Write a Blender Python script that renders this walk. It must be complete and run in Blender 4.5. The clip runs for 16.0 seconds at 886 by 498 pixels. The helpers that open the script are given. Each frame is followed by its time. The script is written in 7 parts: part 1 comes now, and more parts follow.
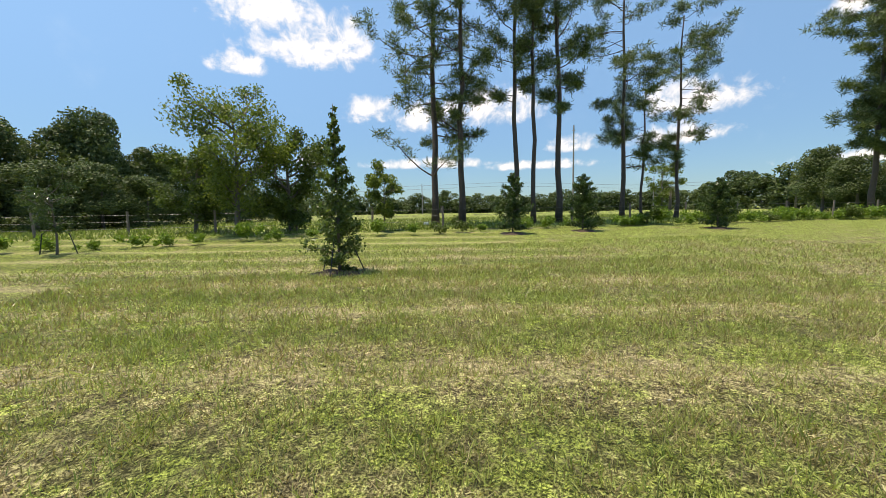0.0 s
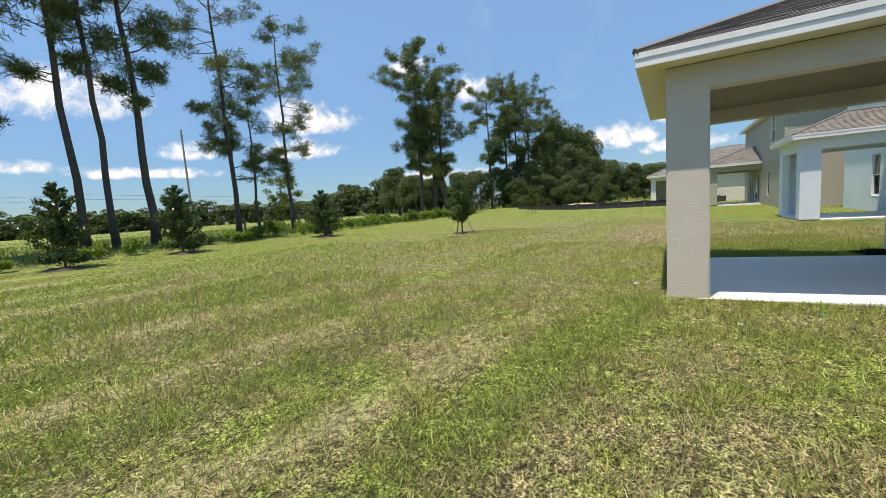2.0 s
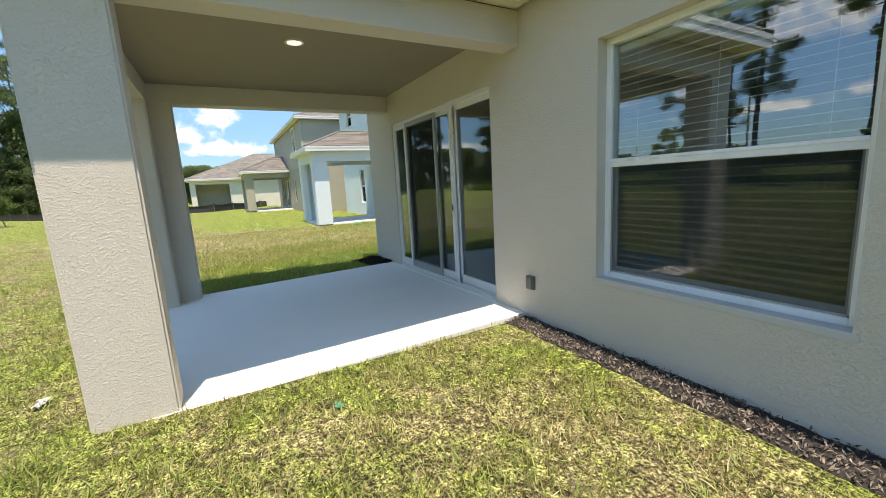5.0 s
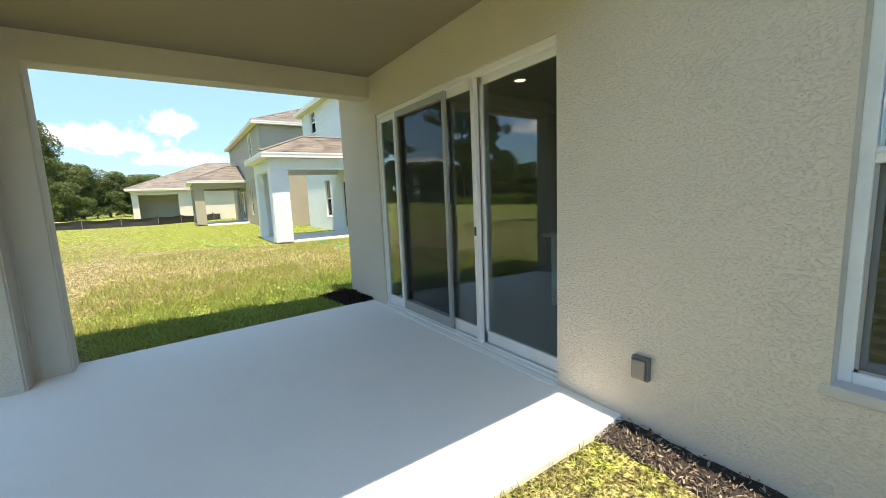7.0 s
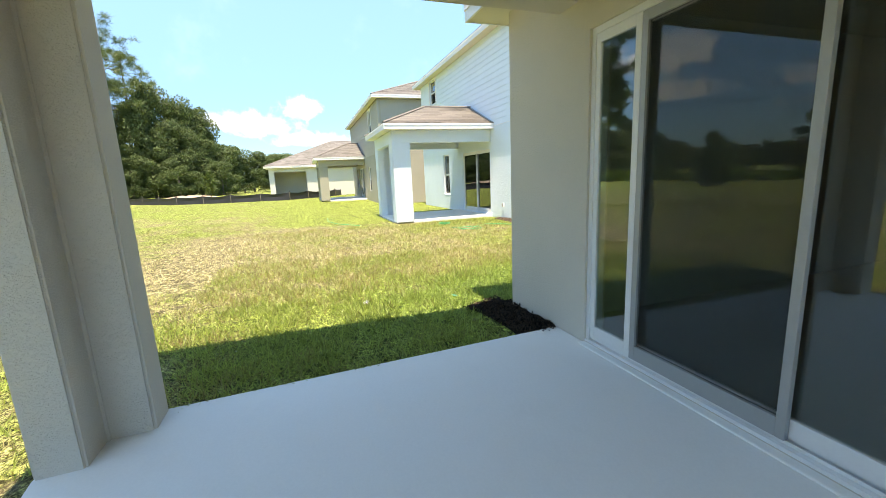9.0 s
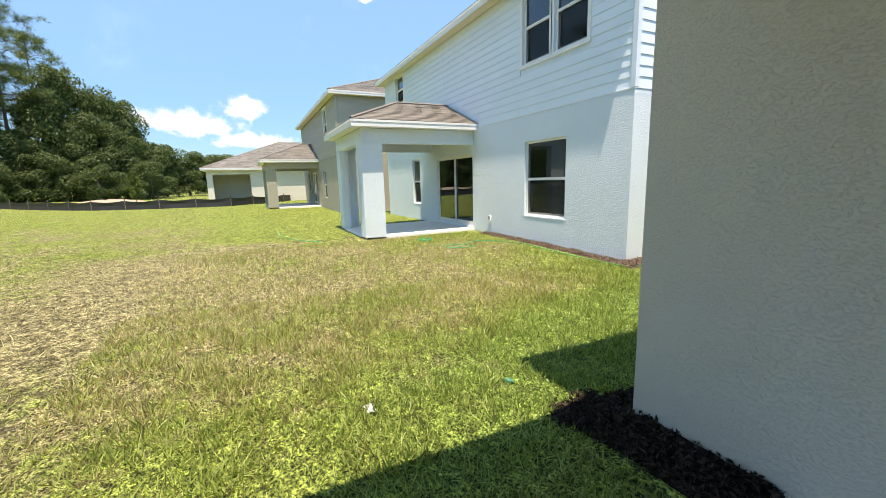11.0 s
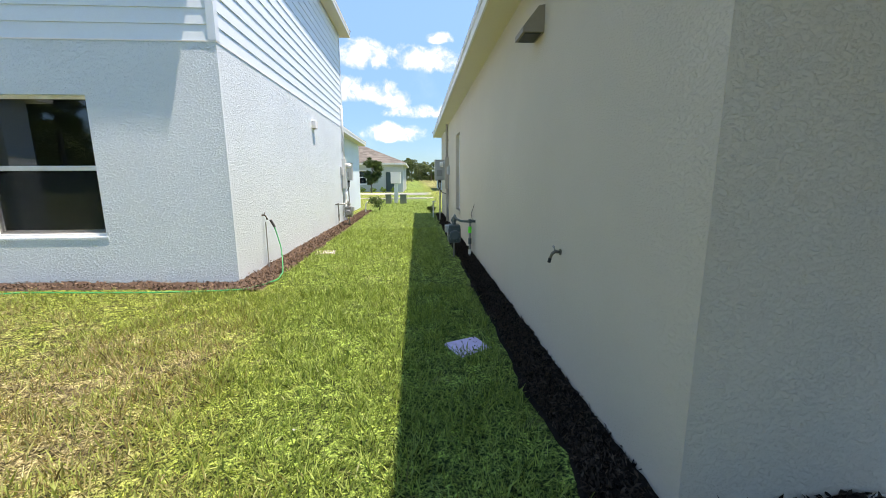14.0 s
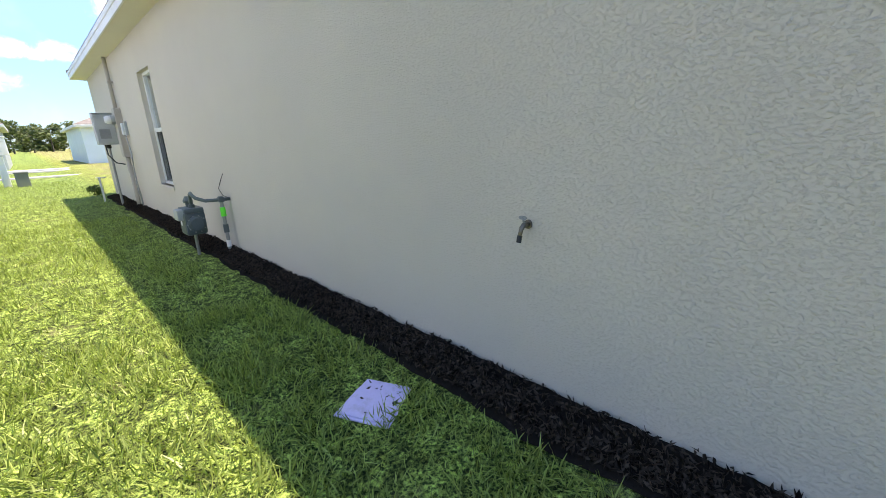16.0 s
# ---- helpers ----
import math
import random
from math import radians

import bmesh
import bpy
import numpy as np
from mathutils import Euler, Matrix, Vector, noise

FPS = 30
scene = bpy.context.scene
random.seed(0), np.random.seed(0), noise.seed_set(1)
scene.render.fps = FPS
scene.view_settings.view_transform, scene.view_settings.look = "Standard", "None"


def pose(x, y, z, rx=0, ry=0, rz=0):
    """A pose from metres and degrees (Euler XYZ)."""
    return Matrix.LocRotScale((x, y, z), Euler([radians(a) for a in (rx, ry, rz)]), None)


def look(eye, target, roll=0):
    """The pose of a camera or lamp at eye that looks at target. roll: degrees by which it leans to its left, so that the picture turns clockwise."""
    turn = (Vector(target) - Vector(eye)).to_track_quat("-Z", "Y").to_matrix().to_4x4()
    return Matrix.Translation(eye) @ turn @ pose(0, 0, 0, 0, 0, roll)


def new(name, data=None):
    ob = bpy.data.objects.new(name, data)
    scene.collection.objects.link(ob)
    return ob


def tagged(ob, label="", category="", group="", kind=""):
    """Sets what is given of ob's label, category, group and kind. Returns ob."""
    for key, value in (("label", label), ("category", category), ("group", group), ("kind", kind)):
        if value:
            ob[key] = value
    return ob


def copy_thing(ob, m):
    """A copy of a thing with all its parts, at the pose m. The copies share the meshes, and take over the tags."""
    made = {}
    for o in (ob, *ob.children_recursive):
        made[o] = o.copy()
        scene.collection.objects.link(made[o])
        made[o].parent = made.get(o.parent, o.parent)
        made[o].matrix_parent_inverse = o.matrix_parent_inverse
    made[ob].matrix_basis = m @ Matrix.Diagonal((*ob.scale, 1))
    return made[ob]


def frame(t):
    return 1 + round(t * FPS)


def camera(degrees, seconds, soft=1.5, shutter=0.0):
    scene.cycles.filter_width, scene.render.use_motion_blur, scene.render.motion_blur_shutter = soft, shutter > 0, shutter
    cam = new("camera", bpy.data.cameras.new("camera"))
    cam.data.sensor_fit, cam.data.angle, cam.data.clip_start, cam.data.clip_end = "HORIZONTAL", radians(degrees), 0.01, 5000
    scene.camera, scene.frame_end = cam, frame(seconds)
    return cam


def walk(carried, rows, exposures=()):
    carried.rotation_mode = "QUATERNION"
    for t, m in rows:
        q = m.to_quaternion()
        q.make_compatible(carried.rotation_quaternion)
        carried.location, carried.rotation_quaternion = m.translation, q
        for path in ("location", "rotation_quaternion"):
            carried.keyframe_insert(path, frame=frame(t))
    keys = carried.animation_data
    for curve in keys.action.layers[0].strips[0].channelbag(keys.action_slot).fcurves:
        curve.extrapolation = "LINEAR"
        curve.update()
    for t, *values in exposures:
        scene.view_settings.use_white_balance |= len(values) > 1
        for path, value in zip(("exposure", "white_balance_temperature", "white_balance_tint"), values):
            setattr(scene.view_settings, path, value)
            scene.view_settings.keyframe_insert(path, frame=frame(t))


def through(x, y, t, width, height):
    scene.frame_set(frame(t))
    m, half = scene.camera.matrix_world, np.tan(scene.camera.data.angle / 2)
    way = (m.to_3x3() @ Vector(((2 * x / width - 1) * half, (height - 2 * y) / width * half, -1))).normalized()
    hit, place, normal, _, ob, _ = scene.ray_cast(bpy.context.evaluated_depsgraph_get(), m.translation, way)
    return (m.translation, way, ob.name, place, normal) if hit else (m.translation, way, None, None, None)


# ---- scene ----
cam = camera(96.7, 16.0, soft=0.75)
PATH = [
    (0, (-0.046, 0.024, 1.464), (0.323, 1.981, 1.273), -1.1),
    (0.5, (0.311, 0.228, 1.479), (0.745, 2.172, 1.302), -1.6),
    (1, (0.769, 0.35, 1.467), (1.454, 2.22, 1.277), -2.0),
    (1.5, (1.246, 0.4, 1.485), (2.431, 1.998, 1.282), -2.6),
    (2, (1.788, 0.449, 1.526), (3.507, 1.448, 1.313), -4.0),
    (2.5, (2.335, 0.315, 1.51), (4.301, 0.558, 1.235), -4.2),
    (3, (2.842, 0.19, 1.523), (4.789, -0.2, 1.284), -2.9),
    (3.5, (3.346, 0.008, 1.552), (5.133, -0.856, 1.308), -3.0),
    (4, (3.824, -0.192, 1.531), (5.549, -1.148, 1.197), -2.8),
    (4.5, (4.322, -0.321, 1.506), (6.066, -1.234, 1.15), -3.0),
    (5, (4.797, -0.437, 1.541), (6.528, -1.382, 1.21), -3.2),
    (5.2, (4.996, -0.492, 1.514), (6.719, -1.459, 1.2), -3.2),
    (7.3, (6.927, -0.966, 1.554), (8.571, -2.072, 1.282), -2.4),
    (7.5, (7.145, -0.989, 1.576), (8.814, -2.056, 1.301), -2.5),
    (8, (7.601, -1.062, 1.564), (9.35, -1.983, 1.262), -2.7),
    (8.5, (8.114, -1.075, 1.57), (9.952, -1.783, 1.222), -2.7),
    (8.7, (8.337, -1.047, 1.549), (10.2, -1.677, 1.186), -2.6),
    (10.8, (10.644, -0.976, 1.613), (12.46, -1.742, 1.278), -1.8),
    (11, (10.85, -0.974, 1.626), (12.623, -1.833, 1.283), -1.6),
    (11.5, (11.394, -1.0, 1.612), (12.997, -2.135, 1.239), -1.4),
    (12, (11.876, -1.138, 1.56), (13.212, -2.574, 1.169), -0.9),
    (12.5, (12.332, -1.291, 1.545), (13.327, -2.982, 1.162), -0.6),
    (13, (12.719, -1.399, 1.508), (13.349, -3.263, 1.146), -0.7),
    (13.5, (13.101, -1.577, 1.469), (13.351, -3.53, 1.114), -0.7),
    (14, (13.462, -1.777, 1.434), (13.336, -3.742, 1.082), -0.3),
    (14.5, (13.773, -2.057, 1.416), (13.271, -3.956, 1.04), -0.2),
    (15, (13.933, -2.516, 1.381), (13.074, -4.271, 0.952), -0.7),
    (15.5, (14.045, -3.013, 1.345), (12.875, -4.56, 0.855), -1.0),
    (16, (14.062, -3.493, 1.334), (12.691, -4.84, 0.782), -1.9),
]
EXPOSURE = [(0.0, 0.74, 7700, 15), (2.5, 0.64, 7250, 15), (3.5, 0.90, 7400, 15), (5.0, 1.20, 7600, 15), (7.3, 1.64, 8400, 15), (8.7, 1.80, 8150, 15),
            (10.8, 1.32, 7850, 15), (12.5, 1.10, 7800, 17), (14.5, 1.32, 7600, 20), (16.0, 1.76, 7550, 26)]
walk(cam, [(t, look(eye, target, roll)) for t, eye, target, roll in PATH], EXPOSURE)

# ---------------------------------------------------------------- light
SUN_AZ, SUN_EL = math.atan2(-0.82, 0.27), radians(75.3)
sun_dir = Vector((math.sin(SUN_AZ) * math.cos(SUN_EL), math.cos(SUN_AZ) * math.cos(SUN_EL), math.sin(SUN_EL)))
sun = new("sun", bpy.data.lights.new("sun", "SUN"))
sun.data.energy, sun.data.angle, sun.data.color = 3.6, radians(0.55), (1.0, 0.955, 0.88)
sun.matrix_world = look(sun_dir * 60, (0, 0, 0))


class Nodes:
    """Short hand for building a node tree."""

    def __init__(self, tree):
        self.tree = tree
        tree.nodes.clear()

    def add(self, kind, values=None, **props):
        n = self.tree.nodes.new(kind)
        for k, v in props.items():
            setattr(n, k, v)
        for k, v in (values or {}).items():
            if isinstance(v, bpy.types.NodeSocket):
                self.tree.links.new(v, n.inputs[k])
            else:
                n.inputs[k].default_value = v
        return n

    def math(self, op, a, b=0.0, c=0.0):
        return self.add("ShaderNodeMath", {0: a, 1: b, 2: c}, operation=op).outputs[0]

    def mix(self, fac, a, b, blend="MIX"):
        n = self.add("ShaderNodeMix", {"Factor": fac}, data_type="RGBA", blend_type=blend)
        for k, v in ((6, a), (7, b)):
            if isinstance(v, bpy.types.NodeSocket):
                self.tree.links.new(v, n.inputs[k])
            else:
                n.inputs[k].default_value = (*v, 1) if len(v) == 3 else v
        return n.outputs[2]

    def ramp(self, fac, lo, hi, a=0.0, b=1.0):
        n = self.add("ShaderNodeMapRange", {"Value": fac, "From Min": lo, "From Max": hi, "To Min": a, "To Max": b})
        n.interpolation_type = "SMOOTHSTEP"
        return n.outputs["Result"]

    def noise(self, scale, detail=3.0, rough=0.55, vector=None, distort=0.0):
        v = {"Scale": scale, "Detail": detail, "Roughness": rough, "Distortion": distort}
        if vector is not None:
            v["Vector"] = vector
        return self.add("ShaderNodeTexNoise", v).outputs["Fac"]


def build_world():
    w = bpy.data.worlds.new("sky")
    scene.world = w
    w.use_nodes = True
    n = Nodes(w.node_tree)
    sky = n.add("ShaderNodeTexSky", sky_type="NISHITA", sun_disc=False, sun_elevation=SUN_EL, sun_rotation=SUN_AZ,
                altitude=20.0, air_density=1.1, dust_density=0.25, ozone_density=2.2)
    co = n.add("ShaderNodeTexCoord").outputs["Generated"]
    xyz = n.add("ShaderNodeSeparateXYZ", {0: co})
    x, y, z = xyz.outputs
    el = n.math("ARCSINE", z)
    az = n.math("ARCTAN2", x, y)
    az_back = n.math("ARCTAN2", n.math("MULTIPLY", x, -1.0), n.math("MULTIPLY", y, -1.0))
    # cumulus: azimuth, elevation, half width, half height in degrees
    front = [(-6, 21, 8, 4.2), (-12, 24, 6, 4), (-15, 18, 3.5, 1.6), (1, 13.6, 4.6, 2.2), (8, 12.6, 4, 2.4), (18, 13.5, 6.5, 3),
             (29, 8.5, 4, 1.3), (43, 12.4, 6, 2.7), (41, 8.6, 5.5, 1.6), (56.5, 18.6, 2.6, 1.5), (65, 15.3, 3.2, 2.4),
             (86, 7.2, 4.2, 1.9), (90, 9.2, 3.4, 1.8), (82, 7.6, 4, 1.5), (91, 5.4, 5, 1.2), (106.5, 22.4, 1.6, 0.8),
             (120, 24, 3, 1.6), (98, 24, 2.2, 1.1), (-7.5, 7, 1.6, 1.4), (10, 6.6, 9, 0.9), (24, 6, 8, 0.8), (60, 4.6, 8, 0.8)]
    back = [(-7, 15.5, 3.2, 2.2), (1.8, 15.2, 5, 1.9), (-7, 11.3, 4.4, 1.9), (-3, 10.4, 2.6, 1.5), (0.2, 8.8, 4.5, 1.1),
            (-3, 6.0, 4.2, 1.5), (3.2, 8.8, 4, 1.1), (3, 17.8, 2, 0.8), (12, 13, 4, 2), (-20, 17, 6, 3)]
    best = None
    for clouds, a in ((front, az), (back, az_back)):
        for ca, ce, cw, ch in clouds:
            cw, ch = cw * 1.25, ch * 1.25
            u = n.math("MULTIPLY_ADD", a, 57.2958 / cw, -ca / cw)
            v = n.math("MULTIPLY_ADD", el, 57.2958 / ch, -ce / ch)
            v = n.math("MAXIMUM", v, n.math("MULTIPLY", v, -1.7))
            d = n.math("SUBTRACT", 1.0, n.math("ADD", n.math("MULTIPLY", u, u), n.math("MULTIPLY", v, v)))
            best = d if best is None else n.math("MAXIMUM", best, d)
    best = n.math("MAXIMUM", best, -1.2)
    puff = n.noise(22.0, 9.0, 0.62, co, 0.3)
    wisp = n.noise(7.0, 5.0, 0.6, co)
    body = n.math("ADD", best, n.math("MULTIPLY_ADD", puff, 3.0, -1.65))
    mask = n.ramp(body, -0.05, 1.15)
    thin = n.math("MULTIPLY", n.ramp(wisp, 0.55, 0.85), 0.16)
    low = n.ramp(el, 0.0, 0.16, 0.03, 0.0)
    shade = n.ramp(n.math("ADD", puff, n.math("MULTIPLY", best, 0.18)), 0.4, 0.68)
    cloud = n.mix(shade, (3.2, 3.8, 4.6), (5.7, 5.9, 6.15))
    deep = n.mix(n.ramp(el, 0.0, 0.5), (0.295, 0.45, 0.635), (0.77, 0.98, 1.05))
    tint = n.mix(1.0, sky.outputs[0], deep, "MULTIPLY")
    hazed = n.mix(n.math("ADD", thin, low), tint, (3.4, 4.5, 5.8))
    colour = n.mix(mask, hazed, cloud)
    bg = n.add("ShaderNodeBackground", {"Color": colour, "Strength": 0.122})
    n.add("ShaderNodeOutputWorld", {"Surface": bg.outputs[0]})


build_world()


# ---------------------------------------------------------------- materials
def material(name, colour, rough=0.7, metal=0.0, vary=0.12, scale=3.0, bump=0.0, bump_scale=60.0, stain=None, stain_amount=0.0,
             stain_scale=0.8, island=0.0, objects=0.0, spec=0.5, fine=40.0):
    """Plain surface with variation at two scales, optional stains, relief and piece by piece tint."""
    m = bpy.data.materials.new(name)
    m.use_nodes = True
    n = Nodes(m.node_tree)
    co = n.add("ShaderNodeTexCoord").outputs["Object"]
    big, small = n.noise(scale, 4.0, 0.6, co), n.noise(fine, 4.0, 0.6, co)
    v = n.math("ADD", n.math("MULTIPLY_ADD", big, vary * 2, -vary), n.math("MULTIPLY_ADD", small, vary * 1.4, -vary * 0.7))
    if island:
        v = n.math("ADD", v, n.math("MULTIPLY_ADD", n.add("ShaderNodeNewGeometry").outputs["Random Per Island"], island * 2, -island))
    if objects:
        v = n.math("ADD", v, n.math("MULTIPLY_ADD", n.add("ShaderNodeObjectInfo").outputs["Random"], objects * 2, -objects))
    k = n.math("ADD", v, 1.0)
    grey = n.add("ShaderNodeCombineColor", {0: k, 1: k, 2: k}).outputs[0]
    c = n.mix(1.0, colour, grey, "MULTIPLY")
    if stain:
        c = n.mix(n.math("MULTIPLY", n.ramp(n.noise(stain_scale, 6.0, 0.65, co), 0.48, 0.72), stain_amount), c, stain)
    values = {"Base Color": c, "Roughness": n.math("MULTIPLY_ADD", big, 0.12, rough - 0.06), "Metallic": metal, "Specular IOR Level": spec}
    if bump:
        h = n.math("ADD", n.noise(bump_scale, 3.0, 0.6, co), n.math("MULTIPLY", n.noise(bump_scale * 0.25, 2.0, 0.5, co), 0.6))
        values["Normal"] = n.add("ShaderNodeBump", {"Height": h, "Strength": min(1.0, bump * 30), "Distance": bump}).outputs[0]
    b = n.add("ShaderNodeBsdfPrincipled", values)
    n.add("ShaderNodeOutputMaterial", {"Surface": b.outputs[0]})
    return m


def stucco(name, colour, depth=0.0039, size=62.0):
    """Sprayed and knocked-down stucco: flattened blobs a few centimetres wide, faint damp marks."""
    m = bpy.data.materials.new(name)
    m.use_nodes = True
    n = Nodes(m.node_tree)
    co = n.add("ShaderNodeTexCoord").outputs["Object"]
    blobs = n.ramp(n.noise(size, 5.0, 0.62, n.add("ShaderNodeVectorMath", {0: co, 1: (1.0, 1.0, 1.45)}, operation="MULTIPLY").outputs[0], 0.2), 0.44, 0.76)
    grit = n.noise(140.0, 2.0, 0.6, co)
    swell = n.noise(1.3, 3.0, 0.5, co)
    h = n.math("ADD", n.math("ADD", blobs, n.math("MULTIPLY", grit, 0.16)), n.math("MULTIPLY", swell, 1.0))
    nor = n.add("ShaderNodeBump", {"Height": h, "Strength": 0.85, "Distance": depth}).outputs[0]
    k = n.math("MULTIPLY_ADD", n.noise(0.7, 5.0, 0.6, co), 0.16, n.math("MULTIPLY_ADD", blobs, 0.03, 0.90))
    grey = n.add("ShaderNodeCombineColor", {0: k, 1: k, 2: n.math("MULTIPLY", k, 0.99)}).outputs[0]
    c = n.mix(1.0, colour, grey, "MULTIPLY")
    scuff = n.math("MULTIPLY", n.ramp(n.noise(5.0, 8.0, 0.75, co), 0.66, 0.8), 0.35)
    c = n.mix(scuff, c, tuple(v * 0.72 for v in colour))
    b = n.add("ShaderNodeBsdfPrincipled", {"Base Color": c, "Roughness": 0.88, "Specular IOR Level": 0.25, "Normal": nor})
    n.add("ShaderNodeOutputMaterial", {"Surface": b.outputs[0]})
    return m


def glass(name, tint, ior, dirt=0.007):
    m = bpy.data.materials.new(name)
    m.use_nodes = True
    n = Nodes(m.node_tree)
    co = n.add("ShaderNodeTexCoord").outputs["Object"]
    wave = n.add("ShaderNodeBump", {"Height": n.noise(1.1, 1.0, 0.4, co), "Strength": 0.04, "Distance": 0.01}).outputs[0]
    edge = n.add("ShaderNodeLayerWeight", {"Blend": 0.5}).outputs["Facing"]
    fres = n.math("MULTIPLY_ADD", n.math("POWER", edge, 3.2), 0.8, ior)
    see = n.add("ShaderNodeBsdfTransparent", {"Color": (*tint, 1)}).outputs[0]
    film = n.add("ShaderNodeBsdfDiffuse", {"Color": (0.5, 0.5, 0.48, 1)}).outputs[0]
    see = n.add("ShaderNodeMixShader", {0: n.math("MULTIPLY", n.noise(2.5, 5.0, 0.7, co), dirt), 1: see, 2: film}).outputs[0]
    gloss = n.add("ShaderNodeBsdfGlossy", {"Color": (0.93, 0.96, 1, 1), "Roughness": 0.004, "Normal": wave}).outputs[0]
    out = n.add("ShaderNodeMixShader", {0: fres, 1: see, 2: gloss}).outputs[0]
    n.add("ShaderNodeOutputMaterial", {"Surface": out})
    return m


def mesh_screen(name, share):
    m = bpy.data.materials.new(name)
    m.use_nodes = True
    n = Nodes(m.node_tree)
    see = n.add("ShaderNodeBsdfTransparent").outputs[0]
    wire = n.add("ShaderNodeBsdfDiffuse", {"Color": (0.030, 0.034, 0.033, 1)}).outputs[0]
    n.add("ShaderNodeOutputMaterial", {"Surface": n.add("ShaderNodeMixShader", {0: share, 1: see, 2: wire}).outputs[0]})
    return m


def glow(name, colour, strength):
    m = bpy.data.materials.new(name)
    m.use_nodes = True
    n = Nodes(m.node_tree)
    n.add("ShaderNodeOutputMaterial", {"Surface": n.add("ShaderNodeEmission", {"Color": (*colour, 1), "Strength": strength}).outputs[0]})
    return m


def lawn_colours(n, pos):
    """Shares of green and dry growth over the plan, from patches, mowing stripes and the greener strips by the houses."""
    sep = n.add("ShaderNodeSeparateXYZ", {0: pos}).outputs
    patch = n.noise(0.55, 5.0, 0.66, pos)
    tuft = n.noise(3.6, 5.0, 0.68, pos)
    stripe = n.math("SINE", n.math("ADD", n.math("MULTIPLY_ADD", sep[1], 2.9, n.math("MULTIPLY", sep[0], 0.62)), n.math("MULTIPLY", patch, 2.5)))
    stripe = n.math("MULTIPLY", stripe, n.math("MULTIPLY", n.ramp(sep[0], 10.5, 5.0), n.ramp(sep[1], -1.5, 2.0)))
    fresh = n.math("MULTIPLY", n.ramp(sep[0], 10.8, 12.4), n.ramp(sep[1], 1.6, -1.2))
    worn = n.ramp(n.add("ShaderNodeVectorMath", {0: n.add("ShaderNodeVectorMath", {0: pos, 1: (18.4, -1.6, 0.0)}, operation="SUBTRACT").outputs[0]},
                        operation="LENGTH").outputs["Value"], 2.4, 6.2, 1.0, 0.0)
    far = n.math("MAXIMUM", n.ramp(sep[1], 10.0, 16.0), n.ramp(sep[0], 23.0, 36.0))
    g = n.math("MULTIPLY_ADD", patch, 1.5, n.math("MULTIPLY_ADD", tuft, 1.1, -0.88))
    g = n.math("ADD", g, n.math("MULTIPLY", n.math("SUBTRACT", fresh, n.math("MULTIPLY", worn, 1.0)), 0.36))
    g = n.math("ADD", g, n.math("MULTIPLY", far, 0.22))
    g = n.math("ADD", g, n.math("MULTIPLY", stripe, 0.06))
    # watered strip that runs out from the porch pier
    line = n.math("ABSOLUTE", n.math("ADD", n.math("MULTIPLY_ADD", sep[0], 0.26, -2.8), sep[1]))
    strip = n.math("MULTIPLY", n.ramp(n.math("ADD", line, n.math("MULTIPLY", tuft, 0.5)), 0.75, 0.3), n.math("MULTIPLY", n.ramp(sep[0], 8.6, 7.6), n.ramp(sep[0], 2.8, 5.0)))
    g = n.math("ADD", g, n.math("MULTIPLY", strip, 0.3))
    # dry lawn behind the pale house, lush turf between the two houses
    edge = n.math("MULTIPLY_ADD", tuft, 1.4, n.math("MULTIPLY_ADD", sep[1], 0.22, sep[0]))
    worn = n.math("MULTIPLY", n.ramp(edge, 14.0, 15.4), n.math("MULTIPLY", n.ramp(sep[0], 25.0, 20.0), n.ramp(sep[1], -7.6, -6.4)))
    g = n.math("SUBTRACT", g, n.math("MULTIPLY", n.math("MULTIPLY", worn, n.ramp(sep[1], 2.5, 0.0)), 0.17))
    lush = n.math("MULTIPLY", n.ramp(sep[0], 12.0, 12.9), n.math("MULTIPLY", n.ramp(edge, 15.0, 13.8), n.ramp(sep[1], -0.5, -3.2)))
    lush = n.math("MAXIMUM", lush, n.math("MULTIPLY", n.ramp(sep[0], 12.0, 12.9), n.ramp(sep[1], -6.5, -8.0)))
    lush = n.math("MULTIPLY", lush, n.ramp(sep[0], 16.2, 15.8))
    g = n.math("ADD", g, n.math("MULTIPLY", lush, 0.25))
    return g, patch, tuft, stripe, lush


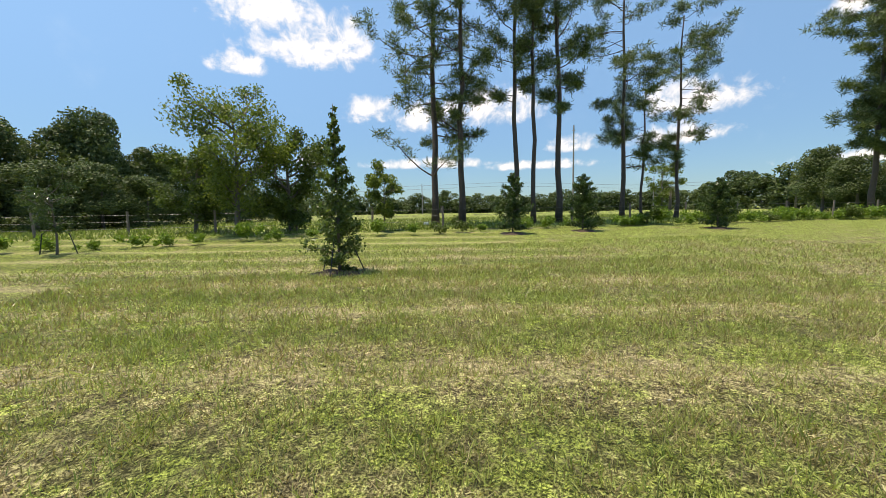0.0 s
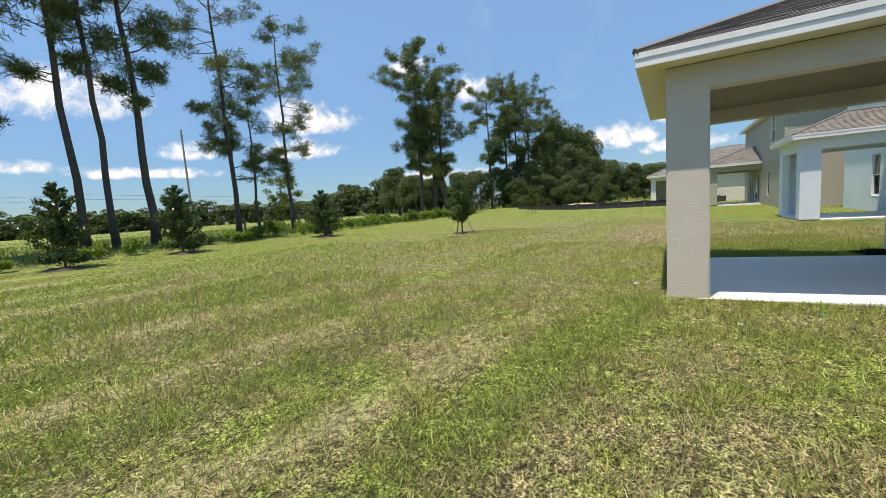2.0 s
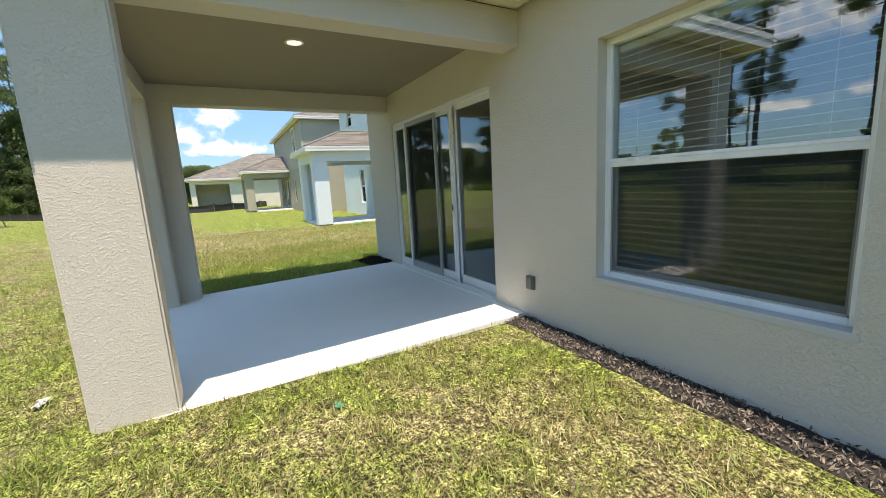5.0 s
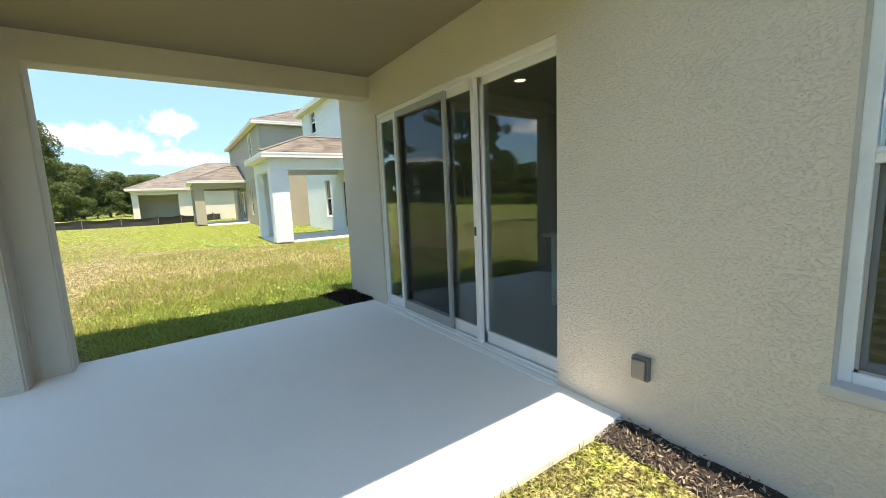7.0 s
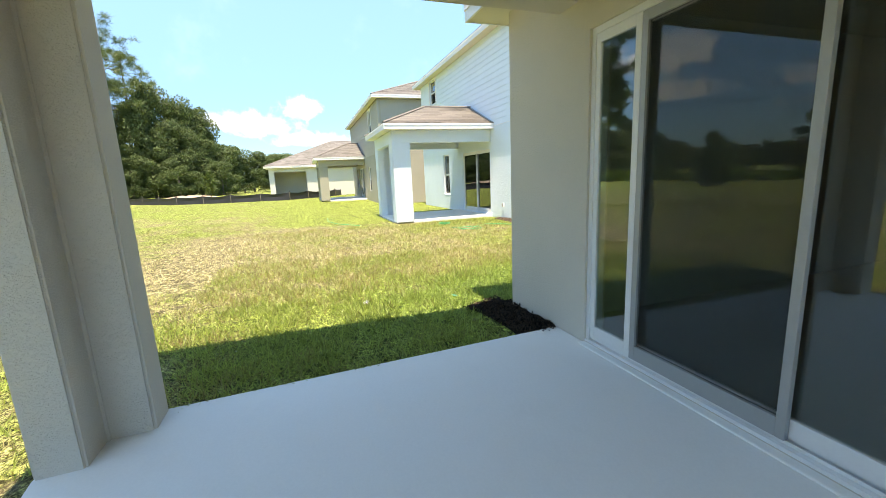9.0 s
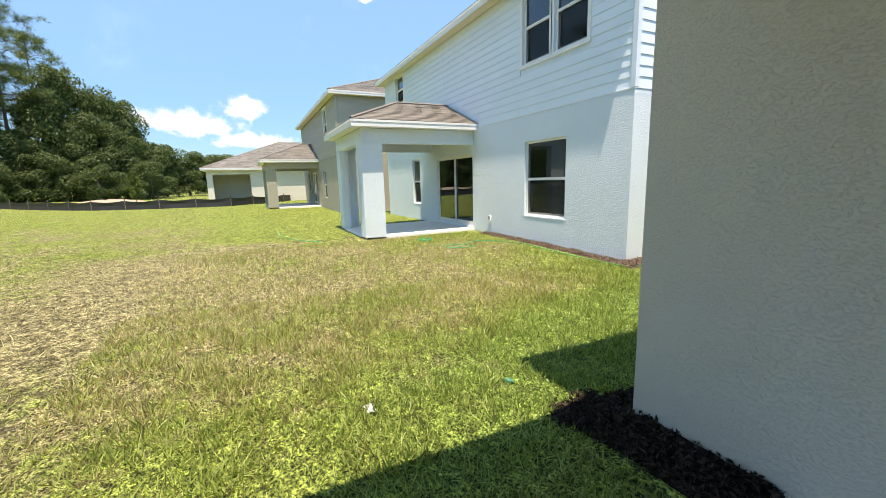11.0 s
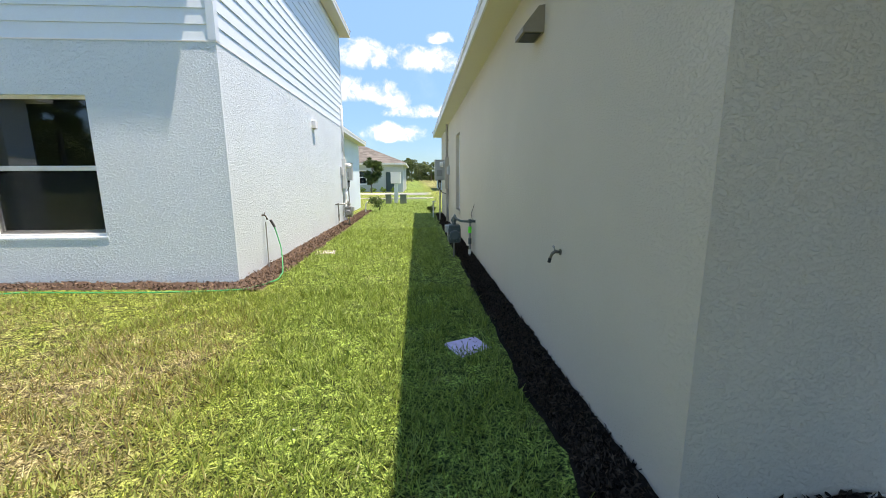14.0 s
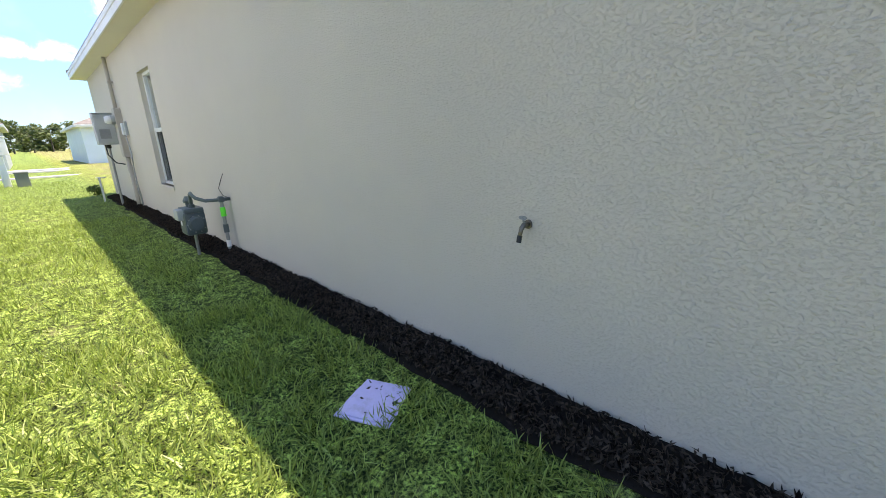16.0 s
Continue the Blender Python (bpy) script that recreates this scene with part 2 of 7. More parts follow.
def lawn_ground():
    m = bpy.data.materials.new("lawn_ground")
    m.use_nodes = True
    n = Nodes(m.node_tree)
    pos = n.add("ShaderNodeNewGeometry").outputs["Position"]
    g, patch, tuft, stripe, lush = lawn_colours(n, pos)
    blade = n.noise(55.0, 4.0, 0.7, pos)
    streak = n.noise(16.0, 4.0, 0.7, pos)
    dry = n.mix(n.ramp(blade, 0.40, 0.66), (0.060, 0.050, 0.020), (0.50, 0.44, 0.23))
    green = n.mix(n.ramp(blade, 0.38, 0.64), (0.018, 0.030, 0.006), (0.36, 0.43, 0.09))
    green = n.mix(n.math("MULTIPLY", lush, 0.7), green, n.mix(n.ramp(blade, 0.38, 0.64), (0.016, 0.036, 0.007), (0.26, 0.40, 0.09)))
    c = n.mix(n.ramp(n.math("ADD", g, n.math("MULTIPLY_ADD", streak, 0.5, -0.25)), 0.18, 0.68), dry, green)
    # noise multiplier: paints shade between tufts into the ground colour
    rough = n.math("MULTIPLY", n.ramp(n.noise(8.0, 8.0, 0.82, pos), 0.36, 0.64, 0.42, 1.55), n.ramp(streak, 0.36, 0.64, 0.7, 1.35))
    c = n.mix(1.0, c, n.add("ShaderNodeCombineColor", {0: rough, 1: rough, 2: rough}).outputs[0], "MULTIPLY")
    bare = n.ramp(n.math("ADD", n.noise(1.6, 5.0, 0.65, pos), n.math("MULTIPLY", tuft, 0.12)), 0.66, 0.76)
    c = n.mix(n.math("MULTIPLY", bare, 0.35), c, (0.33, 0.27, 0.17))
    c = n.mix(n.ramp(stripe, 0.1, 0.95, 0.0, 0.32), c, (0.05, 0.062, 0.018))
    c = n.mix(n.math("MULTIPLY", n.ramp(stripe, -0.55, -0.98), n.ramp(streak, 0.35, 0.6, 0.05, 0.42)), c, (0.56, 0.48, 0.27))
    h = n.math("ADD", n.math("MULTIPLY", blade, 0.7), streak)
    nor = n.add("ShaderNodeBump", {"Height": h, "Strength": 0.9, "Distance": 0.05}).outputs[0]
    b = n.add("ShaderNodeBsdfPrincipled", {"Base Color": c, "Roughness": 0.9, "Specular IOR Level": 0.15, "Normal": nor})
    n.add("ShaderNodeOutputMaterial", {"Surface": b.outputs[0]})
    return m


def leafy(name, lo, hi, through=0.35, rough=0.5, patch=0.0):
    """Leaves and blades: tint leaf by leaf, light passing through, a little gloss."""
    m = bpy.data.materials.new(name)
    m.use_nodes = True
    n = Nodes(m.node_tree)
    geo = n.add("ShaderNodeNewGeometry")
    r = geo.outputs["Random Per Island"]
    if patch:
        g, big, tuft, stripe, lush = lawn_colours(n, geo.outputs["Position"])
        pick = n.math("ADD", g, n.math("MULTIPLY_ADD", r, 0.9, -0.45))
        straw = n.mix(n.ramp(r, 0.0, 1.0), (0.24, 0.19, 0.08), (0.86, 0.77, 0.45))
        turf = n.mix(r, (0.055, 0.115, 0.020), (0.40, 0.53, 0.15))
        c = n.mix(n.ramp(pick, 0.1, 0.6), straw, n.mix(n.math("MULTIPLY", lush, 0.55), n.mix(n.math("MULTIPLY_ADD", r, 0.6, n.math("MULTIPLY", tuft, 0.4)), lo, hi), turf))
        c = n.mix(n.ramp(stripe, 0.0, 0.95, 0.0, 0.12), c, (0.075, 0.10, 0.024))
    else:
        c = n.mix(n.math("MULTIPLY_ADD", r, 0.7, n.math("MULTIPLY", n.noise(0.9, 3.0, 0.6, geo.outputs["Position"]), 0.3)), lo, hi)
    b = n.add("ShaderNodeBsdfPrincipled", {"Base Color": c, "Roughness": rough, "Specular IOR Level": 0.35}).outputs[0]
    t = n.add("ShaderNodeBsdfTranslucent", {"Color": n.mix(1.0, c, (1.25, 1.35, 0.7), "MULTIPLY")}).outputs[0]
    n.add("ShaderNodeOutputMaterial", {"Surface": n.add("ShaderNodeMixShader", {0: through, 1: b, 2: t}).outputs[0]})
    return m


TAUPE = stucco("taupe_stucco", (0.635, 0.578, 0.50), 0.0042, 64.0)
PALE = stucco("pale_blue_stucco", (0.70, 0.79, 0.86), 0.009, 31.0)
KHAKI = stucco("khaki_stucco", (0.40, 0.375, 0.31))
CREAM = stucco("cream_stucco", (0.70, 0.67, 0.61))
GREYWALL = stucco("grey_stucco", (0.50, 0.53, 0.54))
# tan ceiling paint, browned further to put the porch's shade into it
CEILSHADED = material("shaded_ceiling_paint", (0.29, 0.24, 0.17), 0.8, vary=0.05, scale=2, bump=0.002, bump_scale=90)
SOFFIT = material("cream_soffit", (0.70, 0.64, 0.50), 0.6, vary=0.05, scale=2)
WHITE = material("white_vinyl", (0.82, 0.82, 0.81), 0.38, vary=0.04, scale=5, stain=(0.5, 0.48, 0.44), stain_amount=0.25, stain_scale=3)
FASCIA = material("white_fascia", (0.80, 0.80, 0.79), 0.45, vary=0.05, scale=2, stain=(0.55, 0.53, 0.5), stain_amount=0.3, stain_scale=2)
ALU = material("white_aluminium", (0.74, 0.73, 0.71), 0.4, vary=0.06, scale=4)
SILLGREY = material("light_grey_sill_paint", (0.50, 0.49, 0.47), 0.7, vary=0.06, scale=4, bump=0.001, bump_scale=90)
BRONZE = material("grey_screen_frame", (0.36, 0.36, 0.35), 0.45, metal=0.3, vary=0.06)
PALEBOARD = material("pale_blue_lap_siding", (0.70, 0.79, 0.86), 0.6, vary=0.05, scale=2, objects=0.02, bump=0.0015, bump_scale=70)
KHAKIBOARD = material("khaki_lap_siding", (0.40, 0.38, 0.32), 0.6, vary=0.05, scale=2, objects=0.03, bump=0.0015, bump_scale=70)
SHINGLE = material("brown_shingle", (0.165, 0.152, 0.134), 0.92, vary=0.16, scale=2, island=0.3, bump=0.003, bump_scale=220, fine=90)
CONCRETE = material("smooth_concrete", (0.79, 0.775, 0.73), 0.75, vary=0.07, scale=1.2, bump=0.0012, bump_scale=120, stain=(0.50, 0.48, 0.45), stain_amount=0.15, stain_scale=1.2, fine=70)
PAVING = material("street_concrete", (0.52, 0.50, 0.47), 0.85, vary=0.1, scale=0.8, bump=0.002, bump_scale=90)
ASPHALT = material("asphalt", (0.16, 0.16, 0.165), 0.9, vary=0.14, scale=0.5, bump=0.004, bump_scale=120)
DARKMULCH = material("black_mulch", (0.014, 0.011, 0.009), 0.95, vary=0.4, scale=9, bump=0.02, bump_scale=45, spec=0.1)
DARKCHIP = material("black_mulch_chip", (0.040, 0.029, 0.021), 0.9, vary=0.3, scale=9, island=0.95, spec=0.15)
GREYMULCH = material("weathered_mulch", (0.022, 0.018, 0.015), 0.9, vary=0.35, scale=9, bump=0.02, bump_scale=45)
GREYCHIP = material("weathered_mulch_chip", (0.165, 0.135, 0.105), 0.85, vary=0.3, scale=9, island=0.9)
REDMULCH = material("brown_mulch", (0.075, 0.046, 0.031), 0.9, vary=0.35, scale=9, bump=0.02, bump_scale=45)
REDCHIP = material("brown_mulch_chip", (0.155, 0.105, 0.072), 0.85, vary=0.3, scale=9, island=0.8)
GLASS = glass("window_glass", (0.88, 0.92, 0.90), 0.18)
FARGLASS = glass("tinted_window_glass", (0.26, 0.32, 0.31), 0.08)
DOORGLASS = glass("door_glass", (0.74, 0.82, 0.80), 0.085)
SCREEN = mesh_screen("insect_screen", 0.33)
DOORSCREEN = mesh_screen("door_insect_screen", 0.26)
BLIND = material("white_blind", (0.80, 0.80, 0.78), 0.55, vary=0.04, scale=6)
ROOM = material("room_paint", (0.48, 0.47, 0.44), 0.8, vary=0.05, scale=1)
ROOMFLOOR = material("room_floor", (0.30, 0.29, 0.27), 0.5, vary=0.12, scale=3)
LAMP = glow("lamp_glow", (1.0, 0.74, 0.34), 2.4)
METERGREY = material("grey_green_meter_paint", (0.085, 0.11, 0.115), 0.45, vary=0.1, scale=20)
PIPEGREY = material("galvanised_pipe", (0.30, 0.31, 0.31), 0.45, metal=0.6, vary=0.12, scale=20)
BOXGREY = material("grey_enamel_box", (0.42, 0.44, 0.45), 0.4, metal=0.2, vary=0.06, scale=6)
OUTLETGREY = material("dark_grey_cast_box", (0.16, 0.155, 0.145), 0.45, metal=0.2, vary=0.1, scale=8)
BRASS = material("weathered_brass", (0.20, 0.18, 0.15), 0.45, metal=0.8, vary=0.2, scale=30)
BLACK = material("black_plastic", (0.02, 0.02, 0.021), 0.5, vary=0.15, scale=20)
GREENTAG = material("fluorescent_green_tag", (0.06, 0.85, 0.05), 0.5, vary=0.05)
HOSE = material("green_garden_hose", (0.03, 0.36, 0.13), 0.4, vary=0.1, scale=10)
LILAC = material("lilac_plastic_lid", (0.62, 0.54, 0.80), 0.55, vary=0.06, scale=12, bump=0.001, bump_scale=160, stain=(0.3, 0.26, 0.3), stain_amount=0.4, stain_scale=14)
PINKLID = material("pale_pink_lid", (0.66, 0.58, 0.60), 0.6, vary=0.08, scale=12)
PAPER = material("white_paper_scrap", (0.62, 0.63, 0.61), 0.8, vary=0.08, scale=30, bump=0.002, bump_scale=60)
TEALFOIL = material("teal_plastic_scrap", (0.12, 0.40, 0.27), 0.4, vary=0.2, scale=40)
BARK = material("pine_bark", (0.085, 0.066, 0.054), 0.95, vary=0.35, scale=3, bump=0.03, bump_scale=9, fine=22)
OAKBARK = material("grey_bark", (0.13, 0.115, 0.10), 0.95, vary=0.3, scale=4, bump=0.015, bump_scale=22)
STAKE = material("dark_metal_stake", (0.03, 0.035, 0.03), 0.6, vary=0.1)
POST = material("weathered_post", (0.17, 0.145, 0.12), 0.95, vary=0.3, scale=8, bump=0.006, bump_scale=30)
POLE = material("utility_pole_wood", (0.27, 0.25, 0.23), 0.9, vary=0.15, scale=3)
WIRE = material("wire", (0.16, 0.16, 0.16), 0.5, metal=0.7, vary=0.1)
FABRIC = material("black_silt_fabric", (0.022, 0.022, 0.025), 0.55, vary=0.3, scale=3, bump=0.02, bump_scale=5)
DIRT = material("bare_sand", (0.38, 0.29, 0.21), 0.95, vary=0.15, scale=0.6, bump=0.03, bump_scale=4)
LAWN = lawn_ground()
BLADE = leafy("grass_blade", (0.075, 0.125, 0.020), (0.50, 0.57, 0.17), 0.30, 0.42, patch=1.0)
NEEDLE = leafy("pine_needles", (0.045, 0.075, 0.026), (0.17, 0.215, 0.075), 0.22, 0.5)
OAKLEAF = leafy("oak_leaves", (0.035, 0.062, 0.014), (0.13, 0.18, 0.035), 0.3, 0.45)
LIGHTLEAF = leafy("light_leaves", (0.07, 0.11, 0.02), (0.20, 0.25, 0.05), 0.38, 0.45)
MAGLEAF = leafy("glossy_dark_leaves", (0.03, 0.055, 0.018), (0.10, 0.155, 0.04), 0.2, 0.28)
HOLLYLEAF = leafy("holly_leaves", (0.05, 0.085, 0.02), (0.16, 0.22, 0.06), 0.3, 0.35)
WOODLEAF = leafy("far_wood_leaves", (0.032, 0.056, 0.020), (0.13, 0.175, 0.055), 0.22, 0.6)
BUSHLEAF = leafy("bright_bush_leaves", (0.08, 0.15, 0.02), (0.22, 0.32, 0.05), 0.4, 0.4)
PALMLEAF = leafy("palm_fronds", (0.05, 0.07, 0.02), (0.14, 0.15, 0.05), 0.25, 0.5)
WEED = leafy("rough_field_grass", (0.10, 0.14, 0.025), (0.24, 0.30, 0.07), 0.3, 0.6)


# ---------------------------------------------------------------- builders
def thing(name, at=(0, 0, 0), label="", category="", group="", kind="", turn=0.0):
    e = new(name)
    e.empty_display_size = 0.1
    e.matrix_basis = pose(*at, 0, 0, turn)
    return tagged(e, label, category, group, kind)


def part(name, bm, mat, parent=None, label="", smooth=False):
    """Link a bmesh, in the coordinates of its thing, as one mesh object under it."""
    me = bpy.data.meshes.new(name)
    bmesh.ops.recalc_face_normals(bm, faces=bm.faces)
    bm.to_mesh(me)
    bm.free()
    me.materials.append(mat)
    if smooth:
        me.polygons.foreach_set("use_smooth", [True] * len(me.polygons))
    ob = new(name, me)
    ob.parent = parent
    return tagged(ob, label)


def solo(name, bm, mat, label, category="", kind="", group="", smooth=False):
    return tagged(part(name, bm, mat, None, "", smooth), label, category, group, kind)


def box(bm, x0, x1, y0, y1, z0, z1, bevel=0.0, m=None):
    c = bmesh.ops.create_cube(bm, size=1.0)["verts"]
    for v in c:
        v.co = Vector(((x0 + x1) / 2 + v.co.x * (x1 - x0), (y0 + y1) / 2 + v.co.y * (y1 - y0), (z0 + z1) / 2 + v.co.z * (z1 - z0)))
    if bevel:
        edges = list({e for v in c for e in v.link_edges})
        c = bmesh.ops.bevel(bm, geom=edges, offset=bevel, segments=2, affect="EDGES", profile=0.6)["verts"]
    if m is not None:
        bmesh.ops.transform(bm, matrix=m, verts=c)
    return bm


def boxes(*sizes, bevel=0.0):
    bm = bmesh.new()
    for s in sizes:
        box(bm, *s, bevel=bevel)
    return bm


def tube(bm, points, radii, sides=8, caps=True):
    """A round bar along points; radii a number or one for each point."""
    pts = [Vector(p) for p in points]
    rr = radii if isinstance(radii, (list, tuple)) else [radii] * len(pts)
    rings = []
    ref = Vector((0.31, 0.17, 0.93))
    for i, p in enumerate(pts):
        d = (pts[min(i + 1, len(pts) - 1)] - pts[max(i - 1, 0)]).normalized()
        a = d.cross(ref)
        if a.length < 0.05:
            a = d.cross(Vector((1, 0, 0)))
        a.normalize()
        b = d.cross(a)
        rings.append([bm.verts.new(p + (a * math.cos(2 * math.pi * k / sides) + b * math.sin(2 * math.pi * k / sides)) * rr[i]) for k in range(sides)])
    for r0, r1 in zip(rings, rings[1:]):
        for k in range(sides):
            bm.faces.new((r0[k], r0[(k + 1) % sides], r1[(k + 1) % sides], r1[k]))
    if caps:
        bm.faces.new(rings[0][::-1])
        bm.faces.new(rings[-1])
    return bm


def tubed(points, radii, sides=8):
    return tube(bmesh.new(), points, radii, sides)


def panel_wall(along, a0, a1, z0, z1, face, back, openings=()):
    """A wall along x or y from a0 to a1, from the plane face to the plane back, with openings (a0, a1, z0, z1) cut through it."""
    bm = bmesh.new()
    aa = sorted({a0, a1, *[o[0] for o in openings], *[o[1] for o in openings]})
    zz = sorted({z0, z1, *[o[2] for o in openings], *[o[3] for o in openings]})
    verts = {}

    def vert(a, f, z):
        key = (a, f, z)
        if key not in verts:
            verts[key] = bm.verts.new((a, f, z) if along == "x" else (f, a, z))
        return verts[key]

    def full(i, j):
        if not (0 <= i < len(aa) - 1 and 0 <= j < len(zz) - 1):
            return False
        ca, cz = (aa[i] + aa[i + 1]) / 2, (zz[j] + zz[j + 1]) / 2
        return not any(o[0] < ca < o[1] and o[2] < cz < o[3] for o in openings)

    for i in range(len(aa) - 1):
        for j in range(len(zz) - 1):
            if not full(i, j):
                continue
            p, q, r, s = aa[i], aa[i + 1], zz[j], zz[j + 1]
            for f in (face, back):
                bm.faces.new([vert(p, f, r), vert(q, f, r), vert(q, f, s), vert(p, f, s)])
            for di, dj, e in ((-1, 0, ((p, r), (p, s))), (1, 0, ((q, r), (q, s))), (0, -1, ((p, r), (q, r))), (0, 1, ((p, s), (q, s)))):
                if not full(i + di, j + dj):
                    (u0, w0), (u1, w1) = e
                    bm.faces.new([vert(u0, face, w0), vert(u1, face, w1), vert(u1, back, w1), vert(u0, back, w0)])
    return bm


def shingled(bm, p0, p1, up, reach, left=0.0, right=0.0, step=0.14, seed=1, tab=(0.25, 0.75), sink=None):
    """Courses of shingles on a roof plane: eave from p0 to p1, up the slope along up for reach; left and right: how far the sides
    draw in for each metre of slope."""
    rnd = random.Random(seed)
    p0, p1, up = Vector(p0), Vector(p1), Vector(up).normalized()
    u = (p1 - p0).normalized()
    length = (p1 - p0).length
    nrm = u.cross(up)
    if nrm.z < 0:
        nrm = -nrm
    d = 0.0
    while d < reach - 0.01:
        e = min(d + step, reach)
        lo = (left * d, length - right * d)
        hi = (left * e, length - right * e)
        if lo[1] - lo[0] < 0.02:
            break
        cuts = [0.0]
        span = lo[1] - lo[0]
        while cuts[-1] < span:
            cuts.append(min(span, cuts[-1] + rnd.uniform(*tab)))
        for c0, c1 in zip(cuts, cuts[1:]):
            f0, f1 = c0 / span, c1 / span
            lift = 0.016 + rnd.uniform(-0.003, 0.004)
            a = p0 + u * (lo[0] + span * f0) + up * d
            b = p0 + u * (lo[0] + span * f1) + up * d
            w = max(hi[1] - hi[0], 0.001)
            c = p0 + u * (hi[0] + w * f1) + up * e
            g = p0 + u * (hi[0] + w * f0) + up * e
            if sink:
                sink((a + nrm * lift, b + nrm * lift, c + nrm * 0.004, g + nrm * 0.004, a - nrm * 0.004, b - nrm * 0.004))
                continue
            v = [bm.verts.new(k) for k in (a + nrm * lift, b + nrm * lift, c + nrm * 0.004, g + nrm * 0.004, a - nrm * 0.004, b - nrm * 0.004)]
            bm.faces.new((v[0], v[1], v[2], v[3]))
            bm.faces.new((v[4], v[5], v[1], v[0]))
        d = e
    return bm


def slab_poly(bm, pts, thick):
    """A flat sheet of some thickness from a loop of points."""
    top = [bm.verts.new(p) for p in pts]
    low = [bm.verts.new(Vector(p) - Vector((0, 0, thick))) for p in pts]
    bm.faces.new(top)
    bm.faces.new(low[::-1])
    for i in range(len(pts)):
        j = (i + 1) % len(pts)
        bm.faces.new((top[i], low[i], low[j], top[j]))


PITCH = 0.42


def hip_roof(parent, x0, x1, y0, y1, z, seed, ridge="x", step=0.14):
    """A hipped roof over a rectangle of eaves at height z; four shingled planes, hip caps and a ridge cap."""
    s = math.sqrt(1 + PITCH * PITCH)
    half = min(x1 - x0, y1 - y0) / 2
    reach = half * s
    k = 1 / s
    planes = [((x0, y0, z), (x1, y0, z), (0, 1, PITCH)), ((x1, y1, z), (x0, y1, z), (0, -1, PITCH)),
              ((x0, y1, z), (x0, y0, z), (1, 0, PITCH)), ((x1, y0, z), (x1, y1, z), (-1, 0, PITCH))]
    for i, (a, b, up) in enumerate(planes):
        bm = bmesh.new()
        shingled(bm, a, b, up, reach, k, k, step, seed + i)
        part("roof_plane", bm, SHINGLE, parent)
    top = z + half * PITCH
    bm = bmesh.new()
    wx, wy = x1 - x0, y1 - y0
    if wx > wy:
        r0, r1 = (x0 + half, (y0 + y1) / 2, top), (x1 - half, (y0 + y1) / 2, top)
    else:
        r0, r1 = ((x0 + x1) / 2, y0 + half, top), ((x0 + x1) / 2, y1 - half, top)
    lines = [(r0, r1)]
    for cx, cy in ((x0, y0), (x1, y0), (x1, y1), (x0, y1)):
        near = min((r0, r1), key=lambda r: (r[0] - cx) ** 2 + (r[1] - cy) ** 2)
        lines.append(((cx, cy, z), near))
    for a, b in lines:
        if (Vector(a) - Vector(b)).length > 0.05:
            tube(bm, [Vector(a) + Vector((0, 0, 0.005)), Vector(b) + Vector((0, 0, 0.005))], 0.045, 5)
    part("ridge_cap", bm, SHINGLE, parent)


def eaves(parent, x0, x1, y0, y1, z, inner, mat=FASCIA, high=0.17, skip=()):
    """Fascia boards with a drip edge round a rectangle, and the soffit between them and the walls inner = (x0, x1, y0, y1)."""
    t = 0.022
    for side, bxs in (("s", (x0, x1, y0, y0 + t)), ("n", (x0, x1, y1 - t, y1)), ("w", (x0, x0 + t, y0 + t, y1 - t)), ("e", (x1 - t, x1, y0 + t, y1 - t))):
        if side in skip:
            continue
        bm = boxes((*bxs, z, z + high), bevel=0.003)
        g = 0.012
        ox = {"s": (0, 0, -g, 0), "n": (0, 0, 0, g), "w": (-g, 0, 0, 0), "e": (0, g, 0, 0)}[side]
        box(bm, bxs[0] + ox[0], bxs[1] + ox[1], bxs[2] + ox[2], bxs[3] + ox[3], z + high * 0.62, z + high + 0.008, bevel=0.003)
        part("fascia", bm, mat, parent)
    ix0, ix1, iy0, iy1 = inner
    for side, b in (("s", (x0 + t, x1 - t, y0 + t, iy0)), ("n", (x0 + t, x1 - t, iy1, y1 - t)), ("w", (x0 + t, ix0, iy0, iy1)), ("e", (ix1, x1 - t, iy0, iy1))):
        if side in skip:
            continue
        part("soffit", boxes((*b, z + 0.004, z + 0.016)), SOFFIT, parent)


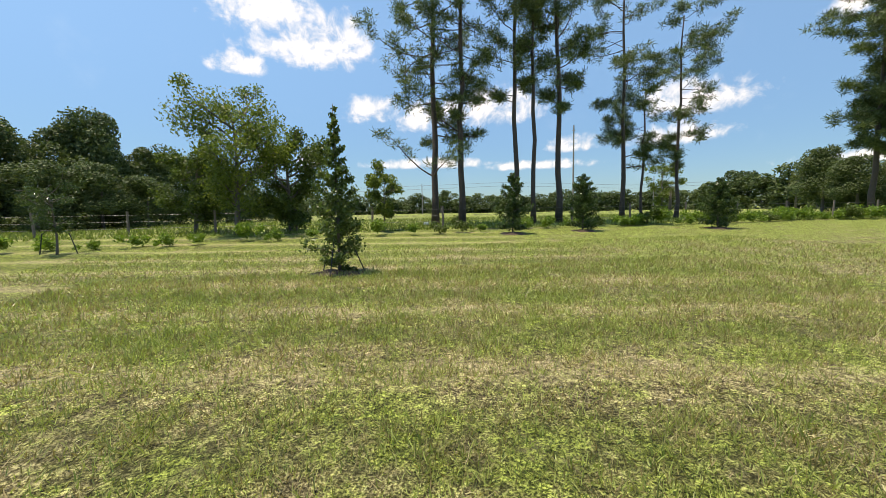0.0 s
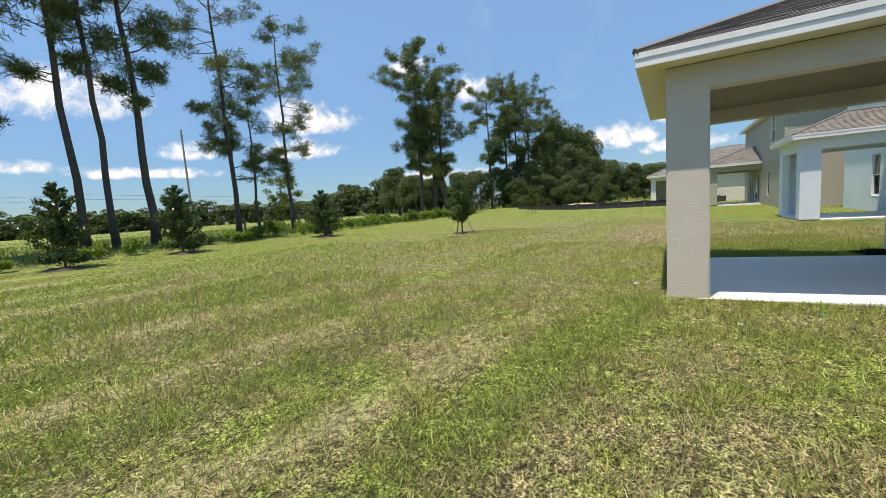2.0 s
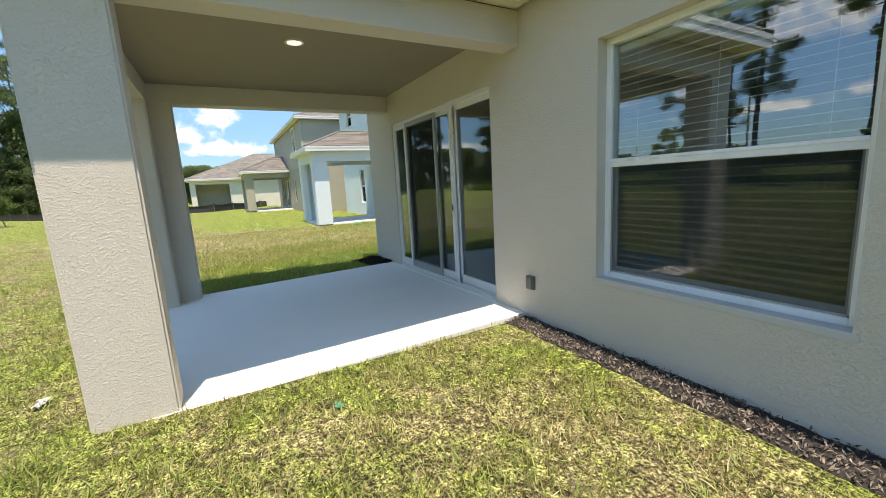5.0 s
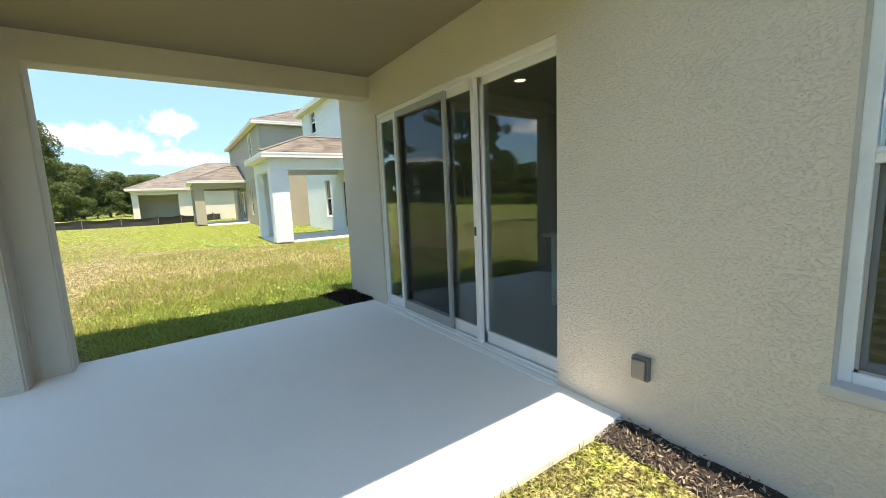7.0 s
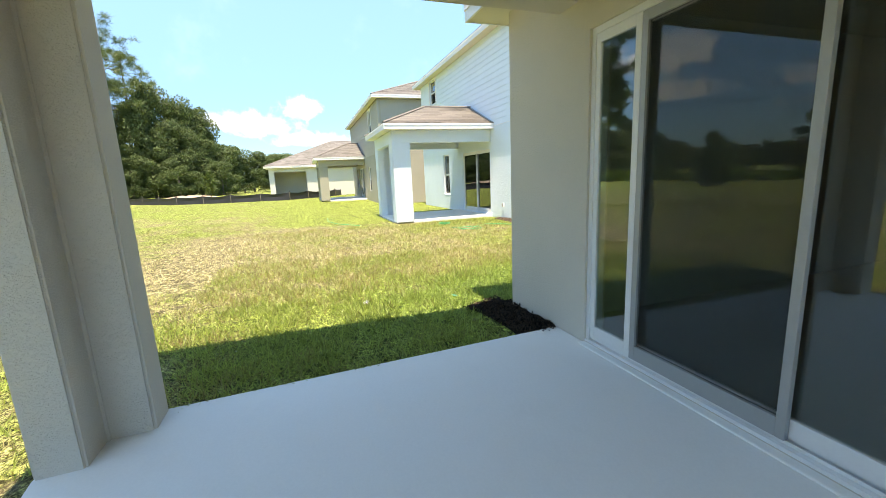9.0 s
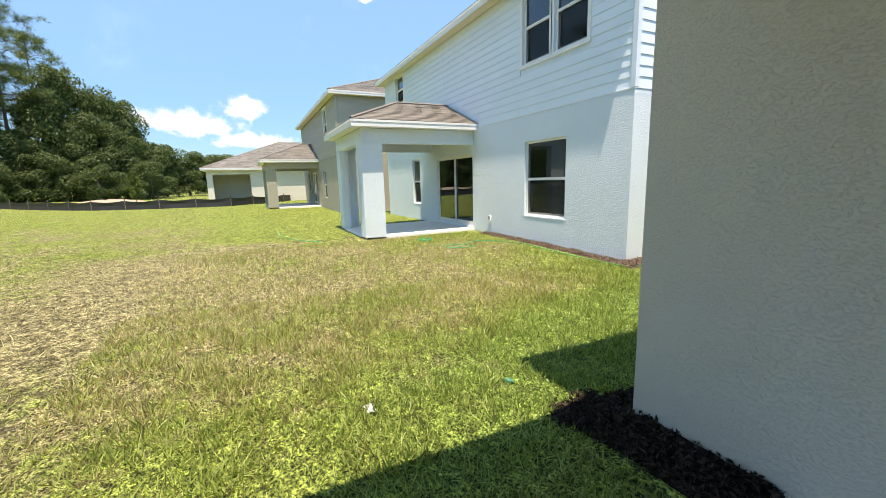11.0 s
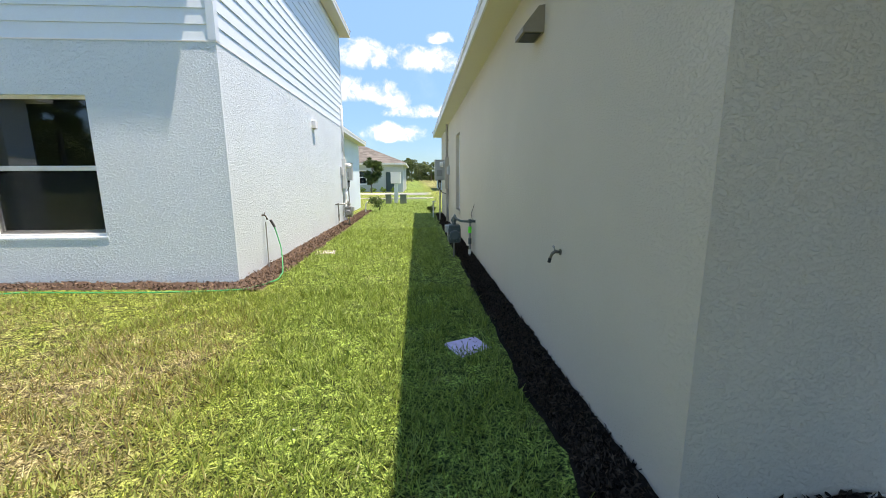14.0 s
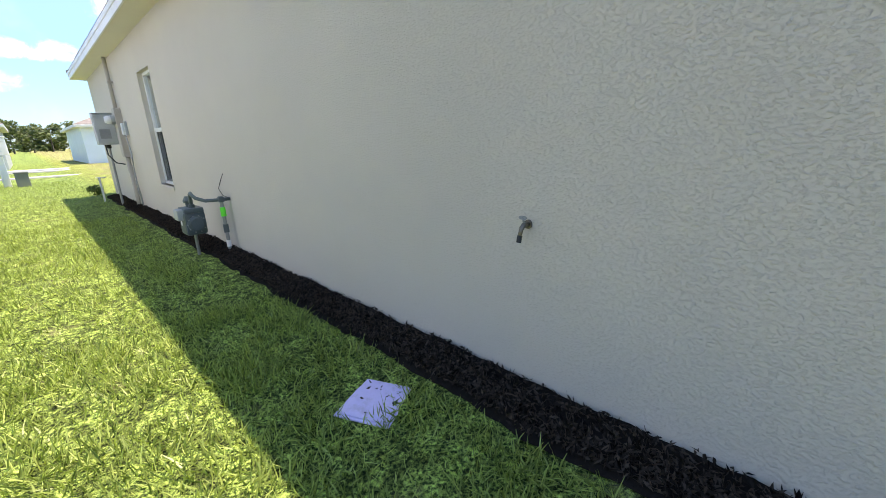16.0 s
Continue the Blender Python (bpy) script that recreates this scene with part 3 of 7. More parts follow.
def sash_window(name, w, h, m, parent=None, frame_mat=WHITE, blinds=0, screen=True, label="", group="", depth=0.09, glass_mat=GLASS):
    """A single-hung window, its face in the plane y = 0 looking towards +y, sill at z = 0, from x = 0 to w. m places it."""
    kind = "structure" if parent is None else ""
    win = new(name)
    win.empty_display_size = 0.1
    win.matrix_basis = m
    win.parent = parent
    tagged(win, label, "window" if parent is None else "", group, kind)
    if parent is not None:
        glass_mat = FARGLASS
    f = 0.045
    bm = boxes((0, f, -depth, 0, 0, h), (w - f, w, -depth, 0, 0, h), (f, w - f, -depth, 0, 0, f), (f, w - f, -depth, 0, h - f, h), bevel=0.004)
    part("window_frame", bm, frame_mat, win)
    mid = h * 0.5
    part("meeting_rail", boxes((f, w - f, -0.055, -0.008, mid - 0.032, mid + 0.032), (f, w - f, -0.03, -0.002, mid + 0.008, mid + 0.022), bevel=0.004), frame_mat, win)
    lo = boxes((f, f + 0.032, -0.075, -0.045, f, mid - 0.03), (w - f - 0.032, w - f, -0.075, -0.045, f, mid - 0.03), (f + 0.032, w - f - 0.032, -0.075, -0.045, f, f + 0.045), bevel=0.003)
    part("lower_sash", lo, frame_mat, win)
    up = part("upper_pane", boxes((f, w - f, -0.036, -0.030, mid + 0.03, h - f)), glass_mat, win)
    dn = part("lower_pane", boxes((f + 0.03, w - f - 0.03, -0.064, -0.058, f + 0.04, mid - 0.03)), glass_mat, win)
    up.visible_shadow = dn.visible_shadow = False
    if screen:
        sc = part("insect_screen", boxes((f + 0.004, w - f - 0.004, -0.026, -0.0245, f + 0.004, mid - 0.034)), SCREEN, win)
        sc.visible_shadow = False
        rim = boxes((f, f + 0.014, -0.03, -0.02, f, mid - 0.033), (w - f - 0.014, w - f, -0.03, -0.02, f, mid - 0.033), (f, w - f, -0.03, -0.02, f, f + 0.014))
        part("screen_rim", rim, BRONZE, win)
    if blinds:
        n = int((h - 0.14) / 0.052)
        bm = bmesh.new()
        box(bm, 0.05, w - 0.05, -0.135, -0.085, h - 0.10, h - 0.05, 0.004)
        head = part("blind_headrail", bm, BLIND, win)
        bm = bmesh.new()
        box(bm, 0.05, w - 0.05, -0.0235, 0.0235, -0.0014, 0.0014, m=pose(0, 0, 0, blinds))
        slat = part("blind_slat", bm, BLIND, win)
        slat.location = (0, -0.112, h - 0.14)
        for i in range(1, n - 1):
            o = new("blind_slat", slat.data)
            o.parent, o.location = win, (0, -0.112, h - 0.14 - i * 0.052)
        bm = bmesh.new()
        for x in (0.22, w / 2, w - 0.22):
            tube(bm, [(x, -0.085, 0.08), (x, -0.085, h - 0.08)], 0.0018, 4)
        part("blind_cord", bm, BLIND, win)
    return win


# ---------------------------------------------------------------- ground
def smooth(t, a, b):
    t = min(1.0, max(0.0, (t - a) / (b - a)))
    return t * t * (3 - 2 * t)


def ground_z(x, y):
    z = 0.075 + 0.50 * smooth(y, 11.0, 27.0) * (1 - 0.35 * smooth(x, 26, 48))
    side = smooth(x, 11.6, 13.2) * smooth(-y, 0.6, 4.6)
    z -= 0.115 * side * (1 - smooth(x, 15.0, 19.0) * 0.55)
    if 8.1 < x < 11.5 and -3.4 < y < 0.35:
        z -= 0.13
    z += 0.05 * smooth(x, 30, 40)
    z += 0.012 * noise.noise((x * 0.35, y * 0.35, 0.3)) + 0.006 * noise.noise((x * 1.3, y * 1.3, 2.1))
    return z


def stops(*runs):
    out = []
    for a, b, step in runs:
        n = max(1, round((b - a) / step))
        out += [a + (b - a) * i / n for i in range(n)]
    return out + [runs[-1][1]]


def build_ground():
    xs = stops((-900, -200, 140), (-200, -40, 32), (-40, -8, 3.2), (-8, 28, 0.4), (28, 72, 2.2), (72, 220, 30), (220, 900, 140))
    ys = stops((-900, -220, 140), (-220, -46, 29), (-46, -22, 3), (-22, 12, 0.4), (12, 32, 1.0), (32, 80, 8), (80, 260, 36), (260, 900, 160))
    bm = bmesh.new()
    grid = [[bm.verts.new((x, y, ground_z(x, y))) for x in xs] for y in ys]
    for j in range(len(ys) - 1):
        for i in range(len(xs) - 1):
            bm.faces.new((grid[j][i], grid[j][i + 1], grid[j + 1][i + 1], grid[j + 1][i]))
    solo("ground", bm, LAWN, "mown lawn, patchy green and straw coloured, running out to open fields", "ground", "structure", smooth=True)


build_ground()

# street behind the houses
STREET = -0.12
bm = bmesh.new()
slab_poly(bm, [(-120, -30.2, STREET + 0.075), (140, -30.2, STREET + 0.075), (140, -28.9, STREET + 0.075), (-120, -28.9, STREET + 0.075)], 0.2)
solo("pavement", bm, PAVING, "pale concrete pavement beside the street", "pavement", "structure")
bm = bmesh.new()
slab_poly(bm, [(-120, -38.2, STREET + 0.07), (140, -38.2, STREET + 0.07), (140, -31.6, STREET + 0.07), (-120, -31.6, STREET + 0.07)], 0.2)
solo("road", bm, ASPHALT, "grey asphalt residential street", "road", "structure")
bm = boxes((-120, 140, -31.6, -31.2, STREET - 0.1, STREET + 0.16), (-120, 140, -38.6, -38.2, STREET - 0.1, STREET + 0.16), bevel=0.03)
solo("kerb", bm, PAVING, "low concrete kerb along both sides of the street", "kerb", "structure")
bm = boxes((-120, 140, -41.6, -40.2, STREET - 0.1, STREET + 0.17), bevel=0.02)
solo("pavement_far", bm, PAVING, "pale concrete pavement across the street", "pavement", "structure")

# ---------------------------------------------------------------- the house that the walk goes round
RY, SX = -3.09, 12.44            # rear wall, side wall
WX0, FY = -3.6, -18.3            # hidden far ends
EZ, OV = 3.10, 0.33              # soffit height, overhang
PX0, PX1, PY = 7.93, 11.61, 0.49  # porch
SLAB, HEAD = 0.11, 2.78
T = 0.20

W1, W2 = (5.455, 7.01, 0.685, 2.56), (3.61, 5.165, 0.685, 2.56)
DOOR = (8.425, 11.235, 0.15, 2.55)
SW = (-12.22, -11.32, 0.66, 2.52)
solo("wall_rear", panel_wall("x", WX0, SX, -0.25, EZ + 0.05, RY, RY - T, [W1, W2, DOOR]), TAUPE, "taupe knockdown stucco rear wall", "wall", "structure")
solo("wall_side", panel_wall("y", FY, RY - T, -0.35, EZ + 0.05, SX, SX - T, [SW]), TAUPE, "taupe knockdown stucco side wall in shade", "wall", "structure")
solo("wall_front", panel_wall("x", WX0, SX - T, -0.25, EZ + 0.05, FY, FY + T), TAUPE, "taupe stucco front wall", "wall", "structure")
solo("wall_far_side", panel_wall("y", FY + T, RY - T, -0.25, EZ + 0.05, WX0, WX0 + T), TAUPE, "taupe stucco far side wall", "wall", "structure")

roof = thing("roof", label="hipped roof of brown asphalt shingles with white fascia", category="roof", kind="structure")
hip_roof(roof, WX0 - OV, SX + OV, FY - OV, RY + OV, EZ + 0.185, 10, step=0.2)
e_x0, e_x1, e_y0, e_y1 = WX0 - OV, SX + OV, FY - OV, RY + OV
eaves(roof, e_x0, e_x1, e_y0, e_y1, EZ, (WX0, SX, FY, RY), skip=("n",))
for a, b in ((e_x0, PX0 - OV), (PX1 + OV, e_x1)):
    part("fascia", boxes((a, b, e_y1 - 0.022, e_y1, EZ, EZ + 0.17), (a, b, e_y1 - 0.02, e_y1 + 0.012, EZ + 0.105, EZ + 0.178), bevel=0.003), FASCIA, roof)
    part("soffit", boxes((a, b, RY, e_y1 - 0.022, EZ + 0.004, EZ + 0.016)), SOFFIT, roof)

# porch roof: hip end towards the garden, running back into the main roof
proof = thing("porch_roof", label="shingled porch roof with white fascia boards", category="roof", kind="structure")
qx0, qx1, qy = PX0 - OV, PX1 + OV, PY + OV
half = (qx1 - qx0) / 2
sl = math.sqrt(1 + PITCH ** 2)
back = 3.6
k = 1 / sl
zr = EZ + 0.185
bm = bmesh.new()
shingled(bm, (qx1, qy, zr), (qx0, qy, zr), (0, -1, PITCH), half * sl, k, k, 0.14, 41)
part("roof_plane", bm, SHINGLE, proof)
bm = bmesh.new()
shingled(bm, (qx0, qy, zr), (qx0, e_y1, zr), (1, 0, PITCH), half * sl, k, -k, 0.14, 42)
part("roof_plane", bm, SHINGLE, proof)
bm = bmesh.new()
shingled(bm, (qx1, e_y1, zr), (qx1, qy, zr), (-1, 0, PITCH), half * sl, -k, k, 0.14, 43)
part("roof_plane", bm, SHINGLE, proof)
bm = bmesh.new()
mid_x = (qx0 + qx1) / 2
top = (mid_x, qy - half, zr + half * PITCH)
for a, b in (((qx0, qy, zr), top), ((qx1, qy, zr), top), (top, (mid_x, e_y1 - half, top[2]))):
    tube(bm, [Vector(a) + Vector((0, 0, 0.012)), Vector(b) + Vector((0, 0, 0.012))], 0.05, 5)
part("ridge_cap", bm, SHINGLE, proof)
for n_, b in (("fascia", (qx0, qx0 + 0.022, e_y1, qy)), ("fascia", (qx1 - 0.022, qx1, e_y1, qy)), ("fascia", (qx0 + 0.022, qx1 - 0.022, qy - 0.022, qy))):
    o = 0.012
    drip = (b[0] - (o if b[0] < 9 and b[1] < 9 else 0), b[1] + (o if b[0] > 9 else 0), b[2], b[3] + (o if b[2] > 0 else 0))
    part(n_, boxes((*b, EZ, EZ + 0.17), (*drip, EZ + 0.105, EZ + 0.178), bevel=0.003), FASCIA, proof)
for b in ((qx0 + 0.022, PX0, e_y1 - 0.3, qy - 0.022), (PX1, qx1 - 0.022, e_y1 - 0.3, qy - 0.022), (PX0, PX1, PY, qy - 0.022)):
    part("soffit", boxes((*b, EZ + 0.004, EZ + 0.016)), SOFFIT, proof)
# vent holes along the soffit edge
bm = bmesh.new()
for i in range(22):
    y = e_y1 + 0.15 + i * 0.15
    box(bm, PX0 - 0.028, PX0 - 0.012, y, y + 0.03, EZ - 0.004, EZ + 0.004)
part("soffit_vent", bm, BRONZE, proof)

# porch frame: header beams and L-shaped corner piers
bm = boxes((PX0, PX0 + 0.24, RY, PY, HEAD, EZ), bevel=0.012)
solo("porch_beam", bm, TAUPE, "taupe stucco beam over the porch opening", "beam", "structure")
bm = boxes((PX1 - 0.24, PX1, RY, PY, HEAD, EZ), bevel=0.012)
solo("porch_beam", bm, TAUPE, "taupe stucco beam over the porch opening", "beam", "structure")
bm = boxes((PX0 + 0.24, PX1 - 0.24, PY - 0.24, PY, HEAD, EZ), bevel=0.012)
solo("porch_beam", bm, TAUPE, "taupe stucco beam over the garden side", "beam", "structure")


def pier(x_out, sign):
    bm = bmesh.new()
    x_in, x_arm = x_out + sign * 0.24, x_out + sign * 0.49
    loop = [(x_out, PY), (x_out, 0.0), (x_in, 0.0), (x_in, PY - 0.24), (x_arm, PY - 0.24), (x_arm, PY)]
    lo = [bm.verts.new((x, y, -0.1)) for x, y in loop]
    hi = [bm.verts.new((x, y, HEAD)) for x, y in loop]
    for i in range(6):
        j = (i + 1) % 6
        bm.faces.new((lo[i], lo[j], hi[j], hi[i]))
    bm.faces.new(lo[::-1])
    bm.faces.new(hi)
    edges = [e for e in bm.edges if abs(e.verts[0].co.z - e.verts[1].co.z) > 1]
    bmesh.ops.bevel(bm, geom=edges, offset=0.016, segments=3, affect="EDGES")
    return bm


for xo, sg in ((PX0, 1), (PX1, -1)):
    solo("porch_pier", pier(xo, sg), TAUPE, "L-shaped taupe stucco corner pier of the porch", "pier", "structure", "porch piers")
solo("porch_ceiling", boxes((PX0 + 0.24, PX1 - 0.24, RY, PY - 0.24, 3.03, 3.07)), CEILSHADED, "flat painted porch ceiling", "ceiling", "structure")

# slab with a slightly rounded edge
bm = boxes((PX0 - 0.01, PX1 + 0.01, RY + 0.001, PY + 0.01, -0.1, SLAB), bevel=0.012)
for vert in bm.verts:
    if vert.co.z > 0:
        vert.co.z += 0.03 - 0.02 * (vert.co.y - RY)
solo("door_step", boxes((DOOR[0], DOOR[1], RY - 0.15, RY + 0.06, 0.05, DOOR[2] - 0.001), bevel=0.01), CONCRETE, "low concrete step under the sliding door", "step", "structure")
solo("porch_slab", bm, CONCRETE, "smooth grey concrete porch slab, sunlit along its edge", "slab", "structure")


def recessed_light(x, y, z, label):
    t = thing("recessed_light", (x, y, z), label, "ceiling light", "recessed lights")
    bm = bmesh.new()
    r = [(0.095, 0.0), (0.095, -0.006), (0.075, -0.010), (0.066, -0.004), (0.066, 0.0)]
    n = 24
    rings = [[bm.verts.new((a * math.cos(2 * math.pi * i / n), a * math.sin(2 * math.pi * i / n), b)) for i in range(n)] for a, b in r]
    for p, q in zip(rings, rings[1:]):
        for i in range(n):
            bm.faces.new((p[i], p[(i + 1) % n], q[(i + 1) % n], q[i]))
    part("trim_ring", bm, WHITE, t)
    bm = bmesh.new()
    bmesh.ops.create_circle(bm, cap_ends=True, radius=0.068, segments=24, matrix=pose(0, 0, -0.003))
    part("diffuser", bm, LAMP, t, "glowing warm diffuser")


recessed_light(9.25, -1.28, 3.03, "round recessed porch light, switched on")

# rooms behind the glass
INY = RY - T
solo("room_floor", boxes((WX0 + T, SX - T, -10.0, INY, -0.02, 0.12)), ROOMFLOOR, "grey floor of the rooms inside", "floor", "structure")
solo("room_ceiling", boxes((WX0 + T, SX - T, -10.0, INY, 2.95, 3.0)), ROOM, "ceiling of the rooms inside", "ceiling", "structure")
solo("room_wall_back", boxes((WX0 + T, SX - T, -10.15, -10.0, -0.05, 3.0)), ROOM, "painted back wall of the rooms inside", "wall", "structure")
solo("room_wall_between", boxes((7.35, 7.47, -10.0, INY, 0.12, 2.95)), ROOM, "painted wall between the rooms", "wall", "structure")
solo("room_wall_end", boxes((2.4, 2.52, -10.0, INY, 0.12, 2.95)), ROOM, "painted wall at the end of the rooms", "wall", "structure")
solo("room_wall_hall", boxes((11.75, 11.87, -10.0, INY, 0.12, 2.95)), ROOM, "painted wall beside the sliding door", "wall", "structure")
isl = thing("kitchen_island", (8.86, -5.1, 0.12), "white kitchen island seen through the sliding door", "kitchen island")
part("cabinet_body", boxes((-1.0, 1.0, -0.4, 0.4, 0, 0.86), bevel=0.006), WHITE, isl)
part("worktop", boxes((-1.08, 1.08, -0.48, 0.48, 0.86, 0.90), bevel=0.006), CONCRETE, isl, "pale stone worktop")
for x, y in ((10.4, -4.75), (9.0, -4.75), (10.4, -7.0), (9.0, -7.0)):
    recessed_light(x, y, 2.95, "round recessed ceiling light indoors, switched on")

# windows of the house
sash_window("window_1", 1.555, 1.875, pose(W1[0], RY - 0.10, W1[2]), None, blinds=-9, label="white single-hung window with lowered blinds and insect screen")
sash_window("window_2", 1.555, 1.875, pose(W2[0], RY - 0.10, W2[2]), None, blinds=-9, label="white single-hung window with lowered blinds reflecting tall pines")
sash_window("window_3", 0.90, 1.86, pose(SX - 0.075, SW[1], SW[2], 0, 0, -90), None, blinds=0, label="narrow white single-hung window in the side wall")
for (a, b, s, h) in (W1, W2):
    bm = boxes((a - 0.03, b + 0.03, RY - 0.09, RY + 0.005, s - 0.045, s + 0.006), bevel=0.008)
    solo("window_sill", bm, SILLGREY, "smooth light grey sill under the window", "sill", "structure")
solo("window_sill", boxes((SX - 0.08, SX + 0.018, SW[0] - 0.03, SW[1] + 0.03, SW[2] - 0.07, SW[2]), bevel=0.01), TAUPE, "raised taupe stucco sill under the narrow window", "sill", "structure")


def sliding_door(name, w, h, splits, m, parent=None, label="", jamb=0.04):
    """A sliding glass door from x = 0 to w, face looking +y; splits: (x0, x1, depth, screened) for each leaf."""
    d = new(name)
    d.empty_display_size = 0.1
    d.matrix_basis = m
    d.parent = parent
    tagged(d, label, "sliding door" if parent is None else "", kind="structure" if parent is None else "")
    part("door_frame", boxes((0, jamb, -0.13, 0, 0, h), (w - 0.04, w, -0.13, 0, 0, h), (jamb, w - 0.04, -0.13, 0, h - 0.045, h), bevel=0.004), ALU, d)
    part("track", boxes((0.0, w, -0.13, 0.012, 0, 0.022), (0.04, w - 0.04, -0.032, -0.024, 0.022, 0.04), (0.04, w - 0.04, -0.075, -0.067, 0.022, 0.04), (0.04, w - 0.04, -0.11, -0.102, 0.022, 0.04), bevel=0.002), ALU, d, "ridged white aluminium track")
    for x0, x1, y, netted, grey in splits:
        leaf = new("door_leaf")
        leaf.empty_display_size = 0.1
        leaf.parent = d
        s = 0.05 if not grey else 0.045
        bm = boxes((x0, x0 + s, y - 0.034, y, 0.04, h - 0.045), (x1 - s, x1, y - 0.034, y, 0.04, h - 0.045), (x0 + s, x1 - s, y - 0.034, y, 0.04, 0.04 + 0.105), (x0 + s, x1 - s, y - 0.034, y, h - 0.11, h - 0.045), bevel=0.004)
        part("stile", bm, BRONZE if grey else ALU, leaf)
        if netted:
            o = part("insect_screen", boxes((x0 + s, x1 - s, y - 0.018, y - 0.0165, 0.145, h - 0.11)), DOORSCREEN, leaf)
        else:
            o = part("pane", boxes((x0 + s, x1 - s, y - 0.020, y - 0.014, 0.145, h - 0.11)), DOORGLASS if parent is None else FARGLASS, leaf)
        o.visible_shadow = False
    return d


dw = DOOR[1] - DOOR[0]
door = sliding_door("door_1", dw, DOOR[3] - DOOR[2], [
    (dw - 0.45, dw - 0.03, -0.010, False, False), (0.85, dw - 0.39, -0.052, False, False),
    (1.36, dw - 0.45, -0.012, True, True), (-0.035, 0.93, -0.052, False, False)],
    pose(DOOR[0], RY - 0.02, DOOR[2]), None, "white aluminium sliding glass door onto the porch, closed, reflecting pines", 0.018)
part("door_latch", boxes((0.892, 0.912, 0.013, 0.024, 1.02, 1.10), bevel=0.004), BLACK, door, "small black latch")
part("jamb_strip", boxes((0.875, 0.930, -0.03, 0.012, 0.03, DOOR[3] - DOOR[2] - 0.04), bevel=0.004), ALU, door)

# outlet by the porch
out = thing("outdoor_outlet", (7.80, RY, 0.49), "grey weatherproof outlet cover on the stucco wall", "outlet")
part("box", boxes((-0.05, 0.05, -0.01, 0.035, -0.07, 0.07), bevel=0.006), OUTLETGREY, out)
part("lid", boxes((-0.042, 0.042, 0.036, 0.05, -0.06, 0.058), bevel=0.008), OUTLETGREY, out, "hinged grey lid")


# ---------------------------------------------------------------- neighbouring houses
def lap_siding(parent, along, a0, a1, z0, z1, face, out, mat, holes=(), exposure=0.19):
    """Lap boards on a wall face; out: +1 or -1, the way they look. holes: (a0, a1, z0, z1) left free."""
    z = z0
    while z < z1 - 0.02:
        top = min(z + exposure, z1)
        spans = [(a0, a1)]
        for h in holes:
            if h[2] < top - 0.01 and h[3] > z + 0.01:
                spans = [s for a, b in spans for s in ((a, min(b, h[0])), (max(a, h[1]), b)) if s[1] - s[0] > 0.02]
        for a, b in spans:
            bm = bmesh.new()
            low, high, f0 = 0.019 * out, 0.006 * out, 0.0
            prof = [(f0, z), (low, z), (high, top), (f0, top)]
            ends = [[bm.verts.new((e, face + p, q) if along == "x" else (face + p, e, q)) for p, q in prof] for e in (a, b)]
            for i in range(4):
                bm.faces.new((ends[0][i], ends[0][(i + 1) % 4], ends[1][(i + 1) % 4], ends[1][i]))
            bm.faces.new(ends[0])
            bm.faces.new(ends[1][::-1])
            part("siding_board", bm, mat, parent)
        z += exposure


def window_trim(parent, along, a0, a1, z0, z1, face, out, mat=WHITE, w=0.09):
    t0, t1 = sorted((face, face + 0.035 * out))
    bits = [(a0 - w, a0, z0 - w, z1 + w), (a1, a1 + w, z0 - w, z1 + w), (a0, a1, z0 - w, z0), (a0, a1, z1, z1 + w)]
    bm = boxes(*[((a, b, t0, t1, c, d) if along == "x" else (t0, t1, a, b, c, d)) for a, b, c, d in bits], bevel=0.004)
    part("window_trim", bm, mat, parent)


def shingle_piece(parent):
    """Gives a function that makes one shingle tab a part of its own."""
    def make(pts):
        bm = bmesh.new()
        v = [bm.verts.new(p) for p in pts]
        bm.faces.new((v[0], v[1], v[2], v[3]))
        bm.faces.new((v[4], v[5], v[1], v[0]))
        bm.faces.new((v[1], v[5], v[2]))
        bm.faces.new((v[4], v[0], v[3]))
        part("shingle", bm, SHINGLE_TAB, parent)
    return make


SHINGLE_TAB = material("brown_shingle_tab", (0.172, 0.153, 0.131), 0.92, vary=0.16, scale=2, objects=0.26, bump=0.003, bump_scale=220, fine=90)


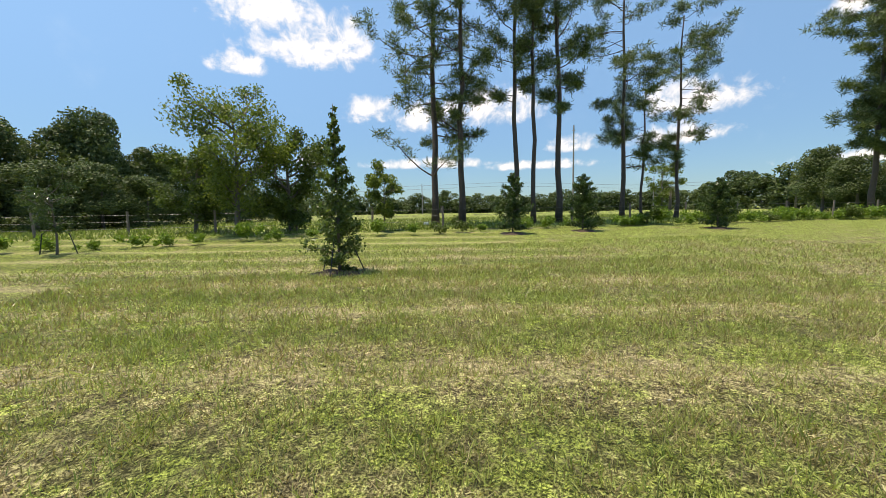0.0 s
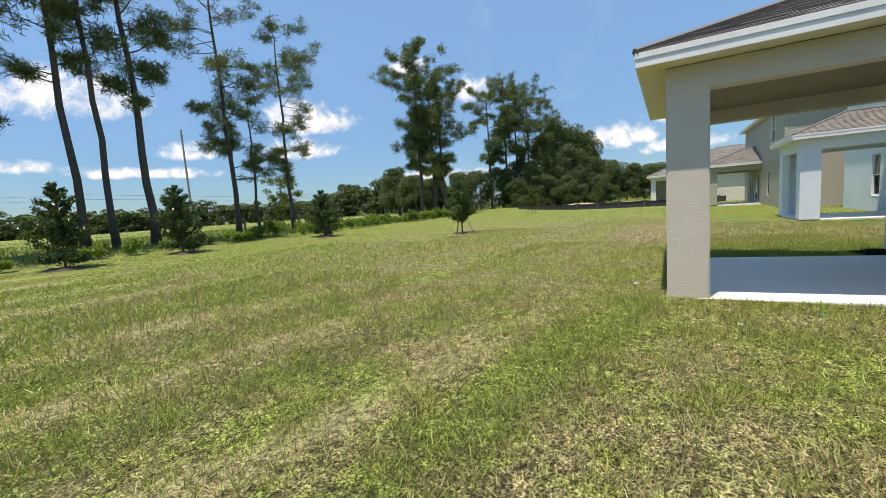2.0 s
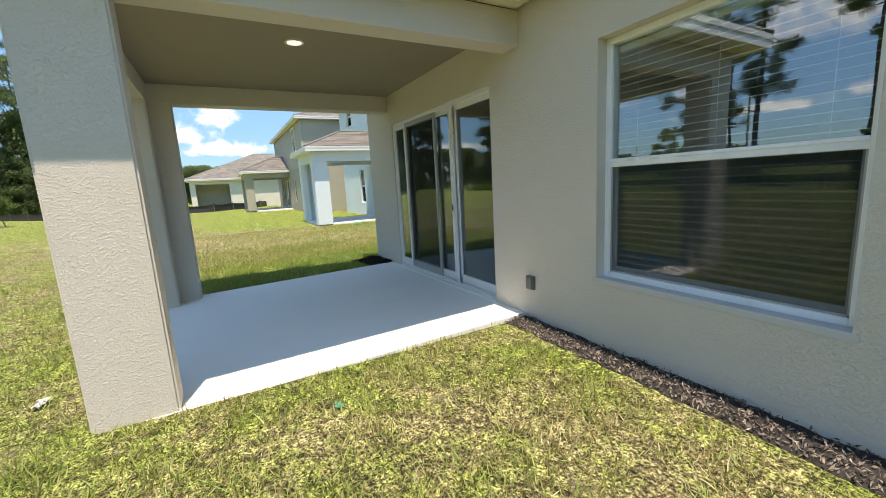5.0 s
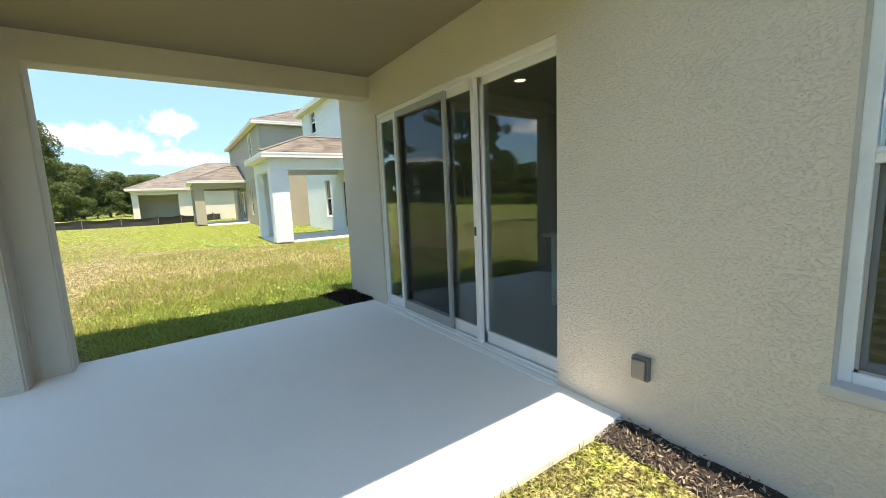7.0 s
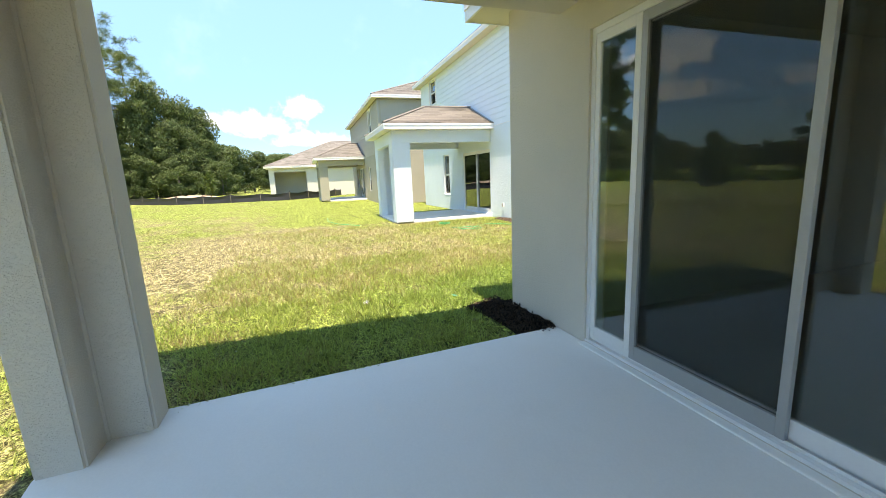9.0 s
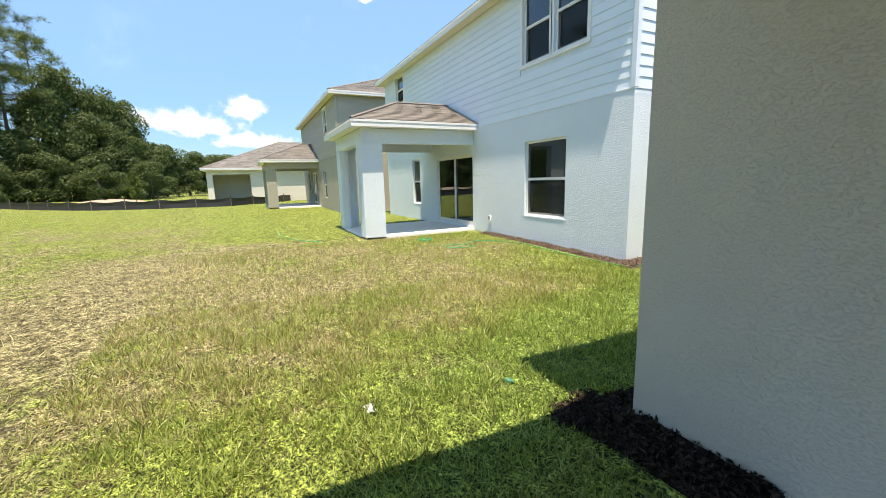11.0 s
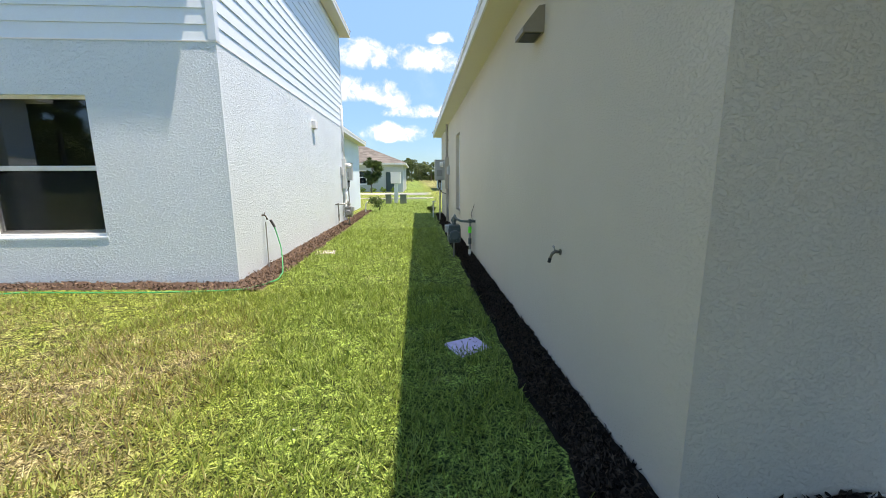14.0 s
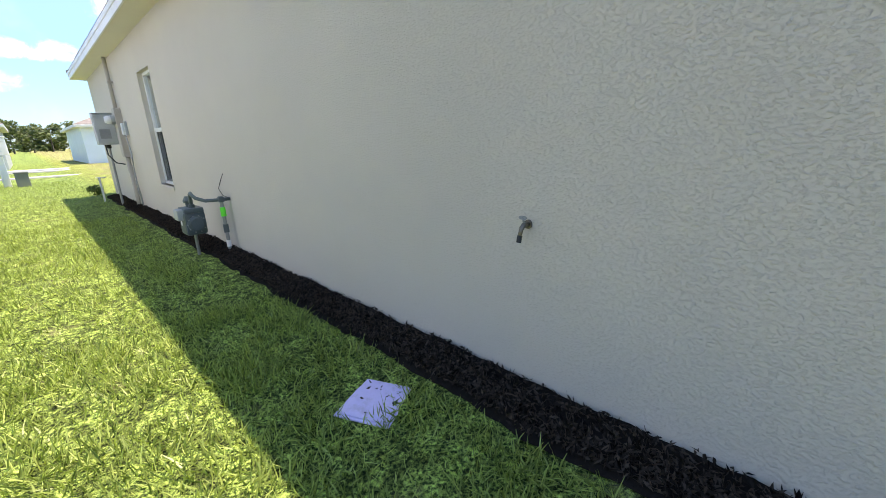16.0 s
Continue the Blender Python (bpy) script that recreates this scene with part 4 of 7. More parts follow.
def porch(parent, x0, x1, y0, y1, z, mat, slab_z, soffit=3.05, deep=2.62, pier_w=0.60, ov=0.30, tabs=False):
    """A covered porch at the back of a neighbouring house: wall at y0, garden side at y1."""
    for bx in ((x0, x0 + 0.24, y0, y1), (x1 - 0.24, x1, y0, y1), (x0 + 0.24, x1 - 0.24, y1 - 0.24, y1)):
        part("porch_beam", boxes((*bx, deep, soffit), bevel=0.01), mat, parent)
    for xo, s in ((x0, 1), (x1, -1)):
        a, b = sorted((xo, xo + s * 0.26))
        part("porch_pier", boxes((a, b, y1 - pier_w, y1, z - 0.2, deep), bevel=0.012), mat, parent)
        a, b = sorted((xo + s * 0.26, xo + s * 0.55))
        part("porch_pier", boxes((a, b, y1 - 0.26, y1, z - 0.2, deep), bevel=0.012), mat, parent)
    part("porch_ceiling", boxes((x0 + 0.24, x1 - 0.24, y0, y1 - 0.24, soffit - 0.06, soffit - 0.03)), CEILSHADED, parent)
    part("porch_slab", boxes((x0, x1, y0 + 0.002, y1, z - 0.2, slab_z), bevel=0.01), CONCRETE, parent)
    q0, q1, qy = x0 - ov, x1 + ov, y1 + ov
    half, sl, mid = (q1 - q0) / 2, math.sqrt(1 + PITCH ** 2), (q0 + q1) / 2
    k, zr = 1 / sl, soffit + 0.185
    bm = bmesh.new()
    deck = new("porch_roof")
    deck.empty_display_size = 0.1
    deck.parent = parent
    sink = shingle_piece(deck) if tabs else None
    wide = (0.5, 1.3) if tabs else (0.25, 0.75)
    shingled(bm, (q1, qy, zr), (q0, qy, zr), (0, -1, PITCH), half * sl, k, k, 0.14, 7, wide, sink)
    slab_poly(bm, [(q0, qy, zr - 0.02), (q1, qy, zr - 0.02), (mid, qy - half, zr + half * PITCH - 0.02)], 0.02)
    part("porch_roof_plane", bm, SHINGLE, deck)
    for a, b, up, l, r in (((q0, qy, zr), (q0, y0, zr), (1, 0, PITCH), k, 0.0), ((q1, y0, zr), (q1, qy, zr), (-1, 0, PITCH), 0.0, k)):
        bm = bmesh.new()
        shingled(bm, a, b, up, half * sl, l, r, 0.14, 8, wide, sink)
        slab_poly(bm, [(a[0], a[1], zr - 0.02), (b[0], b[1], zr - 0.02), (mid, y0 if b[1] == y0 else qy - half, zr + half * PITCH - 0.02), (mid, qy - half if b[1] == y0 else y0, zr + half * PITCH - 0.02)], 0.02)
        part("porch_roof_plane", bm, SHINGLE, deck)
    bm = bmesh.new()
    mx = (q0 + q1) / 2
    tp = (mx, qy - half, zr + half * PITCH)
    for a, b in (((q0, qy, zr), tp), ((q1, qy, zr), tp), (tp, (mx, y0, tp[2]))):
        tube(bm, [Vector(a) + Vector((0, 0, 0.012)), Vector(b) + Vector((0, 0, 0.012))], 0.05, 5)
    part("ridge_cap", bm, SHINGLE, parent)
    bm = bmesh.new()
    for s_, a in ((1, q0), (-1, q1)):
        tube(bm, [(a, y0 + 0.03, zr + 0.02), (mx, y0 + 0.03, tp[2] + 0.02)], 0.025, 4)
    part("flashing", bm, BRONZE, parent, "dark metal flashing against the wall")
    for bx in ((q0, q0 + 0.022, y0, qy), (q1 - 0.022, q1, y0, qy), (q0 + 0.022, q1 - 0.022, qy - 0.022, qy)):
        part("fascia", boxes((*bx, soffit, soffit + 0.17), bevel=0.004), FASCIA, parent)
        o = 0.012
        part("drip_edge", boxes((bx[0] - o, bx[1] + o, bx[2], bx[3] + (o if bx[2] > y0 else 0), soffit + 0.12, soffit + 0.18), bevel=0.003), FASCIA, parent)
    for bx in ((q0 + 0.022, x0, y0, qy - 0.022), (x1, q1 - 0.022, y0, qy - 0.022), (x0, x1, y1, qy - 0.022)):
        part("soffit", boxes((*bx, soffit + 0.004, soffit + 0.016)), FASCIA, parent)


def inner_dark(parent, x0, x1, y0, y1, z0, z1):
    bm = bmesh.new()
    box(bm, x0, x1, y0, y1, z0, z1)
    part("room_lining", bm, ROOM, parent)


# the pale two-storey house
N = thing("neighbour_house", (0.165, 0.04, 0.035), "pale blue-white two-storey house, stucco below and lap siding above", "house")
NX0, NX1, NY, NYB = 15.83, 29.9, -7.41, -16.2
NB, NE = 3.13, 6.15
nw = [(17.52, 18.98, 0.64, 2.48), (25.85, 26.66, 0.66, 2.48), (21.6, 24.18, 0.10, 2.40)]
up = [(17.0, 17.98, 4.32, 6.0), (18.12, 19.1, 4.32, 6.0), (27.35, 28.3, 5.0, 6.1)]
part("wall", panel_wall("x", NX0, NX1, -0.3, NB, NY, NY - 0.2, nw), PALE, N)
part("wall", panel_wall("y", NYB, NY - 0.2, -0.3, NB, NX0, NX0 + 0.2), PALE, N)
part("upper_wall", panel_wall("x", NX0 + 0.02, NX1 - 0.02, NB, NE + 0.05, NY - 0.02, NY - 0.2, up), PALE, N)
part("upper_wall", panel_wall("y", NYB, NY - 0.2, NB, NE + 0.05, NX0 + 0.02, NX0 + 0.2), PALE, N)
part("wall", panel_wall("y", NYB, NY - 0.2, -0.3, NE + 0.05, NX1, NX1 - 0.2), PALE, N)
part("wall", panel_wall("x", NX0 + 0.2, NX1 - 0.2, -0.3, NE + 0.05, NYB, NYB + 0.2), PALE, N)
lap_siding(N, "x", NX0 + 0.09, NX1 - 0.09, NB + 0.02, NE, NY - 0.02, 1, PALEBOARD, [(u[0] - 0.09, u[1] + 0.09, u[2] - 0.09, u[3] + 0.09) for u in up])
lap_siding(N, "y", NYB + 0.09, NY - 0.09, NB + 0.02, NE, NX0 + 0.02, -1, PALEBOARD)
part("corner_board", boxes((NX0 - 0.012, NX0 + 0.09, NY - 0.09, NY + 0.012, NB + 0.02, NE), bevel=0.004), PALEBOARD, N)
part("corner_board", boxes((NX0 - 0.012, NX0 + 0.09, NYB - 0.012, NYB + 0.09, NB + 0.02, NE), bevel=0.004), PALEBOARD, N)
part("band_flashing", boxes((NX0 - 0.008, NX1, NY, NY + 0.008, NB, NB + 0.018), (NX0 - 0.008, NX0, NYB, NY, NB, NB + 0.018)), WHITE, N)
for u in up:
    window_trim(N, "x", *u, NY - 0.02, 1)
for a, b, c, d in nw[:2] + up:
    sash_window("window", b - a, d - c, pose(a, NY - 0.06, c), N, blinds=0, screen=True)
part("window_sill", boxes((nw[0][0] - 0.03, nw[0][1] + 0.03, NY - 0.06, NY + 0.008, nw[0][2] - 0.04, nw[0][2] + 0.004), bevel=0.008), PALE, N)
part("window_sill", boxes((nw[1][0] - 0.03, nw[1][1] + 0.03, NY - 0.06, NY + 0.008, nw[1][2] - 0.04, nw[1][2] + 0.004), bevel=0.008), PALE, N)
dwn = nw[2][1] - nw[2][0]
sliding_door("sliding_door", dwn, 2.30, [(0.03, 1.33, -0.052, False, False), (1.27, dwn - 0.03, -0.01, False, False)], pose(nw[2][0], NY - 0.03, nw[2][2]), N)
inner_dark(N, NX0 + 0.4, NX1 - 0.4, NYB + 0.4, NY - 1.6, 0.1, NE - 0.2)
porch(N, 21.53, 24.85, NY, -3.88, 0.0, PALE, 0.05, soffit=3.05, deep=2.65, tabs=True)
hip_roof(N, NX0 - 0.33, NX1 + 0.33, NYB - 0.33, NY + 0.33, NE + 0.185, 60, step=0.2)
eaves(N, NX0 - 0.33, NX1 + 0.33, NYB - 0.33, NY + 0.33, NE, (NX0, NX1, NYB, NY))
# one-storey front part
part("wall", panel_wall("y", -22.6, NYB, -0.3, 3.1, NX0 + 0.4, NX0 + 0.6), PALE, N)
part("wall", panel_wall("x", NX0 + 0.6, NX0 + 7, -0.3, 3.1, -22.6, -22.4), PALE, N)
hip_roof(N, NX0 + 0.07, NX0 + 7.4, -23.0, NYB - 0.1, 3.25, 66, step=0.2)
eaves(N, NX0 + 0.07, NX0 + 7.4, -23.0, NYB - 0.1, 3.08, (NX0 + 0.4, NX0 + 7, -22.6, NYB - 0.2), skip=("n",))
part("wall_vent", tube(boxes((NX0 - 0.10, NX0, -12.16, -11.94, 2.62, 2.80), bevel=0.01), [(NX0 - 0.05, -12.05, 2.62), (NX0 - 0.02, -12.05, 2.6)], 0.02, 6), WHITE, N, "white hooded wall vent")
tiny = thing("outdoor_outlet", (20.72, NY + 0.07, 0.5), "white weatherproof outlet on the pale wall", "outlet")
part("box", boxes((-0.05, 0.05, -0.01, 0.04, -0.07, 0.07), bevel=0.006), WHITE, tiny)
part("lid", boxes((-0.04, 0.04, 0.041, 0.05, -0.055, 0.05), bevel=0.005), BRONZE, tiny, "grey lid")

# the khaki two-storey house beyond
K = thing("khaki_house", (0, 0, 0), "khaki two-storey house with lap siding upstairs and a back porch", "house")
KX0, KX1, KY, KYB = 32.3, 46.5, -5.4, -15.4
kw = [(36.3, 37.2, 0.75, 2.4), (42.7, 43.5, 0.75, 2.4), (39.9, 41.9, 0.22, 2.45)]
ku = [(34.9, 35.9, 4.2, 5.9)]
part("wall", panel_wall("x", KX0, KX1, -0.2, 3.1, KY, KY - 0.2, kw), KHAKI, K)
part("wall", panel_wall("y", KYB, KY - 0.2, -0.2, 3.1, KX0, KX0 + 0.2), KHAKI, K)
part("upper_wall", panel_wall("x", KX0, KX1, 3.1, 6.1, KY - 0.02, KY - 0.2, ku), KHAKI, K)
part("upper_wall", panel_wall("y", KYB, KY - 0.2, 3.1, 6.1, KX0 + 0.02, KX0 + 0.2), KHAKI, K)
part("wall", panel_wall("y", KYB, KY - 0.2, -0.2, 6.1, KX1, KX1 - 0.2), KHAKI, K)
part("wall", panel_wall("x", KX0 + 0.2, KX1 - 0.2, -0.2, 6.1, KYB, KYB + 0.2), KHAKI, K)
lap_siding(K, "x", KX0 + 0.08, KX1 - 0.08, 3.12, 6.05, KY - 0.02, 1, KHAKIBOARD, [(u[0] - 0.09, u[1] + 0.09, u[2] - 0.09, u[3] + 0.09) for u in ku])
lap_siding(K, "y", KYB + 0.08, KY - 0.08, 3.12, 6.05, KX0 + 0.02, -1, KHAKIBOARD)
part("corner_board", boxes((KX0 - 0.012, KX0 + 0.09, KY - 0.09, KY + 0.012, 3.1, 6.05)), KHAKIBOARD, K)
for u in ku:
    window_trim(K, "x", *u, KY - 0.02, 1)
for a, b, c, d in kw[:2] + ku:
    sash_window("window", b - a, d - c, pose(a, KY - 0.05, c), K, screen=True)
sliding_door("sliding_door", 2.0, 2.23, [(0.03, 1.03, -0.052, False, False), (0.97, 1.97, -0.01, False, False)], pose(39.9, KY - 0.03, 0.22), K)
inner_dark(K, KX0 + 0.4, KX1 - 0.4, KYB + 0.4, KY - 1.6, 0.2, 5.9)
porch(K, 38.9, 43.9, KY, -2.1, 0.12, KHAKI, 0.18, soffit=3.05, deep=2.66, pier_w=0.62)
hip_roof(K, KX0 - 0.35, KX1 + 0.35, KYB - 0.35, KY + 0.35, 6.28, 70, step=0.2)
eaves(K, KX0 - 0.35, KX1 + 0.35, KYB - 0.35, KY + 0.35, 6.1, (KX0, KX1, KYB, KY))

# the cream single-storey house at the end
C = thing("cream_house", (-1.6, -0.7, 0), "cream single-storey house with a recessed back porch", "house")
CX0, CX1, CY0, CY1 = 54.5, 68.0, -13.0, 3.0
part("wall", panel_wall("y", CY0, CY1, -0.2, 3.1, CX0, CX0 + 0.2, [(-0.6, 2.5, 0.12, 2.7)]), CREAM, C)
part("wall", panel_wall("x", CX0 + 0.2, CX1, -0.2, 3.1, CY1, CY1 - 0.2), CREAM, C)
part("wall", panel_wall("x", CX0 + 0.2, CX1, -0.2, 3.1, CY0, CY0 + 0.2), CREAM, C)
part("wall", panel_wall("y", CY0 + 0.2, CY1 - 0.2, -0.2, 3.1, CX1, CX1 - 0.2), CREAM, C)
part("porch_back_wall", boxes((CX0 + 3.0, CX0 + 3.2, -1.2, CY1 - 0.2, 0, 3.0)), CREAM, C)
part("porch_back_wall", boxes((CX0 + 0.2, CX0 + 3.0, -0.8, -0.6, 0, 3.0)), CREAM, C)
hip_roof(C, CX0 - 0.4, CX1 + 0.4, CY0 - 0.4, CY1 + 0.4, 3.28, 80, step=0.22)
eaves(C, CX0 - 0.4, CX1 + 0.4, CY0 - 0.4, CY1 + 0.4, 3.1, (CX0, CX1, CY0, CY1))


def street_house(x0, x1, y0, y1, mat, label, front):
    h = thing("street_house", (0, 0, 0), label, "house")
    opening = [(x0 + 0.9, x0 + 1.9, 0.05, 2.2), (x0 + 4.0, x0 + 5.2, 0.9, 2.3)] if front else []
    part("wall", panel_wall("x", x0, x1, -0.3, 2.95, y1, y1 - 0.2, opening), mat, h)
    part("wall", panel_wall("y", y0, y1 - 0.2, -0.3, 2.95, x0, x0 + 0.2), mat, h)
    part("wall", panel_wall("y", y0, y1 - 0.2, -0.3, 2.95, x1, x1 - 0.2), mat, h)
    part("wall", panel_wall("x", x0 + 0.2, x1 - 0.2, -0.3, 2.95, y0, y0 + 0.2), mat, h)
    inner_dark(h, x0 + 0.4, x1 - 0.4, y0 + 0.4, y1 - 0.8, 0, 2.8)
    if front:
        part("front_door", boxes((x0 + 0.95, x0 + 1.85, y1 - 0.12, y1 - 0.07, 0.05, 2.15), bevel=0.01), material("teal_door_paint", (0.04, 0.075, 0.085), 0.5), h, "dark teal front door")
        sash_window("window", 1.2, 1.4, pose(x0 + 4.0, y1 - 0.05, 0.9), h)
        window_trim(h, "x", x0 + 4.0, x0 + 5.2, 0.9, 2.3, y1, 1, WHITE, 0.12)
    hip_roof(h, x0 - 0.4, x1 + 0.4, y0 - 0.4, y1 + 0.4, 3.1, 90, step=0.25)
    eaves(h, x0 - 0.4, x1 + 0.4, y0 - 0.4, y1 + 0.4, 2.93, (x0, x1, y0, y1))
    return h


street_house(15.0, 28.0, -60.0, -46.0, GREYWALL, "grey single-storey house across the street with a brown roof", True)
street_house(1.0, 10.5, -62.0, -47.0, PALE, "pale single-storey house across the street", False)


# ---------------------------------------------------------------- plants
def quick_mesh(name, verts, faces_n, mat, smooth_shade=False):
    """A mesh from an array of corners, each run of faces_n corners one face."""
    verts = np.asarray(verts, dtype=np.float32).reshape(-1, 3)
    n = len(verts)
    me = bpy.data.meshes.new(name)
    me.vertices.add(n)
    me.vertices.foreach_set("co", verts.ravel())
    me.loops.add(n)
    me.loops.foreach_set("vertex_index", np.arange(n, dtype=np.int32))
    me.polygons.add(n // faces_n)
    me.polygons.foreach_set("loop_start", np.arange(0, n, faces_n, dtype=np.int32))
    me.polygons.foreach_set("loop_total", np.full(n // faces_n, faces_n, dtype=np.int32))
    me.update(calc_edges=True)
    me.materials.append(mat)
    return me


def random_dirs(rng, n, lift=0.0):
    d = rng.normal(size=(n, 3))
    d[:, 2] += lift
    return d / np.linalg.norm(d, axis=1)[:, None]


def leaves(rng, centres, length, width, lift=0.0, fold=0.25):
    """Leaves as small pointed quads with a fold, at the given centres, turned at random. Returns corners, four a leaf."""
    n = len(centres)
    a = random_dirs(rng, n, lift)
    b = np.cross(a, random_dirs(rng, n))
    b /= np.linalg.norm(b, axis=1)[:, None] + 1e-6
    c = np.cross(a, b)
    ln = length * rng.uniform(0.6, 1.25, n)[:, None]
    wd = width * rng.uniform(0.6, 1.25, n)[:, None]
    out = np.stack([centres - a * ln * 0.5, centres + b * wd * 0.5 + c * wd * fold, centres + a * ln * 0.5, centres - b * wd * 0.5 + c * wd * fold], axis=1)
    return out.reshape(-1, 3)


def in_blob(rng, n, centre, radii, shell=0.45):
    d = random_dirs(rng, n)
    r = rng.uniform(shell, 1.0, n)[:, None] ** 0.7
    return np.asarray(centre) + d * r * np.asarray(radii)


def curve_points(rng, start, direction, length, droop, n=7, wander=0.12):
    p = Vector(start)
    d = Vector(direction).normalized()
    pts = [p.copy()]
    for i in range(n):
        d = (d + Vector((rng.normal() * wander, rng.normal() * wander, rng.normal() * wander * 0.6 + droop))).normalized()
        p = p + d * (length / n)
        pts.append(p.copy())
    return pts


def pine(at, height, seed, bare=0.4, reach=4.0, tufts=260, radius=0.24, lean=(0, 0), tall_name="pine_tree", label="", low_limbs=0, needle_len=0.27, copies=()):
    """A tall pine: straight tapered trunk, crooked limbs in the upper part, needles in tufts on the twigs."""
    rng = np.random.default_rng(seed)
    tree = thing(tall_name, at, label or "tall slender pine with a bare trunk and open crown", "tree", "tall pines")
    n = 12
    axis = [Vector((lean[0] * (i / n) ** 1.5 + rng.normal() * 0.05 * (i > 0), lean[1] * (i / n) ** 1.5 + rng.normal() * 0.05 * (i > 0), height * i / n - 0.15 * (i == 0))) for i in range(n + 1)]
    part("trunk", tubed(axis, [radius * 0.85 * (1.35 if i == 0 else 1.0) * (1 - 0.82 * i / n) + 0.015 for i in range(n + 1)], 10), BARK, tree, smooth=True)
    bm = bmesh.new()
    spots, weights = [], []
    count = int(height * (1 - bare) * 2.6)
    heights = [height * (bare + (1 - bare) * ((i + rng.random()) / count)) for i in range(count)] + [height * (bare - 0.16 * rng.random()) for _ in range(low_limbs)]
    for h in heights:
        f = h / height
        k = min(n - 1, int(f * n))
        base = axis[k].lerp(axis[k + 1], f * n - k)
        ang = rng.uniform(0, 2 * math.pi)
        shape = 0.35 + 0.65 * math.sin(math.pi * min(1, max(0.05, (1.04 - f) / (1 - bare + 0.02))) ** 0.75) if f >= bare else 0.75
        ln = reach * shape * rng.uniform(0.55, 1.1)
        d = (math.cos(ang), math.sin(ang), rng.uniform(-0.28, 0.32) + 0.5 * max(0, f - 0.75))
        pts = curve_points(rng, base, d, ln, 0.05, 7, 0.2)
        tube(bm, pts, [max(0.012, radius * 0.26 * (1 - f * 0.5) * (1 - 0.85 * i / 7)) for i in range(8)], 5)
        for j in range(3, 8):
            for _ in range(3 if j < 7 else 6):
                td = Vector(pts[j] - pts[j - 1]).normalized() + Vector(rng.normal(size=3) * 0.8)
                tip = pts[j] + td.normalized() * rng.uniform(0.2, 0.85) * min(1.0, ln / 2.5)
                if rng.random() < 0.5:
                    tube(bm, [pts[j], (pts[j] + tip) / 2 + Vector(rng.normal(size=3) * 0.05), tip], [0.016, 0.012, 0.007], 4)
                if rng.random() < 0.55 + 0.08 * j:
                    spots.append(tip)
    for _ in range(int(6 + height * 0.3)):
        spots.append(axis[-1] + Vector(rng.normal(size=3) * 0.5))
    part("limb_work", bm, BARK, tree, smooth=True)
    spots = np.array([list(s) for s in spots])
    tufts = int(tufts * 0.8)
    if len(spots) > tufts:
        spots = spots[rng.permutation(len(spots))[:tufts]]
    per = 48
    spread = rng.normal(size=(len(spots) * per, 3)) * np.array([0.15, 0.15, 0.10]) * (1.0 if at[1] < 28 else 1.25)
    c = np.repeat(spots, per, axis=0) + spread
    d = random_dirs(rng, len(c), 0.25) + spread * 3.0
    d /= np.linalg.norm(d, axis=1)[:, None]
    s = np.cross(d, random_dirs(rng, len(c)))
    s /= np.linalg.norm(s, axis=1)[:, None] + 1e-6
    ln = needle_len * rng.uniform(0.7, 1.25, len(c))[:, None]
    wide = 0.024 if at[1] < 28 else 0.033
    tri = np.stack([c - s * wide, c + s * wide, c + d * ln + s * 0.006, c + d * ln - s * 0.006], axis=1).reshape(-1, 3)
    o = new("needles", quick_mesh("needles", tri, 4, NEEDLE))
    o.parent = tree
    for m in copies:
        copy_thing(tree, m)
    return tree


